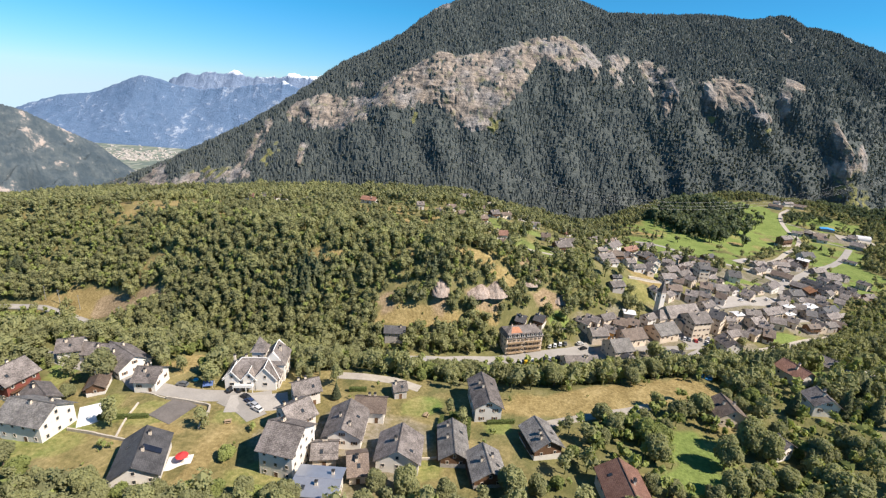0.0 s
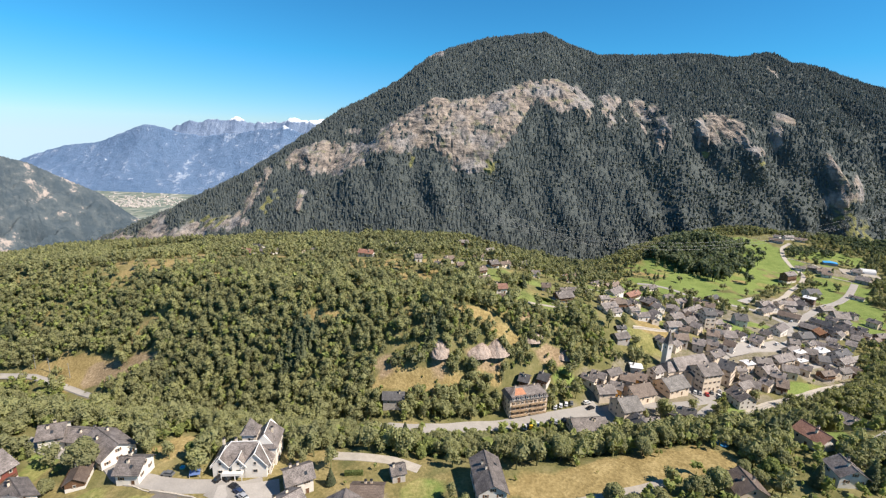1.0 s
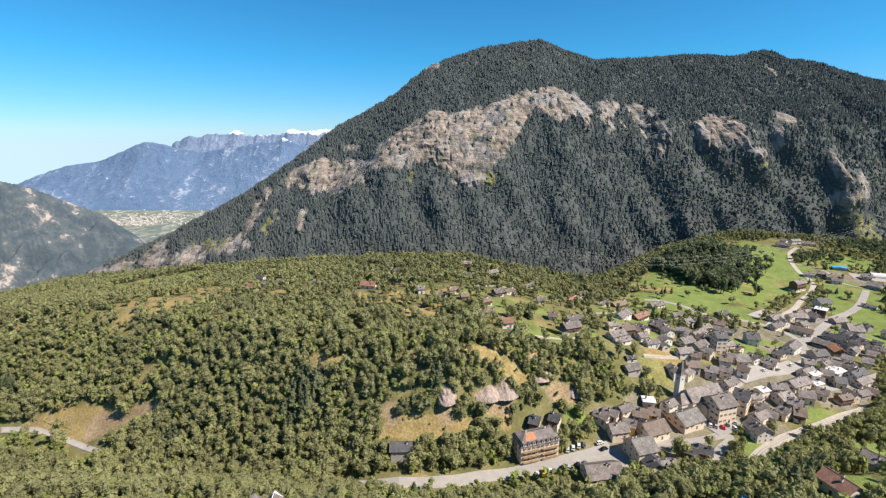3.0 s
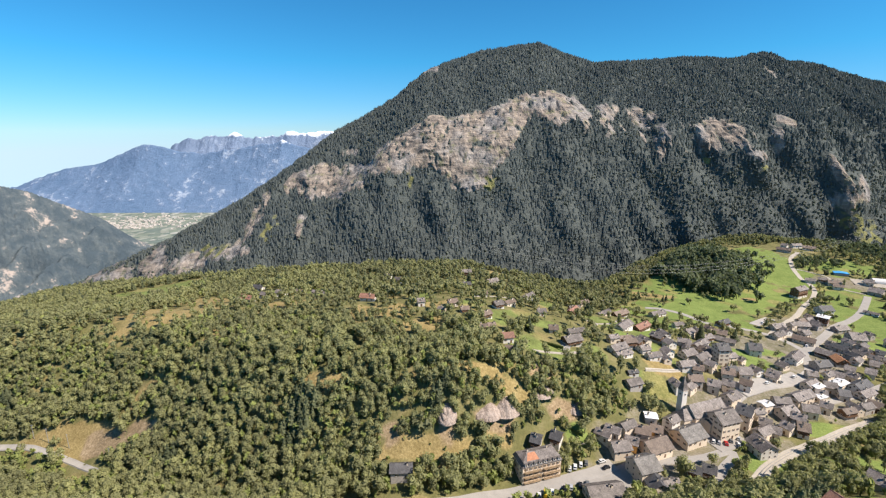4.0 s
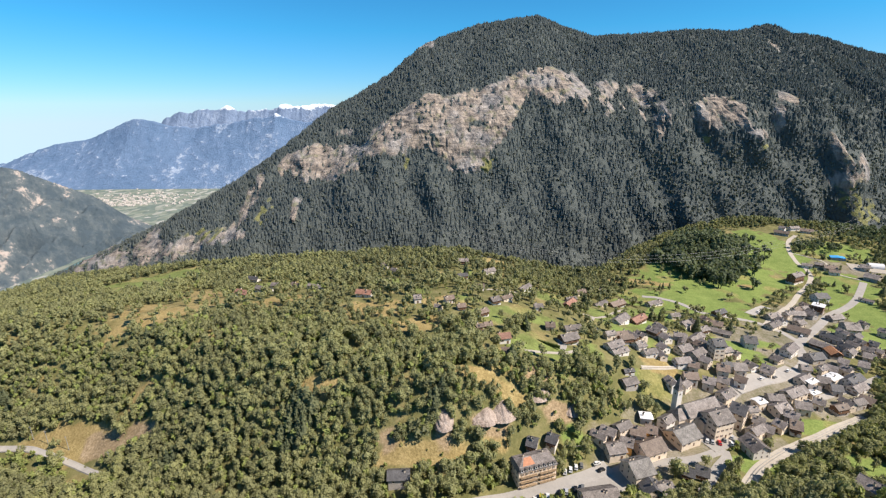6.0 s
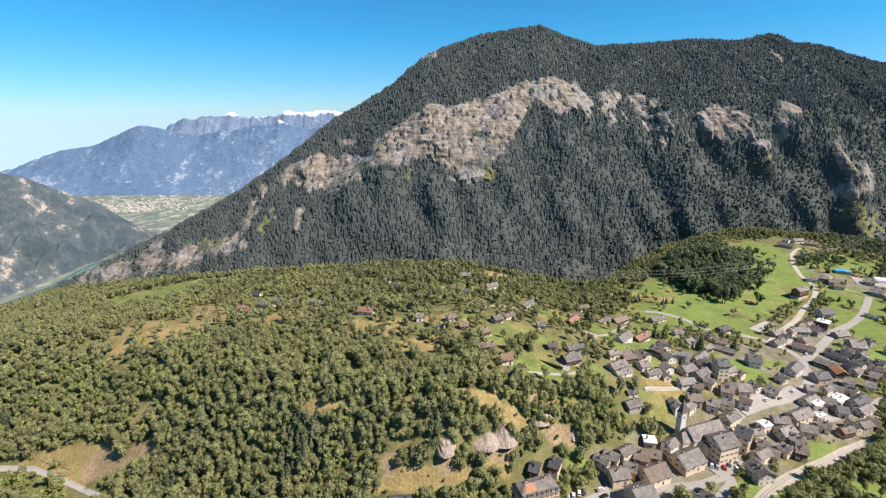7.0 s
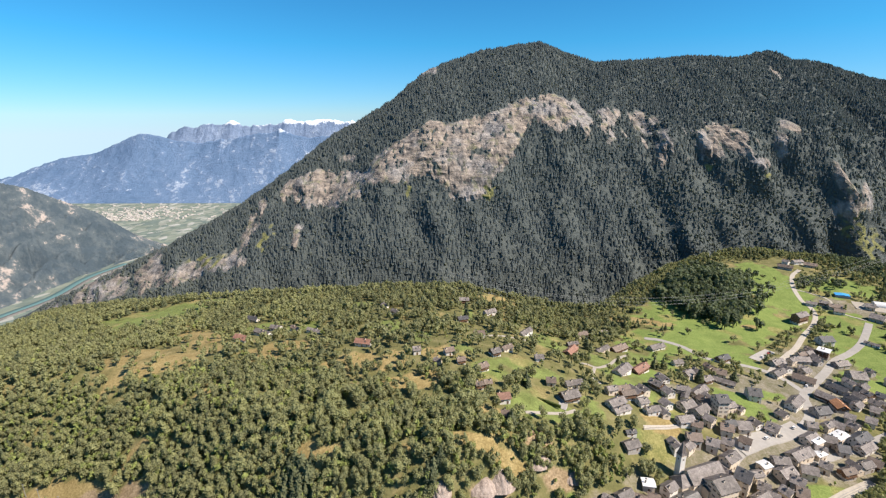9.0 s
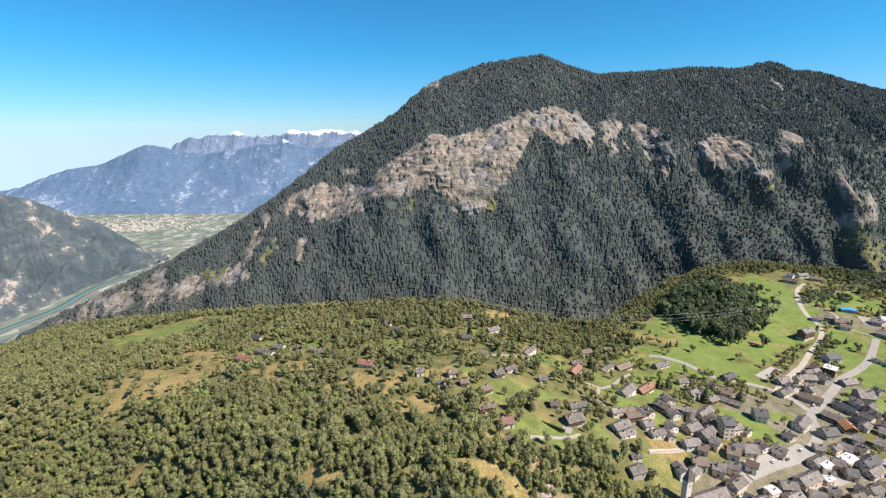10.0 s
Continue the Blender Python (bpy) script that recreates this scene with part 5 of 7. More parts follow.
def villa(x, y, rot):
    z = float(land(x, y))
    ob = thing("villa", x, y, z, rot, "white villa with steep grey slate gables, white-edged, and a tower", "villa")
    part("wall", wall_mesh(18, 9.5, 4.6, 4.6, M_WHITE, 2.5, None, 5.0), ob)
    part("roof", roof_mesh(19, 9.5, 4.6, 4.6, M_SLATE, 0.6, 5.2), ob)
    ridge_board(ob, 8.6, 9.2)
    for sx in (-1, 1):
        for sy in (-1, 1):  # white boards down the four hips
            a, b = Vector((sx * 4.3, 0, 9.42)), Vector((sx * 9.5, sy * 5.35, 4.24))
            h_ = part("hip_board", boxes_mesh("hip_board", [(0, (b - a).length, -0.1, 0.1, -0.08, 0.12, 0)], [M_WHITEPAINT]), ob)
            h_.matrix_basis = Matrix.Translation(a) @ (b - a).to_track_quat("X", "Z").to_matrix().to_4x4()
    for gx, wide, deep in ((-6.2, 4.6, 6.0), (-0.6, 4.0, 5.4), (4.6, 7.0, 7.4)):
        rise, y0 = wide * 0.6, -4.75 + deep / 2 - 1.2
        at(part("gable_wall", wall_mesh(deep, wide, 4.8, rise, M_WHITE, 2.5), ob), gx, y0, 0, 90)
        g = at(part("gable_roof", roof_mesh(deep + 0.8, wide, 4.8, rise, M_SLATE, 0.5), ob), gx, y0, 0, 90)
        ridge_board(g, deep + 0.8, 4.8 + rise)
        for side in (-1, 1):
            b = part("bargeboard", boxes_mesh("bargeboard", [(0, (wide / 2 + 0.5) * math.hypot(1, 1.2), -0.1, 0.1, -0.02, 0.22, 0)], [M_WHITEPAINT]), g)
            b.matrix_basis = Matrix.Translation((-deep / 2 - 0.4, 0, 4.8 + rise + 0.14)) @ pose(0, 0, 0, 0, 0, 90 * side) @ pose(0, 0, 0, 0, math.degrees(math.atan(1.2)), 0)
        at(part("gable_window", WINDOWS[0], ob), gx, -5.96, 5.6)
        at(part("gable_window", WINDOWS[2], ob), gx, -5.96, 2.8)
    at(part("wing_wall", wall_mesh(9.5, 7.5, 7.4, 4.2, M_WHITE, 2.5), ob), 6.0, 4.4, 0, 90)
    w = at(part("wing_roof", roof_mesh(10.4, 7.5, 7.4, 4.2, M_SLATE, 0.6, 1.6), ob), 6.0, 4.4, 0, 90)
    ridge_board(w, 7.2, 11.6)
    t = at(part("tower", wall_mesh(4.6, 4.6, 10.2, 0.1, M_WHITE, 2.5, None, 2.0), ob), 0.6, 4.6)
    part("tower_roof", pyramid("tower_roof", 2.5, 2.5, 10.2, 15.2, M_SLATE, 0.4), t)
    for k in range(4):
        q = part("tower_window", WINDOWS[0], t)
        q.matrix_basis = pose(0, 0, 0, 0, 0, 90 * k) @ Matrix.Translation((0, -2.31, 8.4))
    porch = at(part("porch", boxes_mesh("porch", [(-3.2, 3.2, -2.0, 0.0, 2.6, 2.8, 0)], [M_WHITEPAINT]), ob), -2.2, -5.96)
    part("parapet", boxes_mesh("parapet", [(-3.2, 3.2, -2.0, -1.9, 2.8, 3.6, 0)], [M_WHITEPAINT]), porch)
    for p in (-3.2, -1.1, 0.9, 3.0):
        at(part("post", boxes_mesh("post", [(0, 0.2, -2.0, -1.8, -1.5, 2.6, 0)], [M_WHITEPAINT]), porch), p, 0)
    for px, py, pz in ((-7, 0.8, 9.4), (7.6, 4.0, 11.2), (-3.2, 1.0, 9.4), (3.0, 1.2, 9.6)):
        at(part("chimney", CHIMNEY, ob), px, py, pz - 0.2)
    wall_windows(ob, 18, 4.75, 0, [1.4], 6, WINDOWS[1], [(i, 1.4) for i in (0, 3, 4)])
    wall_windows(ob, 9, 3.75, 90, [1.6, 4.2, 6.2], 2, WINDOWS[1], (), (6.0, 4.4))
    wall_windows(ob, 9, 9.0, 90, [1.6, 4.2], 3, WINDOWS[1])
    TAKEN.append((x, y, 12, 7))


def balcony_block(x, y, rot):
    """The long inn by the road: three floors of balconies, a mansard roof with dormers and a rusty patch."""
    z = float(land(x, y))
    ob = thing("inn", x, y, z, rot, "three-storey inn with rows of wooden balconies and a rust-patched mansard roof", "inn")
    part("wall", wall_mesh(19.5, 9.5, 8.2, 0.2, M_CREAM, 3.0, None, 4.0), ob)
    a, b = 9.75, 4.75
    v = [(-a - 0.5, -b - 0.5, 8.2), (a + 0.5, -b - 0.5, 8.2), (a + 0.5, b + 0.5, 8.2), (-a - 0.5, b + 0.5, 8.2),
         (-a + 0.5, -b + 0.6, 10.2), (a - 0.5, -b + 0.6, 10.2), (a - 0.5, b - 0.6, 10.2), (-a + 0.5, b - 0.6, 10.2), (-a + 4, 0, 12.0), (a - 4, 0, 12.0)]
    f = [(0, 1, 5, 4), (1, 2, 6, 5), (2, 3, 7, 6), (3, 0, 4, 7), (4, 5, 9, 8), (5, 6, 9), (6, 7, 8, 9), (7, 4, 8), (3, 2, 1, 0)]
    me = mesh_from("roof", v, f, [M_SLATE])
    uv = me.uv_layers.new(name="UVMap")
    for p in me.polygons:
        for li in p.loop_indices:
            q = me.vertices[me.loops[li].vertex_index].co
            uv.data[li].uv = (q.x, q.y * 1.3 + q.z)
    part("roof", me, ob)
    r = part("rust_sheet", mesh_from("rust_sheet", [(-7.4, -3.9, 10.34), (-1.2, -3.9, 10.34), (-1.9, -0.4, 11.88), (-5.4, -0.4, 11.88), (-7.4, -3.9, 10.24), (-1.2, -3.9, 10.24), (-1.9, -0.4, 11.78), (-5.4, -0.4, 11.78)],
                                     [(0, 1, 2, 3), (7, 6, 5, 4), (0, 4, 5, 1), (1, 5, 6, 2), (2, 6, 7, 3), (3, 7, 4, 0)], [M_RUST]), ob, "rust-red roof sheets")
    for i in range(8):
        d = part("dormer", boxes_mesh("dormer", [(-0.6, 0.6, -0.55, 1.0, 8.7, 9.9, 0), (-0.75, 0.75, -0.7, 1.1, 9.9, 10.05, 1), (-0.4, 0.4, -0.58, -0.5, 8.9, 9.7, 2)], [M_WHITEPAINT, M_SLATE, M_GLASS]), ob)
        at(d, -8.4 + i * 2.4, -4.75)
    for fl in range(3):
        for side in (-1, 1):
            p = [(-4.2, 4.2, -1.3, 0.02, -0.12, 0.05, 0), (-4.2, 4.2, -1.3, -1.22, 0.85, 0.95, 0)]
            p += [(-4.2 + 8.32 * i / 16, -4.2 + 8.32 * i / 16 + 0.07, -1.28, -1.22, 0.05, 0.85, 0) for i in range(17)]
            p += [(sx, sx + 0.14, -1.3, -1.16, 0.05, 2.6, 0) for sx in (-4.2, -0.07, 4.06)]
            at(part("balcony", boxes_mesh("balcony", p, [M_BALCONY]), ob, "weathered wooden balcony"), side * 4.9, -4.75, 0.25 + fl * 2.65)
    wall_windows(ob, 18.5, 4.76, 0, [1.4, 4.05, 6.7], 8, WINDOWS[1])
    wall_windows(ob, 8.5, 9.76, 90, [1.4, 4.05, 6.7], 3, WINDOWS[0])
    wall_windows(ob, 8.5, 9.76, 270, [1.4, 4.05, 6.7], 3, WINDOWS[0])
    for px in (-5, 5):
        at(part("chimney", CHIMNEY, ob), px, 0.8, 12.2)
    TAKEN.append((x, y, 12, 6))


church(142.5, 243.4, 19.3)
villa(-62.5, 132.0, 6)
balcony_block(42.5, 201.8, 17.4)


# ---- the close-packed houses that fill the village between the larger ones ----
def fill_village():
    rnd = random.Random(77)
    spots = [(x, y) for y in range(205, 420, 7) for x in range(66, 372, 7)]
    rnd.shuffle(spots)
    count = 0
    for gx, gy in spots:
        if gx < 132 and gy < 226:
            continue
        if math.hypot((gx - 250) / 48, (gy - 338) / 42) < 1:
            continue
        x, y = gx + rnd.uniform(-2.5, 2.5), gy + rnd.uniform(-2.5, 2.5)
        if float(built_up(np.array([x]), np.array([y]))[0]) < 0.55 or float(lush_ground(np.array([x]), np.array([y]))[0]) > 0.3:
            continue
        if any((x - a) ** 2 + (y - b) ** 2 < (r + 1.4) ** 2 for a, b, r, q in TAKEN):
            continue
        if any(((line - (x, y)) ** 2).sum(1).min() < (w + 3.0) ** 2 for line, w in LANES):
            continue
        L, w = rnd.uniform(6.8, 10), rnd.uniform(6.0, 8.0)
        house(x, y, 22 + rnd.choice([0, 90]) + rnd.uniform(-14, 14), L, w, rnd.uniform(3.0, 4.6), rnd.choice([M_SLATE] * 5 + [M_BROWN, M_DARKROOF]), rnd.choice([M_CREAM] * 3 + [M_WHITE, M_GREYWALL, M_WOOD]))
        count += 1
        if count >= 105:
            break


fill_village()


# ---- trees ----
def leaf_cards(cent, nrm, size, rng):
    """Bent leaf clumps (quads) at the points, roughly facing along the normals."""
    n = len(cent)
    nrm = nrm * 0.75 + (0, 0, 0.45) + rng.normal(0, 0.5, (n, 3))
    nrm /= np.linalg.norm(nrm, axis=1, keepdims=True) + 1e-9
    a = np.cross(nrm, rng.normal(0, 1, (n, 3)))
    a /= np.linalg.norm(a, axis=1, keepdims=True) + 1e-9
    b = np.cross(nrm, a)
    s = (size * rng.uniform(0.6, 1.3, n))[:, None]
    q = rng.uniform(0.75, 1.35, (n, 3, 1))
    v = np.stack([cent + a * s * q[:, 0], cent - a * s * 0.55 * q[:, 1] + b * s * 0.9, cent - a * s * 0.55 * q[:, 2] - b * s * 0.9 - nrm * s * 0.2], 1)
    return v.reshape(-1, 3), np.arange(n * 3).reshape(n, 3)


GOLD = (1 + 5 ** 0.5) / 2
ICO_V = np.array([(-1, GOLD, 0), (1, GOLD, 0), (-1, -GOLD, 0), (1, -GOLD, 0), (0, -1, GOLD), (0, 1, GOLD), (0, -1, -GOLD), (0, 1, -GOLD), (GOLD, 0, -1), (GOLD, 0, 1), (-GOLD, 0, -1), (-GOLD, 0, 1)]) / math.hypot(1, GOLD)
OCT_V = np.array([(1, 0, 0), (-1, 0, 0), (0, 1, 0), (0, -1, 0), (0, 0, 1), (0, 0, -1)])
OCT_F = np.array([(0, 2, 4), (2, 1, 4), (1, 3, 4), (3, 0, 4), (2, 0, 5), (1, 2, 5), (3, 1, 5), (0, 3, 5)])
ICO_F = np.array([(0, 11, 5), (0, 5, 1), (0, 1, 7), (0, 7, 10), (0, 10, 11), (1, 5, 9), (5, 11, 4), (11, 10, 2), (10, 7, 6), (7, 1, 8), (3, 9, 4), (3, 4, 2), (3, 2, 6), (3, 6, 8), (3, 8, 9), (4, 9, 5), (2, 4, 11), (6, 2, 10), (8, 6, 7), (9, 8, 1)])


def crown_points(rng, n, rx, rz, lumps):
    """Points and normals over a heap of overlapping rounded lumps about the origin, and the lumps' leafy cores."""
    c = rng.normal(0, 1, (lumps, 3))
    c /= np.linalg.norm(c, axis=1, keepdims=True)
    c *= rng.uniform(0.35, 0.70, (lumps, 1))
    c[:, 2] = c[:, 2] * 0.9 + 0.05
    r = rng.uniform(0.34, 0.52, lumps)
    k = rng.randint(0, lumps, n * 3)
    d = rng.normal(0, 1, (n * 3, 3))
    d /= np.linalg.norm(d, axis=1, keepdims=True)
    p = c[k] + d * (r[k] * rng.uniform(0.86, 1.08, n * 3))[:, None]
    inside = (np.linalg.norm(p[:, None] - c[None], axis=2) < r[None] * 0.85).sum(1)
    keep = np.where((inside == 0) & (p[:, 2] > -0.85))[0][:n]
    cv, cf = (ICO_V, ICO_F) if lumps > 9 else (OCT_V, OCT_F)
    core = [((c[i] + cv * r[i] * rng.uniform(0.70, 1.0, (len(cv), 1))) * (rx, rx, rz), cf) for i in range(lumps)]
    return p[keep] * (rx, rx, rz), d[keep], core


def tube(pts, radii, sides=6):
    """A bent, tapered limb."""
    pts = np.array(pts, float)
    v, f = [], []
    for i, (p, r) in enumerate(zip(pts, radii)):
        w = pts[min(i + 1, len(pts) - 1)] - pts[max(i - 1, 0)]
        w /= np.linalg.norm(w)
        a = np.cross(w, (0.3, 1, 0.1))
        a /= np.linalg.norm(a)
        b = np.cross(w, a)
        v += [p + r * (math.cos(t) * a + math.sin(t) * b) for t in np.arange(sides) * 6.283 / sides]
    for i in range(len(pts) - 1):
        for j in range(sides):
            k = (j + 1) % sides
            f.append((i * sides + j, i * sides + k, (i + 1) * sides + k, (i + 1) * sides + j))
    return np.array(v), np.array(f)


def set_tint(me, value):
    a = me.attributes.new("tint", "FLOAT", "POINT")
    a.data.foreach_set("value", np.asarray(value, np.float32))


def triangles(v, f):
    return v, np.vstack([f[:, [0, 1, 2]], f[:, [0, 2, 3]]])


def join(parts):
    vs, fs, n = [], [], 0
    for v, f in parts:
        vs.append(v)
        fs.append(f + n)
        n += len(v)
    return np.vstack(vs), np.vstack(fs)


# ---- cars ----
CAR_PAINTS = {"white": (0.75, 0.75, 0.74), "black": (0.02, 0.02, 0.023), "silver": (0.45, 0.46, 0.48), "dark blue": (0.03, 0.05, 0.12), "red": (0.5, 0.03, 0.03), "yellow": (0.75, 0.5, 0.04), "grey": (0.16, 0.165, 0.17)}
PAINT = {k: plain("car paint " + k, c, 0.3, 0.06, 1.0, 0.2, 0.5) for k, c in CAR_PAINTS.items()}


def side_shape(name, prof, half, mats, narrow=0.0):
    """A body out of a side outline (x, z), as wide as 2 half, drawn in a little towards the top."""
    top = max(z for x, z in prof)
    v = []
    for s in (-1, 1):
        v += [(x, s * (half - narrow * z / top), z) for x, z in prof]
    n = len(prof)
    f = [tuple(range(n)), tuple(range(2 * n - 1, n - 1, -1))] + [(i, n + i, n + (i + 1) % n, (i + 1) % n) for i in range(n)]
    return mesh_from(name, v, f, mats)


CAR_BODY = [(-2.0, 0.28), (-2.05, 0.6), (-1.95, 0.86), (-0.9, 0.95), (0.9, 0.93), (1.75, 0.82), (2.0, 0.62), (1.98, 0.28)]
CAR_CABIN = [(-1.75, 0.9), (-1.45, 1.36), (-0.3, 1.46), (0.45, 1.4), (1.05, 0.9)]
VAN_BODY = [(-2.4, 0.3), (-2.45, 1.0), (-2.4, 1.95), (1.2, 1.95), (1.9, 1.15), (2.4, 0.95), (2.45, 0.3)]
WHEEL = None


def wheel_mesh():
    v, f = tube([(0, -0.1, 0), (0, -0.09, 0), (0, 0.09, 0), (0, 0.1, 0)], [0.18, 0.31, 0.31, 0.18], 10)
    n = len(v)
    fs = [tuple(q) for q in f] + [tuple(range(9, -1, -1)), tuple(range(n - 10, n))]
    return mesh_from("wheel", v, fs, [M_TYRE])


WHEEL = wheel_mesh()
BODIES = {k: (side_shape("body", CAR_BODY, 0.85, [m], 0.04), side_shape("roof", [(-1.4, 1.37), (-0.3, 1.47), (0.42, 1.41), (0.4, 1.46), (-0.3, 1.53), (-1.4, 1.43)], 0.62, [m])) for k, m in PAINT.items()}
CABIN = side_shape("cabin", CAR_CABIN, 0.80, [M_GLASS], 0.18)
VANS = {k: side_shape("body", VAN_BODY, 0.95, [PAINT[k]], 0.06) for k in ("white", "yellow")}
VAN_GLASS = side_shape("windscreen", [(1.15, 1.86), (1.25, 1.9), (1.93, 1.2), (1.8, 1.16)], 0.8, [M_GLASS])


def car(x, y, rot, paint, van=False):
    lift = max(float(land(x + a, y + b)) for a in (-2, 0, 2) for b in (-1, 0, 1)) * 0.5 + float(land(x, y)) * 0.5 + 0.30
    ob = thing("van" if van else "car", x, y, lift, rot, f"{paint} parked {'delivery van' if van else 'small car'} on pale asphalt", "van" if van else "car", "parked vehicles")
    if van:
        part("body", VANS[paint], ob)
        part("windscreen", VAN_GLASS, ob)
    else:
        body, roof = BODIES[paint]
        part("body", body, ob)
        part("cabin", CABIN, ob, "dark glazed cabin")
        part("roof", roof, ob)
    for sx in (-1.3, 1.3):
        for sy in (-0.8, 0.8):
            q = part("wheel", WHEEL, ob)
            q.location = (sx, sy, 0.3)
    TAKEN.append((x, y, 2.0, 1.0))


for x, y, rot, paint in ((58.4, 203.2, 75, "white"), (61.4, 204.6, 75, "white"), (64.5, 206.1, 75, "white"), (67.4, 207.2, 75, "grey"), (75.6, 208.8, 20, "white"), (76.6, 205.4, 25, "black"),
                         (53, 190.6, 75, "black"), (56, 191.4, 75, "silver"), (60.5, 192.6, 75, "black"), (64, 193.6, 75, "grey"), (41, 187.4, 78, "white"), (47, 189, 78, "white")):
    car(x, y, rot, paint)
car(44, 188.2, 78, "yellow", True)
for x, y, rot, paint in ((140.3, 227.4, 60, "white"), (142.8, 226.6, 60, "silver"), (146.2, 226.0, 70, "red"), (150, 228.4, 70, "grey"), (152.8, 226.2, 70, "white"), (155.4, 230.6, 60, "silver")):
    car(x, y, rot, paint)
for x, y, rot, paint in ((-84.2, 124.2, 175, "grey"), (-67.6, 124.0, 60, "black"), (-64.6, 124.8, 60, "black"), (-61.6, 120.8, 150, "black"), (-59.4, 118.8, 150, "dark blue"), (-57.4, 116.8, 150, "silver"), (-55.4, 114.8, 150, "white")):
    car(x, y, rot, paint)
for x, y, rot, paint in ((284, 399, 40, "white"), (288, 403, 40, "red"), (292, 407, 40, "grey"), (278, 396, 40, "white"), (283.7, 352, 45, "white"), (290, 355.4, 45, "silver"), (200, 276, 25, "white"), (212, 281, 25, "grey"), (230, 293, 30, "white"), (466, 510, 0, "white"), (474, 505, 0, "grey")):
    car(x, y, rot, paint)


# ---- parasol, tarpaulin, tent, poles, cables ----
def parasol(x, y):
    ob = thing("parasol", x, y, float(land(x, y)) + 0.15, 0, "red cloth parasol open over a pale terrace", "parasol")
    a = [i * 6.283 / 10 for i in range(10)]
    v = [(1.6 * math.cos(t), 1.6 * math.sin(t), 2.0 + 0.06 * (i % 2)) for i, t in enumerate(a)] + [(0, 0, 2.65)] + [(1.55 * math.cos(t), 1.55 * math.sin(t), 1.97 + 0.06 * (i % 2)) for i, t in enumerate(a)] + [(0, 0, 2.58)]
    f = [(i, (i + 1) % 10, 10) for i in range(10)] + [(11 + (i + 1) % 10, 11 + i, 21) for i in range(10)] + [(i, 11 + i, 11 + (i + 1) % 10, (i + 1) % 10) for i in range(10)]
    part("canopy", mesh_from("canopy", v, f, [M_REDCLOTH]), ob)
    tv, tf = tube([(0, 0, 0), (0, 0, 2.6)], [0.04, 0.04], 6)
    part("pole", mesh_from("pole", tv, tf, [M_WHITEPAINT]), ob)
    part("foot", boxes_mesh("foot", [(-0.3, 0.3, -0.3, 0.3, 0, 0.1, 0)], [M_STONE]), ob)


parasol(-65.4, 90.3)
PAVE = thing("terrace", -66.2, 90.0, float(land(-66.2, 90.0)), 15, "pale stone terrace beside the dark-roofed house", "terrace")
part("slab", boxes_mesh("slab", [(-3, 3, -2.5, 2.5, -1.0, 0.15, 0)], [M_WHITE]), PAVE)


PAVE_2 = thing("terrace", -101.5, 105.5, float(land(-101.5, 105.5)), 32, "bright white paved terrace beside a stone-roofed house", "terrace")
part("slab", boxes_mesh("slab", [(-3.0, 3.0, -7.5, 7.5, -1.2, 0.2, 0)], [M_WHITEPAINT]), PAVE_2)


def solar_panels(ob, w, wall, rise):
    """Three dark panels on the sunny slope of a house."""
    side = 1 if (ob.matrix_basis.to_3x3() @ Vector((0, 1, 0))).x > 0 else -1
    for i in range(3):
        q = part("solar_panel", boxes_mesh("solar_panel", [(-0.95, 0.95, -0.8, 0.8, 0.05, 0.14, 0)], [M_PANEL]), ob, "dark blue solar panel")
        q.matrix_basis = Matrix.Translation((0.3 * side, side * w * (0.12 + 0.11 * i), wall + rise - rise * (0.24 + 0.22 * i) + 0.36)) @ Matrix.Rotation(-side * math.atan(rise / (w / 2)), 4, "X")


solar_panels(SOLAR, 12.0, 3.5, 12.0 / 2 * 0.62)


def tent(x, y, rot):
    ob = thing("marquee", x, y, float(land(x, y)), rot, "white arched storage tent beside farm buildings", "tent")
    n = 9
    arc = [(5 * math.cos(math.pi * i / (n - 1)), 4.4 * math.sin(math.pi * i / (n - 1)) + 0.2) for i in range(n)]
    v = [(s * 7, u, z) for s in (-1, 1) for u, z in arc] + [(s * 7, 5, -1.2) for s in (-1, 1)] + [(s * 7, -5, -1.2) for s in (-1, 1)]
    f = [(i, i + 1, n + i + 1, n + i) for i in range(n - 1)] + [tuple(range(n - 1, -1, -1)), tuple(range(n, 2 * n)), (0, n, 2 * n + 1, 2 * n), (n - 1, 2 * n + 2, 2 * n + 3, 2 * n - 1)]
    part("cover", mesh_from("cover", v, f, [M_WHITEROOF]), ob)
    TAKEN.append((x, y, 9, 6))


tent(482, 509, -20)
TARP = thing("pool_cover", 457, 531, float(land(457, 531)), -25, "bright blue tarpaulin cover on a low frame", "tarpaulin")
part("sheet", mesh_from("sheet", [(-7, -4, 2.2), (7, -4, 2.2), (7, 4, 2.6), (-7, 4, 2.6), (-7, -4, 2.0), (7, -4, 2.0), (7, 4, 2.4), (-7, 4, 2.4), (0, -4, 3.0), (0, 4, 3.4)],
                         [(0, 8, 9, 3), (8, 1, 2, 9), (7, 6, 5, 4), (0, 4, 5, 1, 8), (1, 5, 6, 2), (2, 6, 7, 3, 9), (3, 7, 4, 0)], [M_BLUE]), TARP)
part("base", boxes_mesh("base", [(-6.8, 6.8, -3.8, 3.8, -1.5, 2.05, 0)], [M_GREYWALL]), TARP)
TAKEN.append((457, 531, 8, 6))


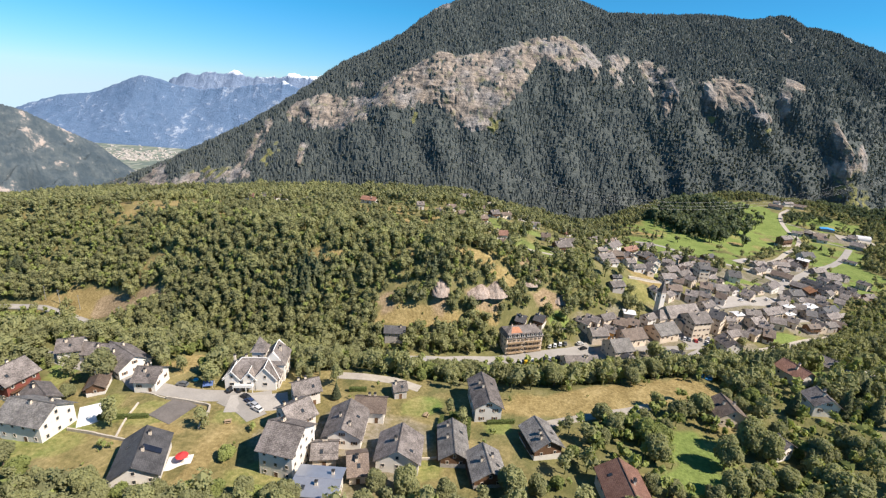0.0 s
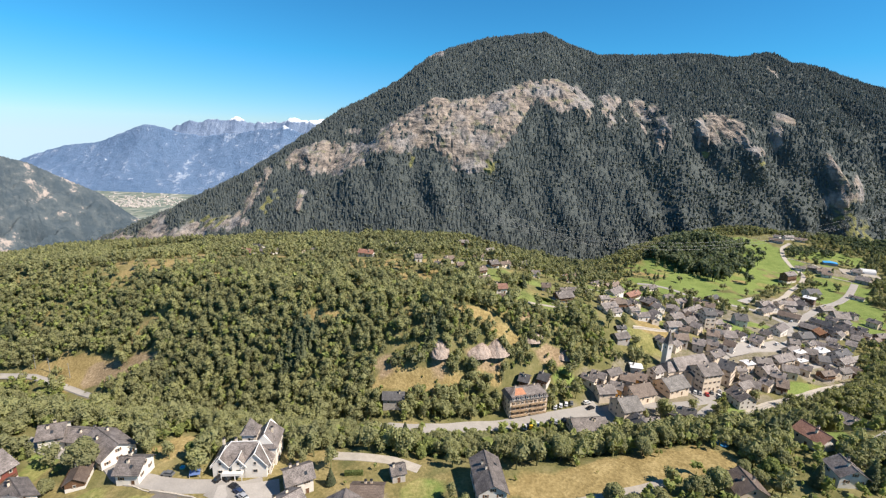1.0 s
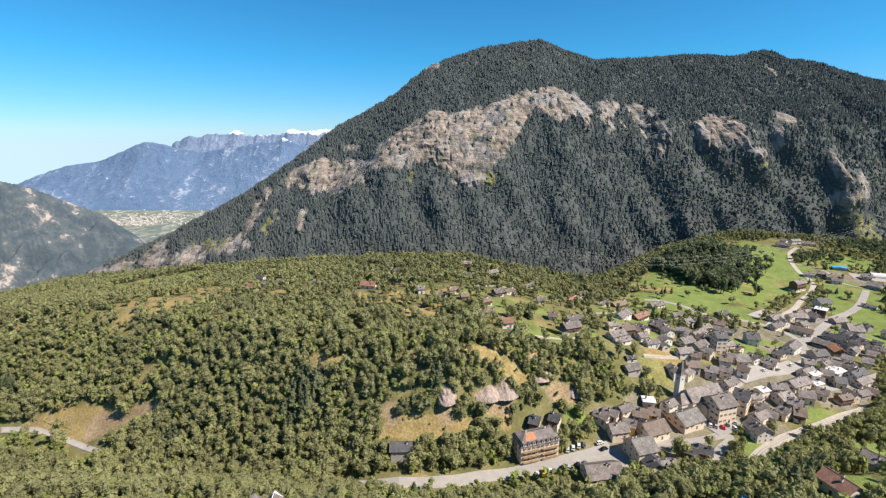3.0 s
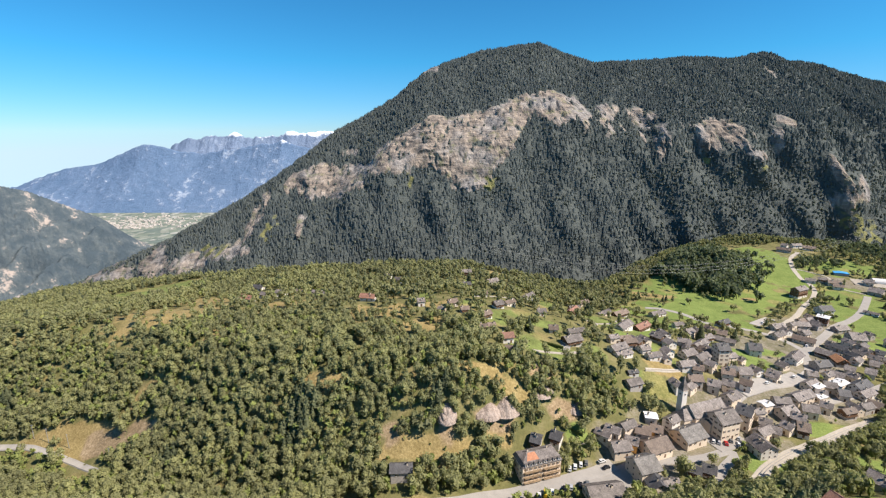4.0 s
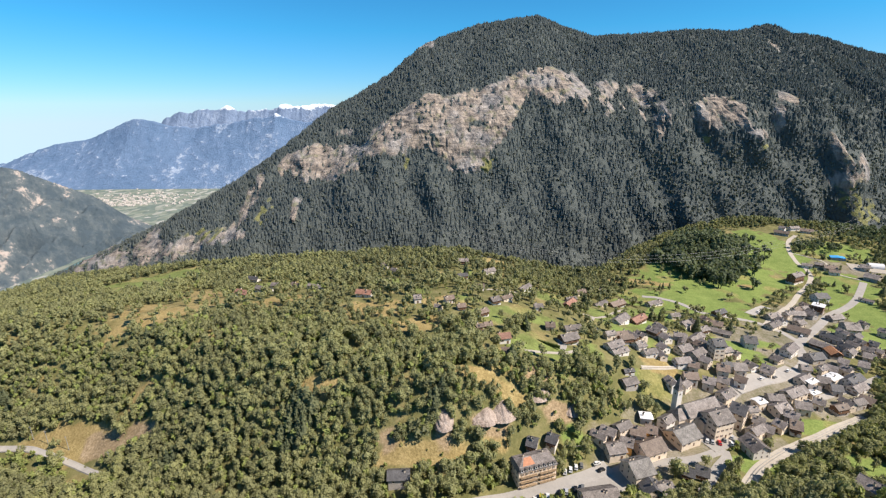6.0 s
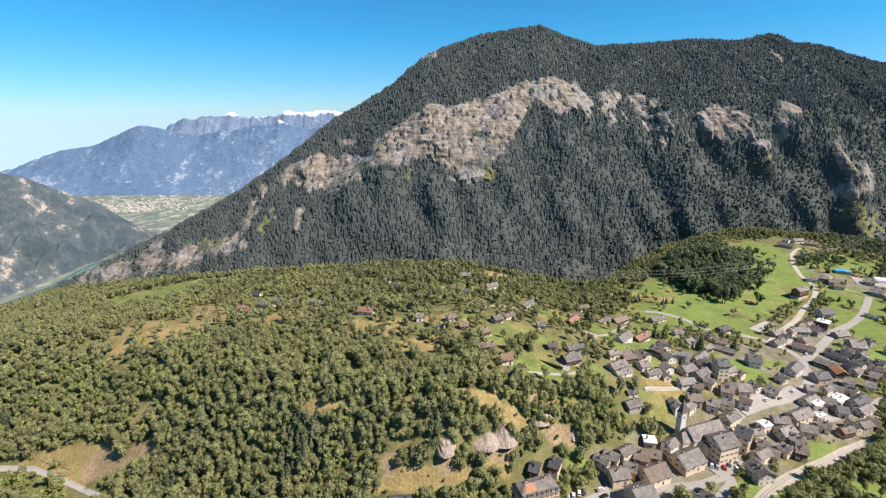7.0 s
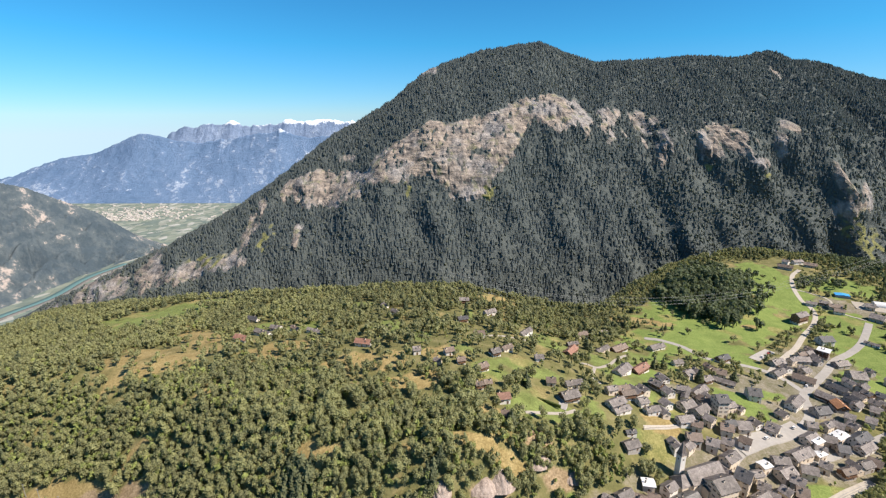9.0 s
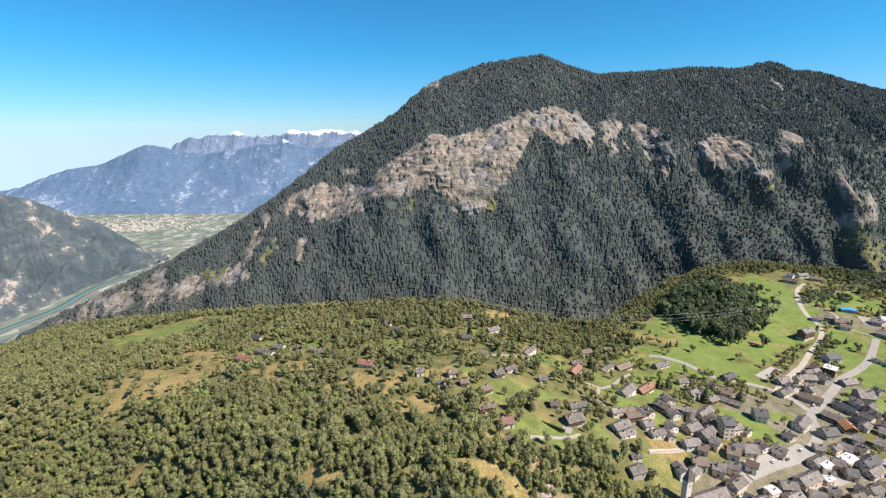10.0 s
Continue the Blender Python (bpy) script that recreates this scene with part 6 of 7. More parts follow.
def pole(x, y, h):
    ob = thing("utility_pole", x, y, float(land(x, y)), 0, "tall grey wooden utility pole on a grassy slope", "pole", "utility poles")
    v, f = tube([(0, 0, -1), (0, 0, h)], [0.16, 0.11], 7)
    part("mast", mesh_from("mast", v, f, [M_CABLE]), ob)
    part("crossarm", boxes_mesh("crossarm", [(-0.8, 0.8, -0.06, 0.06, h - 0.7, h - 0.55, 0)], [M_CABLE]), ob)


for x, y in ((-244, 253), (-232, 249), (-216, 244), (-181, 229)):
    pole(x, y, 9.5)


def cable(a, m, b, dx, dz):
    """A sagging power cable through three points."""
    t = np.linspace(0, 1, 36)[:, None]
    p = np.array(a) * (2 * t * t - 3 * t + 1) + np.array(m) * (4 * t - 4 * t * t) + np.array(b) * (2 * t * t - t) + np.array((dx, 0, dz))
    v, f = tube(p, [0.035] * 36, 4)
    ob = new("power_cable", mesh_from("power_cable", v, f, [M_CABLE]))
    tagged(ob, "thin steel power cable strung across the valley", "cable", "power cables")


for dx, dz in ((0, 0), (3, 3.2), (-3, 6.4), (6, 0.6), (9, 4.0), (12, 7.4)):
    cable((0, 392, 16), (222, 430, -24), (470, 466, 22), dx, dz)


def rails():
    line = smooth_line(RAIL, 1.6)
    t = np.gradient(line, axis=0)
    t /= np.linalg.norm(t, axis=1, keepdims=True)
    ob = thing("railway_track", 0, 0, 0, 0, "narrow railway track on a gravel bed", "railway track")
    h = max(float(v) for v in (0.0,))
    zc = land(line[:, 0], line[:, 1]) + 0.62
    for s in (-0.6, 0.6):
        p = np.column_stack([line[:, 0] - t[:, 1] * s, line[:, 1] + t[:, 0] * s, zc])
        v, f = tube(p, [0.09] * len(p), 4)
        part("rail", mesh_from("rail", v, f, [M_CABLE]), ob)


rails()


# ---- loose garden things: play tent, pools, benches, hedges ----
M_DIMBLUE = plain("faded blue cloth", (0.10, 0.16, 0.34), 0.7, 0.2)
M_TURQ = plain("turquoise plastic", (0.10, 0.55, 0.50), 0.4, 0.1)
M_HEDGE = leaf_material("clipped hedge", (0.10, 0.13, 0.045), (0.20, 0.24, 0.09))


def paddling_pool(x, y, r, mat, label):
    ob = thing("paddling_pool", x, y, float(land(x, y)), 0, label, "pool")
    a = np.arange(16) * 6.283 / 16
    ring = [(r * k * math.cos(t), r * k * math.sin(t), z) for k, z in ((1.0, -0.3), (1.06, 0.35), (1.0, 0.6), (0.88, 0.55), (0.86, 0.3)) for t in a]
    f = [(i * 16 + j, i * 16 + (j + 1) % 16, (i + 1) * 16 + (j + 1) % 16, (i + 1) * 16 + j) for i in range(4) for j in range(16)]
    part("rim", mesh_from("rim", ring, f, [mat], smooth=True), ob)
    part("water", mesh_from("water", [(r * 0.9 * math.cos(t), r * 0.9 * math.sin(t), 0.33) for t in a], [tuple(range(16))], [M_BLUE]), ob)


def play_tent(x, y, rot):
    ob = thing("play_tent", x, y, float(land(x, y)), rot, "blue and white garden play tent on a lawn", "tent")
    for side in (-1, 1):
        part("roof_sheet", mesh_from("roof_sheet", [(-1.6, side * 1.5, 1.2), (1.6, side * 1.5, 1.2), (1.6, 0, 2.3), (-1.6, 0, 2.3), (-1.6, side * 1.5, 1.16), (1.6, side * 1.5, 1.16), (1.6, 0, 2.26), (-1.6, 0, 2.26)],
                                       [(0, 1, 2, 3), (7, 6, 5, 4), (0, 4, 5, 1), (1, 5, 6, 2), (3, 7, 4, 0)], [M_DIMBLUE if side < 0 else M_WHITEPAINT]), ob)
    for px in (-1.5, 1.5):
        for py in (-1.4, 1.4):
            at(part("pole", boxes_mesh("pole", [(-0.04, 0.04, -0.04, 0.04, -0.2, 1.2, 0)], [M_WHITEPAINT]), ob), px, py)


def garden_bench(x, y, rot):
    ob = thing("garden_table", x, y, float(land(x, y)), rot, "pale wooden garden table with two benches", "table", "garden tables")
    part("tabletop", boxes_mesh("tabletop", [(-1.0, 1.0, -0.4, 0.4, 0.70, 0.75, 0)], [M_BALCONY]), ob)
    for side in (-1, 1):
        at(part("bench", boxes_mesh("bench", [(-1.0, 1.0, -0.15, 0.15, 0.42, 0.46, 0), (-0.9, -0.8, -0.12, 0.12, -0.1, 0.42, 0), (0.8, 0.9, -0.12, 0.12, -0.1, 0.42, 0)], [M_BALCONY]), ob), 0, side * 0.75)
        at(part("leg", boxes_mesh("leg", [(-0.06, 0.06, -0.35, 0.35, -0.1, 0.70, 0)], [M_BALCONY]), ob), side * 0.8, 0)


def hedge(x, y, rot, length, h=1.3, w=1.0):
    """A clipped hedge: a loaf of leaves with an uneven skin."""
    r = np.random.RandomState(round(abs(x * 7 + y * 3)))
    n = int(length * 150)
    u = np.stack([r.uniform(-0.5, 0.5, n) * length, r.uniform(-0.5, 0.5, n) * w, r.uniform(0, 1, n) * h], 1)
    face = r.randint(0, 3, n)
    u[face == 0, 2] = h
    u[face == 1, 1] = -w / 2
    u[face == 2, 1] = w / 2
    nrm = np.stack([0 * u[:, 0], np.where(face == 1, -1, np.where(face == 2, 1, 0)), np.where(face == 0, 1.0, 0.2)], 1)
    bv, bf = box(-length / 2, length / 2, -w * 0.42, w * 0.42, -0.5, h * 0.94)
    v, f = join([leaf_cards(u + r.normal(0, 0.05, u.shape), nrm, 0.16, r), triangles(np.array(bv, float), np.array(bf))])
    me = mesh_from("hedge", v, f, [M_HEDGE])
    set_tint(me, np.clip(r.normal(0.5, 0.15, len(v)), 0, 1))
    ob = new("hedge", me)
    ob.matrix_basis = pose(x, y, float(land(x, y)), 0, 0, rot)
    tagged(ob, "clipped green garden hedge beside a lawn", "hedge", "garden hedges")


play_tent(-76.0, 125.5, 15)
paddling_pool(-82.0, 128.5, 0.8, M_TURQ, "small turquoise paddling pool on a lawn")
paddling_pool(108.0, 152.5, 2.0, M_BLUE, "round blue garden pool among trees")
garden_bench(-61.5, 108.0, 20)
garden_bench(-66.0, 92.0, 40)
garden_bench(-2.0, 118.0, 70)
hedge(-92.0, 106.5, 8, 14)
hedge(2.5, 113.0, 80, 8, 1.8)
hedge(11.5, 112.0, 85, 9, 1.6)
hedge(22.0, 116.0, 10, 9, 1.1)
hedge(8.0, 117.0, 0, 5, 2.2, 2.0)
hedge(65.0, 221.0, -38, 9, 1.6)
hedge(62.0, 272.0, -35, 18, 1.4)
hedge(-26.0, 128.0, 5, 6, 1.4)


# ---- garden walls, hedges and stone terraces ----
def strip_wall(name, label, pts, h, thick, mat, category="wall"):
    line = smooth_line(pts, 2.0)
    t = np.gradient(line, axis=0)
    t /= np.linalg.norm(t, axis=1, keepdims=True)
    n = np.stack([-t[:, 1], t[:, 0]], 1) * thick / 2
    z = land(line[:, 0], line[:, 1])
    top = z + h + 0.06 * np.sin(np.arange(len(z)) * 2.1)
    rows = [np.column_stack([line - n, z - 0.8]), np.column_stack([line - n, top]), np.column_stack([line + n, top]), np.column_stack([line + n, z - 0.8])]
    m = len(line)
    v = np.concatenate(rows)
    f = [(r * m + i, r * m + i + 1, (r + 1) * m + i + 1, (r + 1) * m + i) for r in range(3) for i in range(m - 1)] + [(0, m, 2 * m, 3 * m), (m - 1, 4 * m - 1, 3 * m - 1, 2 * m - 1)]
    ob = new(name, mesh_from(name, v, f, [mat]))
    return tagged(ob, label, category, kind="structure")


strip_wall("garden_wall", "low pale stone wall around a garden", [(-104.0, 100.4), (-95.7, 99.1), (-84.8, 97.2)], 0.9, 0.4, M_STONE, "wall")
strip_wall("garden_wall", "low pale stone wall around a garden", [(-88.9, 98.6), (-90.9, 105.6), (-91.9, 113.3)], 0.5, 0.4, M_STONE, "wall")
strip_wall("retaining_wall", "grey rubble retaining wall along the road", [(-85.0, 116.5), (-76.7, 116.0), (-70.2, 114.6), (-69.2, 109.0), (-68.3, 104.1)], 0.9, 0.5, M_STONE, "wall")
strip_wall("retaining_wall", "pale retaining wall below the road", [(3.1, 192.1), (10.9, 194.7), (19.4, 197.1), (31.2, 200.4)], 1, 0.5, M_STONE, "wall")
strip_wall("garden_wall", "low stone wall below the lawn", [(-5.6, 97.6), (-0.0, 98.3), (3.1, 99.0)], 0.7, 0.4, M_STONE, "wall")
strip_wall("retaining_wall", "pale stone wall along a terrace path", [(118.9, 266.3), (132.0, 271.0), (145.6, 275.8)], 1.2, 0.5, M_STONE, "wall")
strip_wall("kerb", "pale stone kerb along the street", [(-97.8, 120.9), (-86.0, 116.8), (-76.9, 116.5)], 0.25, 0.3, M_STONE, "kerb")
strip_wall("garden_wall", "low pale stone wall along a garden", [(60.0, 215.5), (68.8, 216.7), (74.3, 217.7)], 0.6, 0.4, M_STONE, "wall")



# ---- pale rock faces that stand out of the hill foot ----
def outcrop(x, y, wide, deep, high, seed):
    """A broken rock face: a rounded bluff with ledges, cracks and a crumbled foot."""
    a, t = np.meshgrid(np.linspace(0, math.pi, 41), np.linspace(0, 1, 21))
    a, t = a.ravel(), t.ravel()
    shrink = np.sqrt(np.clip(1 - t ** 2.2, 0.0, 1))
    px, py = -np.cos(a) * wide * shrink, -np.sin(a) * deep * (0.3 + 0.7 * shrink) + t * deep * 0.8
    n = 0.6 * wave(px + seed, t * high * 1.2, seed, 11) + 0.4 * np.abs(wave(px * 1.4, t * high * 0.8 + px * 0.4, seed + 1, 6))
    v = np.stack([px * (1 + 0.10 * n), py - 1.1 * n * np.sin(a), t * high * (1 + 0.12 * np.sin(px * 0.5 + seed)) - 1.5 + 0.5 * n], 1)
    ob = new("rock_outcrop", mesh_from("rock_outcrop", v, grid_faces(21, 41), [M_ROCK]))
    ob.matrix_basis = pose(x, y, float(land(x, y)))
    tagged(ob, "pale broken rock face at the foot of the hill", "rock", "rock outcrops")


outcrop(0.5, 208.5, 4.6, 5.0, 7.5, 300)
outcrop(19.5, 215.0, 7.0, 5.0, 5.0, 301)
outcrop(29.0, 219.0, 7.5, 6.0, 5.5, 302)
outcrop(49.0, 231.5, 8.0, 5.0, 4.0, 303)
outcrop(70.0, 231.0, 6.0, 4.0, 3.5, 304)


def trunk_shape(rng, h, r):
    lean = rng.normal(0, 0.25, 2)
    parts = [tube([(0, 0, -0.6), (lean[0] * 0.3, lean[1] * 0.3, h * 0.25), (lean[0], lean[1], h * 0.55), (lean[0] * 1.2, lean[1] * 1.2, h * 0.8)], [r * 1.3, r, r * 0.7, r * 0.25], 7)]
    for i in range(5):
        a, z = i * 1.3 + rng.uniform(0, 0.6), h * rng.uniform(0.25, 0.5)
        out = h * rng.uniform(0.18, 0.3)
        parts.append(tube([(lean[0] * 0.5, lean[1] * 0.5, z), (math.cos(a) * out * 0.5, math.sin(a) * out * 0.5, z + out * 0.5), (math.cos(a) * out, math.sin(a) * out, z + out * 1.2)], [r * 0.5, r * 0.32, r * 0.1], 5))
    return join(parts)


def broad_shape(rng, n, size, h, rx, lumps):
    """Leaves of one broadleaf tree of height h standing at the origin."""
    p, d, core = crown_points(rng, n, rx, h * 0.44, lumps)
    v, f = join([leaf_cards(p, d, size, rng)] + core)
    v[:, 2] += h * 0.55
    return v, f


def spruce_shape(rng, n, size, h, r):
    """Drooping boughs of a spruce, in rings that widen downwards."""
    t = np.sqrt(rng.uniform(0, 1, n))
    a = rng.uniform(0, 6.283, n)
    tier = 0.75 + 0.25 * np.abs(np.sin(t * 19))
    rad = r * (t * 0.95 + 0.04) * tier
    p = np.stack([np.cos(a) * rad, np.sin(a) * rad, h * (1 - t * 0.9) - 0.0], 1)
    d = np.stack([np.cos(a), np.sin(a), 0.9 + 0 * a], 1)
    d /= np.linalg.norm(d, axis=1, keepdims=True)
    a = np.arange(7) * 0.8976
    cone = np.vstack([np.stack([np.cos(a) * r * 0.72, np.sin(a) * r * 0.72, 0 * a + h * 0.14], 1), [(0, 0, h * 0.97)]])
    return join([leaf_cards(p, d, size * (0.5 + 0.7 * t), rng), (cone, np.array([(i, (i + 1) % 7, 7) for i in range(7)]))])


rng = np.random.RandomState(5)
TREES = []
for i in range(9):
    spruce = i in (3, 8)
    h = (8.6, 7.0, 9.6, 11.5, 6.2, 8.0, 9.0, 5.0, 9.5)[i]
    rx = h * (0.40, 0.46, 0.36, 0.22, 0.48, 0.38, 0.42, 0.5, 0.25)[i]
    v, f = spruce_shape(rng, 1300, 0.46, h, rx) if spruce else broad_shape(rng, 1700, 0.30, h, rx, 13 + i)
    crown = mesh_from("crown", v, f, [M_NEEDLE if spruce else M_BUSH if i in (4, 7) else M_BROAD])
    # tint climbs with height: light from above put into the crown's colour
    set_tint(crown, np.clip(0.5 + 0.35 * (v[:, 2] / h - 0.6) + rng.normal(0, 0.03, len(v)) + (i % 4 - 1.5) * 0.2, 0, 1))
    tv, tf = trunk_shape(rng, h, 0.2)
    TREES.append((crown, mesh_from("trunk", tv, tf, [M_BARK], smooth=True), h, rx))
TREE_LABELS = ["rounded green broadleaf tree in full leaf", "dark-tipped spruce tree with drooping boughs", "bright green bushy tree in full leaf"]
FIRST = {}
WOODED = []


def tree(x, y, which, scale, turn):
    crown, trunk, h, rx = TREES[which]
    m = pose(x, y, float(land(x, y)) - 0.1, 0, 0, turn) @ Matrix.Scale(scale, 4)
    WOODED.append((x, y, rx * scale))
    name = "spruce" if which in (3, 8) else "bush" if which == 7 else "tree"
    ob = thing(name, 0, 0, 0, 0, TREE_LABELS[1 if which in (3, 8) else 2 if which in (4, 7) else 0], "tree", "trees of the valley")
    ob.matrix_basis = m
    part("trunk", trunk, ob)
    part("crown", crown, ob)


def near_mask(x, y, pairs):
    """1 near any of the given circles or lines."""
    out = np.zeros(len(x), bool)
    for cx, cy, r in pairs:
        out |= (x - cx) ** 2 + (y - cy) ** 2 < r * r
    return out


def blocked(x, y, grow=0.0):
    out = near_mask(x, y, [(a, b, r + grow) for a, b, r, q in TAKEN])
    for line, r in LANES:
        out |= near_mask(x, y, [(a, b, r + grow) for a, b in line[::2]])
    return out


AMONG_TREES = ((142.0, 153.0), (182.0, 178.0), (108.0, 153.0), (97.9, 124.0), (137.0, 133.0), (104.3, 106.9), (32.6, 106.0))


def in_front(x, y):
    """Plots kept low in front of the houses and the valley road, on their open southern side."""
    spots = []
    for a, b, r, q in TAKEN:
        if b > 180:
            far_ = math.hypot(a, b)
            spots += [(a - a / far_ * k, b - b / far_ * k, 0.7 * r) for k in (r, r + 3)]
    for line, r in LANES[:1] + [q for q in LANES if q[0][0, 0] < -250 or q[1] > 7]:
        spots += [(a - 0.1 * k, b - k, r) for a, b in line[::2] for k in (6, 10) if not -70 < a < -22]
    spots += [(a * k, b * k - 8 * (1 - k), 6.5) for a, b in AMONG_TREES for k in (0.95, 0.91, 0.87)]
    return near_mask(x, y, spots)


def gardens(x, y):
    """The open plateau of orchards, gardens and chalets."""
    m = sm(236, 262, y + 0.10 * np.abs(x)) * sm(-105, -70, x) * (1 - sm(180, 230, x)) * (1 - sm(425, 452, y + 0.08 * x))
    return np.maximum.reduce([m, blot(x, y, -180, 335, 70, 46, 34), blot(x, y, -125, 385, 45, 40, 20)])


def copses(x, y):
    """Where trees stand close together on the plateau."""
    return np.maximum.reduce([
        blot(x, y, -82, 315, 14, 25, 17), blot(x, y, -114, 412, 29, 12, 17), blot(x, y, -125, 303, 37, 10, 25),
        blot(x, y, -24, 369, 9, 11, 5), blot(x, y, -68, 400, 14, 12, 10), blot(x, y, -4, 366, 18, 22, 2),
        blot(x, y, 49, 455, 33, 16, -6), blot(x, y, -10, 440, 26, 14, 0), blot(x, y, -5, 245, 23, 11, 2),
        blot(x, y, -28, 238, 14, 12, 9), blot(x, y, 10, 247, 14, 9, -2),
        blot(x, y, -7, 224, 8, 6, 3), blot(x, y, 55, 240, 11, 6, -13), blot(x, y, 70, 243, 12, 6, -18),
        blot(x, y, 84, 251, 10, 8, -21), blot(x, y, 10, 271, 10, 7, -3), blot(x, y, -75, 270, 22, 11, 18),
        blot(x, y, -44, 265, 16, 12, 11), blot(x, y, 50, 289, 6, 6, -9), blot(x, y, 72, 425, 22, 12, -10),
        blot(x, y, 100, 412, 22, 12, -14), blot(x, y, -10, 290, 6, 6, 3), blot(x, y, 130, 425, 24, 12, -18)])


def terrace(x, y):
    return sm(-150, -128, x) * (1 - sm(38, 58, x)) * sm(74, 84, y) * (1 - sm(134, 144, y - 0.06 * x))


def dark_wood(x, y):
    return np.maximum.reduce([blot(x, y, 286, 502, 42, 46, 20), blot(x, y, 332, 566, 42, 60, -25), blot(x, y, 452, 562, 34, 12, -10), blot(x, y, 560, 600, 45, 60, 0)])


def woods(x, y):
    """How thickly trees stand, 0 to 1."""
    dry = dry_ground(x, y)
    open_ = sm(0.12, 0.42, np.maximum.reduce([dry * (dry > 0.45), lush_ground(x, y), bare_ground(x, y)]))
    d = 1 - 0.70 * gardens(x, y)
    d = d * (1 - (0.965 - 0.30 * gardens(x, y)) * open_) * (1 - 0.82 * built_up(x, y)) * (1 - 0.97 * terrace(x, y))
    d = d * (1 - 0.97 * np.maximum.reduce([blot(x, y, 425, 615, 95, 42, 0), blot(x, y, 225, 408, 66, 30, 8), blot(x, y, 290, 445, 80, 38, 20), blot(x, y, 375, 520, 34, 80, -20)]))
    return np.maximum.reduce([d, dark_wood(x, y), 0.85 * copses(x, y) * (1 - 0.9 * built_up(x, y))])


def jittered(x0, x1, y0, y1, step, seed):
    r = np.random.RandomState(seed)
    X, Y = np.meshgrid(np.arange(x0, x1, step), np.arange(y0, y1, step))
    x = X.ravel() + r.uniform(-0.5, 0.5, X.size) * step
    y = Y.ravel() + r.uniform(-0.5, 0.5, X.size) * step
    return x, y, r


# single trees round the first houses
tree(-112.5, 126.5, 0, 1.45, 150)
tree(-116.6, 116.8, 1, 0.72, 197)
tree(-101.0, 81.7, 4, 0.99, 338)
tree(-89.9, 77.8, 0, 0.90, 85)
tree(-81.6, 78.3, 6, 0.90, 252)
tree(-72.1, 76.9, 4, 0.90, 163)
tree(-109.3, 86.3, 0, 0.90, 0)
tree(-55.0, 93.0, 7, 0.90, 219)
tree(-27.6, 82.0, 7, 0.99, 19)
tree(-13.4, 85.0, 0, 0.81, 305)
tree(-5.4, 84.2, 6, 0.99, 102)
tree(4.6, 84.1, 1, 0.90, 147)
tree(21.1, 86.6, 6, 0.99, 287)
tree(27.8, 86.8, 5, 0.81, 255)
tree(33.9, 90.1, 4, 0.72, 213)
tree(41.0, 102.2, 4, 0.77, 240)
tree(66.9, 110.7, 4, 1.35, 18)
tree(71.1, 110.1, 4, 1.17, 43)
tree(60.5, 116.7, 5, 0.81, 45)
tree(82.0, 124.3, 0, 0.90, 120)
tree(90.5, 126.2, 6, 0.99, 262)
tree(95.0, 107.2, 2, 1.30, 44)
tree(99.3, 104.2, 2, 1.08, 79)
tree(88.0, 91.4, 0, 1.08, 265)
tree(97.4, 92.7, 5, 0.99, 345)
tree(114.8, 104.5, 0, 1.22, 15)
tree(109.8, 93.2, 6, 0.99, 142)
tree(117.0, 92.4, 1, 1.08, 167)
tree(127.0, 108.1, 0, 1.17, 70)
tree(126.2, 130.7, 3, 0.90, 201)
tree(142.3, 129.5, 3, 1.08, 291)
tree(156.0, 138.4, 8, 1.17, 346)
tree(150.4, 126.6, 3, 1.08, 346)
tree(131.6, 105.7, 2, 1.08, 264)
tree(84.9, 100.8, 2, 1.17, 4)
tree(105.0, 127.6, 5, 0.90, 255)
tree(120.9, 139.8, 0, 0.90, 270)
tree(166.0, 203.6, 6, 0.90, 2)
tree(-32.5, 123.9, 8, 0.68, 131)
tree(-57.4, 78.0, 7, 1.08, 149)
tree(-62.9, 76.1, 0, 0.81, 280)
tree(-51.0, 78.6, 4, 0.90, 328)
tree(-41.8, 79.3, 7, 0.90, 269)


# woods near the first houses, tree by tree
gx, gy, r_ = jittered(-150, 215, 52, 190, 6.3, 41)
seen = np.abs(gx) < (gy + 8) * 1.02 + 12
keep = seen & (r_.uniform(0, 1, len(gx)) < woods(gx, gy) * (1 - 0.62 * (gx > 45) * (gy < 150))) & ~blocked(gx, gy) & ~in_front(gx, gy) & ~near_mask(gx, gy, WOODED)
gx, gy = gx[keep], gy[keep]
if len(gx) > 235:
    pick = np.sort(np.argsort(gx ** 2 + gy ** 2)[:235])
    gx, gy = gx[pick], gy[pick]
for a, b in zip(gx, gy):
    spruce = wave(a, b, 44, 60) > 0.65 or (a > 95 and r_.uniform() < 0.25)
    tree(float(a), float(b), int(r_.choice([3, 8])) if spruce else int(r_.choice([0, 1, 2, 4, 5, 6])), r_.uniform(0.7, 1.1), r_.uniform(0, 360))
tree(193, 341, 3, 1.3, 20)
NEAR = [(a, b, 3.0) for a, b in zip(gx, gy)]


def forest(name, label, x, y, h, shapes, mat, r, tint):
    """Many trees as one mesh: each takes one of the shapes, turned and scaled."""
    return plant(name, label, x, y, land(x, y), h, shapes, mat, r, tint)


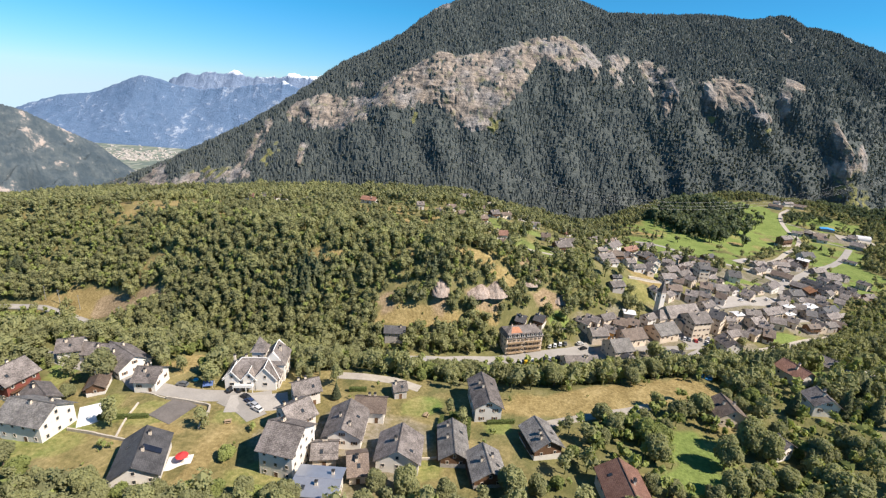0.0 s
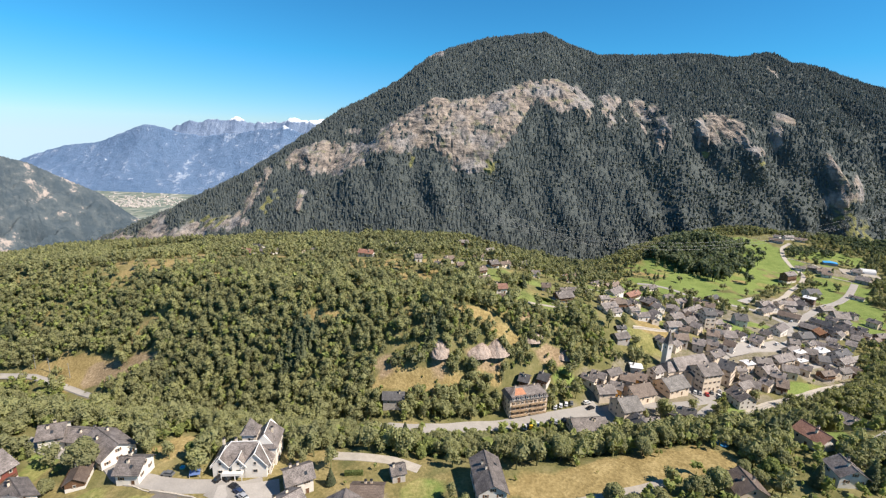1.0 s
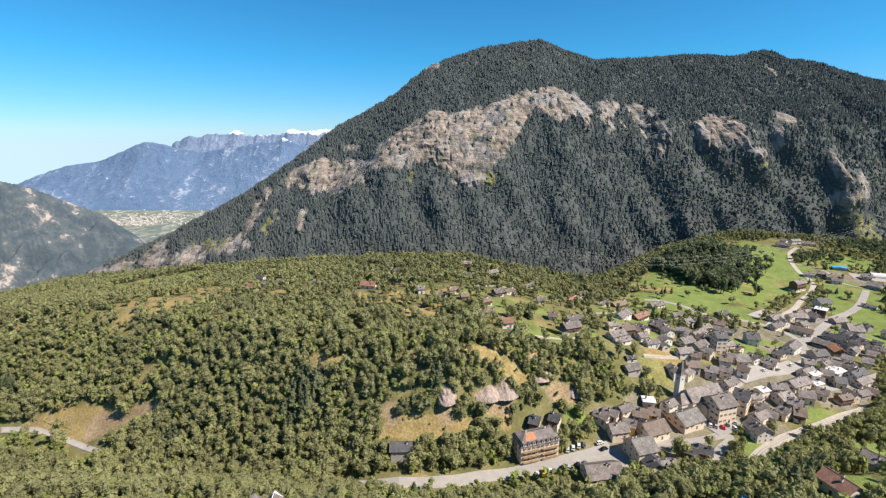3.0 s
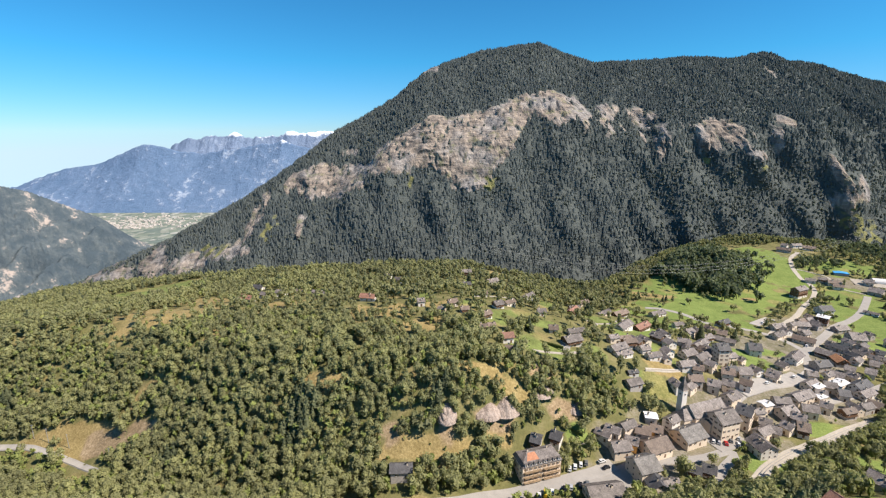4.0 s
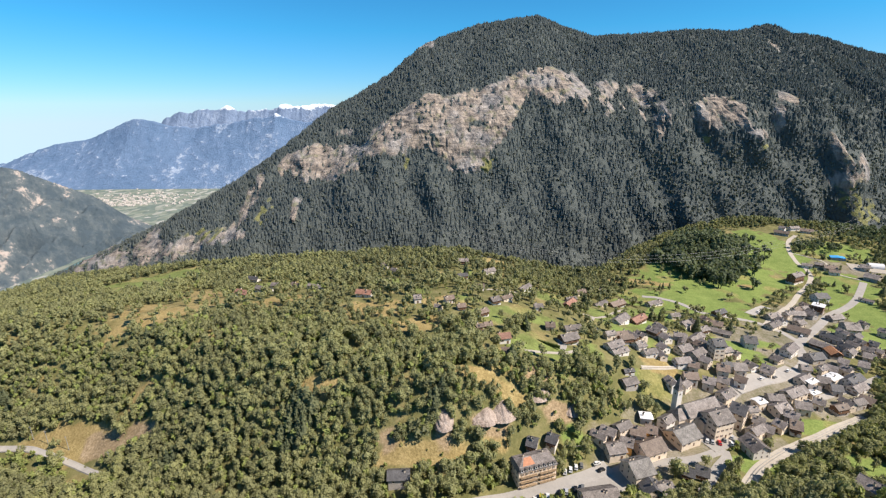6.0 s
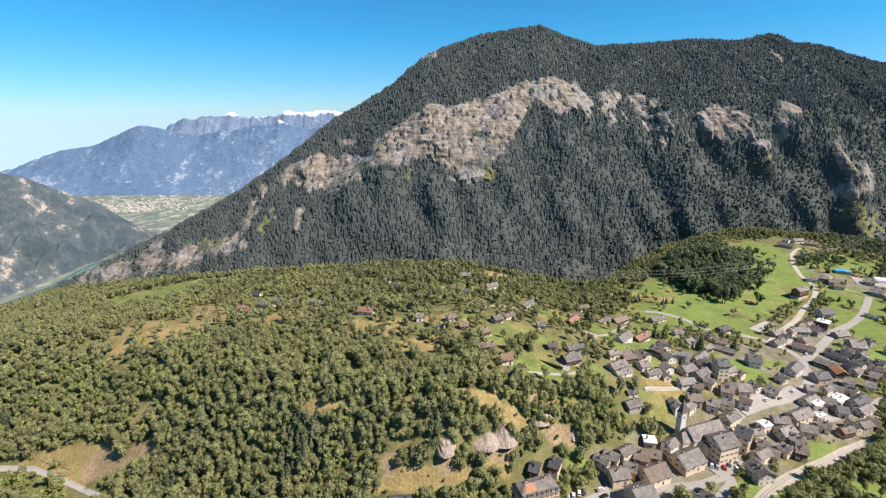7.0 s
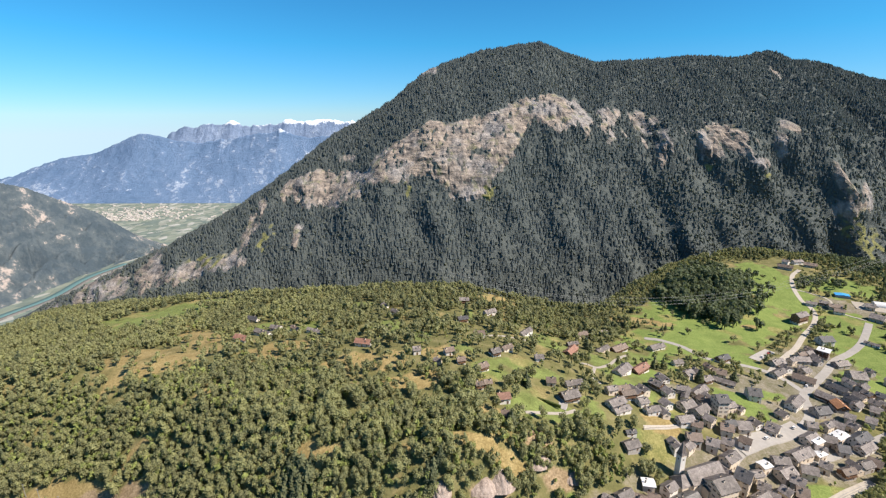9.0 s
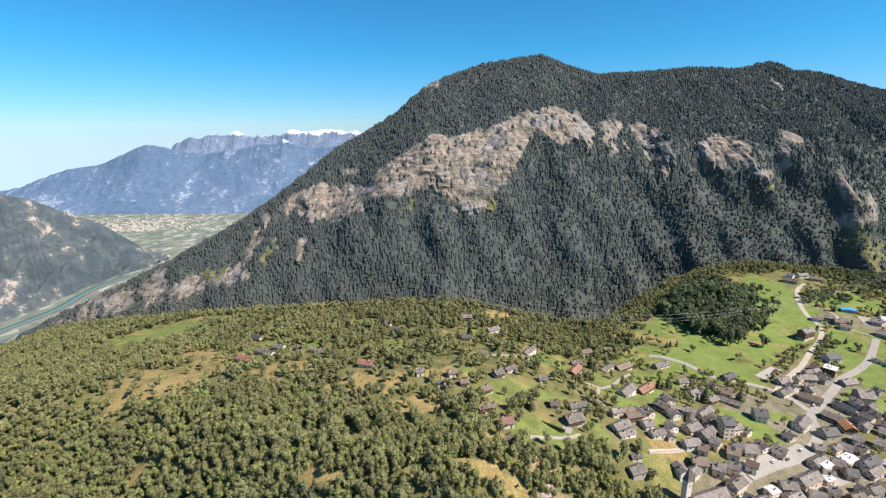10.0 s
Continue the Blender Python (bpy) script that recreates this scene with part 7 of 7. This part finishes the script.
def plant(name, label, x, y, z, h, shapes, mat, r, tint):
    V, F, T, n = [], [], [], 0
    kind_ = r.randint(0, len(shapes), len(x))
    for k, (sv, sf) in enumerate(shapes):
        i = np.where(kind_ == k)[0]
        if not len(i):
            continue
        a = r.uniform(0, 6.283, len(i))
        c, s = np.cos(a)[:, None], np.sin(a)[:, None]
        wide = (h[i] * r.uniform(0.85, 1.2, len(i)))[:, None]
        X = (sv[None, :, 0] * c - sv[None, :, 1] * s) * wide + x[i][:, None]
        Y = (sv[None, :, 0] * s + sv[None, :, 1] * c) * wide + y[i][:, None]
        Z = sv[None, :, 2] * h[i][:, None] + z[i][:, None]
        V.append(np.stack([X, Y, Z], 2).reshape(-1, 3))
        F.append((sf[None] + (np.arange(len(i)) * len(sv))[:, None, None] + n).reshape(-1, sf.shape[1]))
        # crown tops tinted lighter, lower leaves darker, as if lit from above
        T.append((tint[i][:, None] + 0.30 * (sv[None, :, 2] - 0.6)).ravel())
        n += len(i) * len(sv)
    me = mesh_from(name, np.vstack(V), np.vstack(F), [mat])
    set_tint(me, np.clip(np.concatenate(T), 0, 1))
    return tagged(new(name, me), label, "forest", kind="stuff")


def unit_broad(seed, n, size):
    r = np.random.RandomState(seed)
    v, f = broad_shape(r, n, size, 1.0, r.uniform(0.36, 0.48), 5 if n > 90 else 3 if n > 40 else 2)
    if seed % 2:  # a pointed crown, as of young ash and larch
        v[:, :2] *= (1.25 - 0.75 * v[:, 2:]).clip(0.3, 1.2)
    tv, tf = triangles(*tube([(0, 0, -0.08), (0.01, 0, 0.35)], [0.03, 0.02], 4))
    return join([(v, f), (tv, tf)])


def unit_spruce(seed, n, size):
    return spruce_shape(np.random.RandomState(seed), n, size, 1.0, 0.2 + 0.05 * (seed % 3))


gx, gy, r_ = jittered(-560, 620, 52, 700, 3.6, 42)
seen = (np.abs(gx) < (gy + 8) * 1.04 + 25) & (gy > 60)
brink_ = lerp_over([-300, -100, 60, 180, 320, 460, 700], [550, 535, 530, 535, 690, 720, 680], gx)
keep = seen & (gy < brink_) & (r_.uniform(0, 1, len(gx)) < woods(gx, gy) * (1 - 0.8 * (gx > 45) * (gy < 140)))
gx, gy = gx[keep], gy[keep]
keep = ~blocked(gx, gy, 0.5) & ~in_front(gx, gy) & ~near_mask(gx, gy, NEAR + WOODED)
gx, gy = gx[keep], gy[keep]
tint = np.clip(0.50 + 0.20 * wave(gx, gy, 45, 80) + r_.normal(0, 0.18, len(gx)), 0.02, 0.98)
tall = (5.4 + 3.6 * r_.uniform(0, 1, len(gx)) ** 1.4) * (1 + 0.14 * wave(gx, gy, 46, 50)) * (1 + 0.15 * gardens(gx, gy)) * np.where(gy > 300, 1.12, 1.0)
thin = (gy > 300) & (r_.uniform(0, 1, len(gx)) < 0.42)
gx, gy, tint, tall = gx[~thin], gy[~thin], tint[~thin], tall[~thin]
tall = tall * np.where(gy < 265, 1.2, 1.0)
dark = (dark_wood(gx, gy) > 0.4) | (wave(gx, gy, 44, 60) > 1.15) | ((gy > 430) & (r_.uniform(0, 1, len(gx)) < 0.10))
near_ = gy < 300
tint = np.clip(tint - 0.24 * (gy > 285) * (gx > -110), 0.0, 1.0)
leafy = [unit_broad(60 + i, 230, 0.044) for i in range(7)]
rough = [unit_broad(80 + i, 62, 0.085) for i in range(6)]
firs = [unit_spruce(90 + i, 90, 0.09) for i in range(5)]
i = ~dark & near_
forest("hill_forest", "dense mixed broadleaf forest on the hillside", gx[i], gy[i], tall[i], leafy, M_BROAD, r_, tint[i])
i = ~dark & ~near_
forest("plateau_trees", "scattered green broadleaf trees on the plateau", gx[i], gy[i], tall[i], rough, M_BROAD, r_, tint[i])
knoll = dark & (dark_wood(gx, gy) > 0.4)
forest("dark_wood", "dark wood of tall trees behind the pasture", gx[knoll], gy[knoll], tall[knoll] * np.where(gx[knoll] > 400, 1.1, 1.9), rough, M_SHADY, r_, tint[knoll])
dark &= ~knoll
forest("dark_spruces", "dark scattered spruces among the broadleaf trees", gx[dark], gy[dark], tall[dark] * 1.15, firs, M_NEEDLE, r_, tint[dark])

# undergrowth and hedges
gx, gy, r_ = jittered(-330, 330, 70, 430, 3.6, 43)
keep = (np.abs(gx) < (gy + 8) * 1.04 + 10) & (r_.uniform(0, 1, len(gx)) < 0.08 + 0.66 * (woods(gx, gy) > 0.5) * (gy < 300)) & ~blocked(gx, gy, 0.3) & (built_up(gx, gy) < 0.5)
keep &= (lush_ground(gx, gy) < 0.4) | (r_.uniform(0, 1, len(gx)) < np.where((gx > 190) & (gy > 390), 0.008, 0.05))
gx, gy = gx[keep], gy[keep]
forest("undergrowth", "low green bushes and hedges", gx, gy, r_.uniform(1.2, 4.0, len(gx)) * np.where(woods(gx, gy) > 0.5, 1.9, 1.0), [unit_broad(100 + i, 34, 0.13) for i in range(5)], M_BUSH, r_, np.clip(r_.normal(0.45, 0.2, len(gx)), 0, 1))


def cone_tree(seed):
    """A slim far spruce: three ragged tiers of boughs."""
    q = np.random.RandomState(seed)
    v, f, n_ = [], [], 0
    for base, top, rad in ((-0.05, 0.66, 0.32), (0.26, 1.0, 0.21)):
        a = np.arange(5) * 1.2566 + q.uniform(0, 1)
        w = rad * q.uniform(0.7, 1.25, 5)
        v += [np.stack([np.cos(a) * w, np.sin(a) * w, base + q.uniform(-0.06, 0.06, 5)], 1), [(q.normal(0, 0.015), q.normal(0, 0.015), top)]]
        f += [(n_ + i, n_ + (i + 1) % 5, n_ + 5) for i in range(5)]
        n_ += 6
    return np.vstack(v), np.array(f)


def round_tree(seed):
    """A far broadleaf crown: one uneven rounded lump."""
    q = np.random.RandomState(seed)
    v = OCT_V @ np.array(Matrix.Rotation(0.6, 3, (1, 1, 0.3))) * q.uniform(0.3, 0.5, (6, 1)) * (1, 1, 1.15) + (0, 0, 0.45)
    return v, OCT_F


def mixed_slope(x, z):
    """Where broadleaf trees stand among the spruces: the lower right flank and the foot."""
    return np.maximum(sm(300, 420, x) * (1 - sm(20, 60, z)), 1 - sm(-190, -130, z + 0.10 * x))


def mountain_trees():
    r = np.random.RandomState(47)
    n = 98000
    x = r.uniform(-720, 1150, n)
    s = r.uniform(-0.02, 1.08, n)
    y, z = mountain_point(x, s)
    bare = np.maximum(rocky(x, z), 0.8 * scrubby(x, z))
    thick = 0.95 + 0.2 * wave(x, s * 400, 48, 120)
    keep = (r.uniform(0, 1, n) < thick * (1 - sm(0.12, 0.36, bare)) + 0.02)
    keep &= np.abs(x) < y * 1.02
    x, y, z, s0 = x[keep], y[keep], z[keep], s[keep]
    h = r.uniform(5.8, 9.6, len(x)) * (1 - 0.35 * sm(0.12, 0.0, s0))
    tint = np.clip(0.45 + 0.12 * wave(x, z, 49, 140) + r.normal(0, 0.13, len(x)), 0, 1)
    leafy_ = r.uniform(0, 1, len(x)) < 0.14 + 0.5 * mixed_slope(x, z)
    i = ~leafy_
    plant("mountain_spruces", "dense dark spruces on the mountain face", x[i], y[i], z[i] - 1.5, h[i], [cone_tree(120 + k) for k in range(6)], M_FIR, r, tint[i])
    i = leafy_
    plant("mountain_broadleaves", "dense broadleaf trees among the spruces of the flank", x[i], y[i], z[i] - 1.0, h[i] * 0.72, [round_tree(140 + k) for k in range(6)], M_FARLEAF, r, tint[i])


mountain_trees()
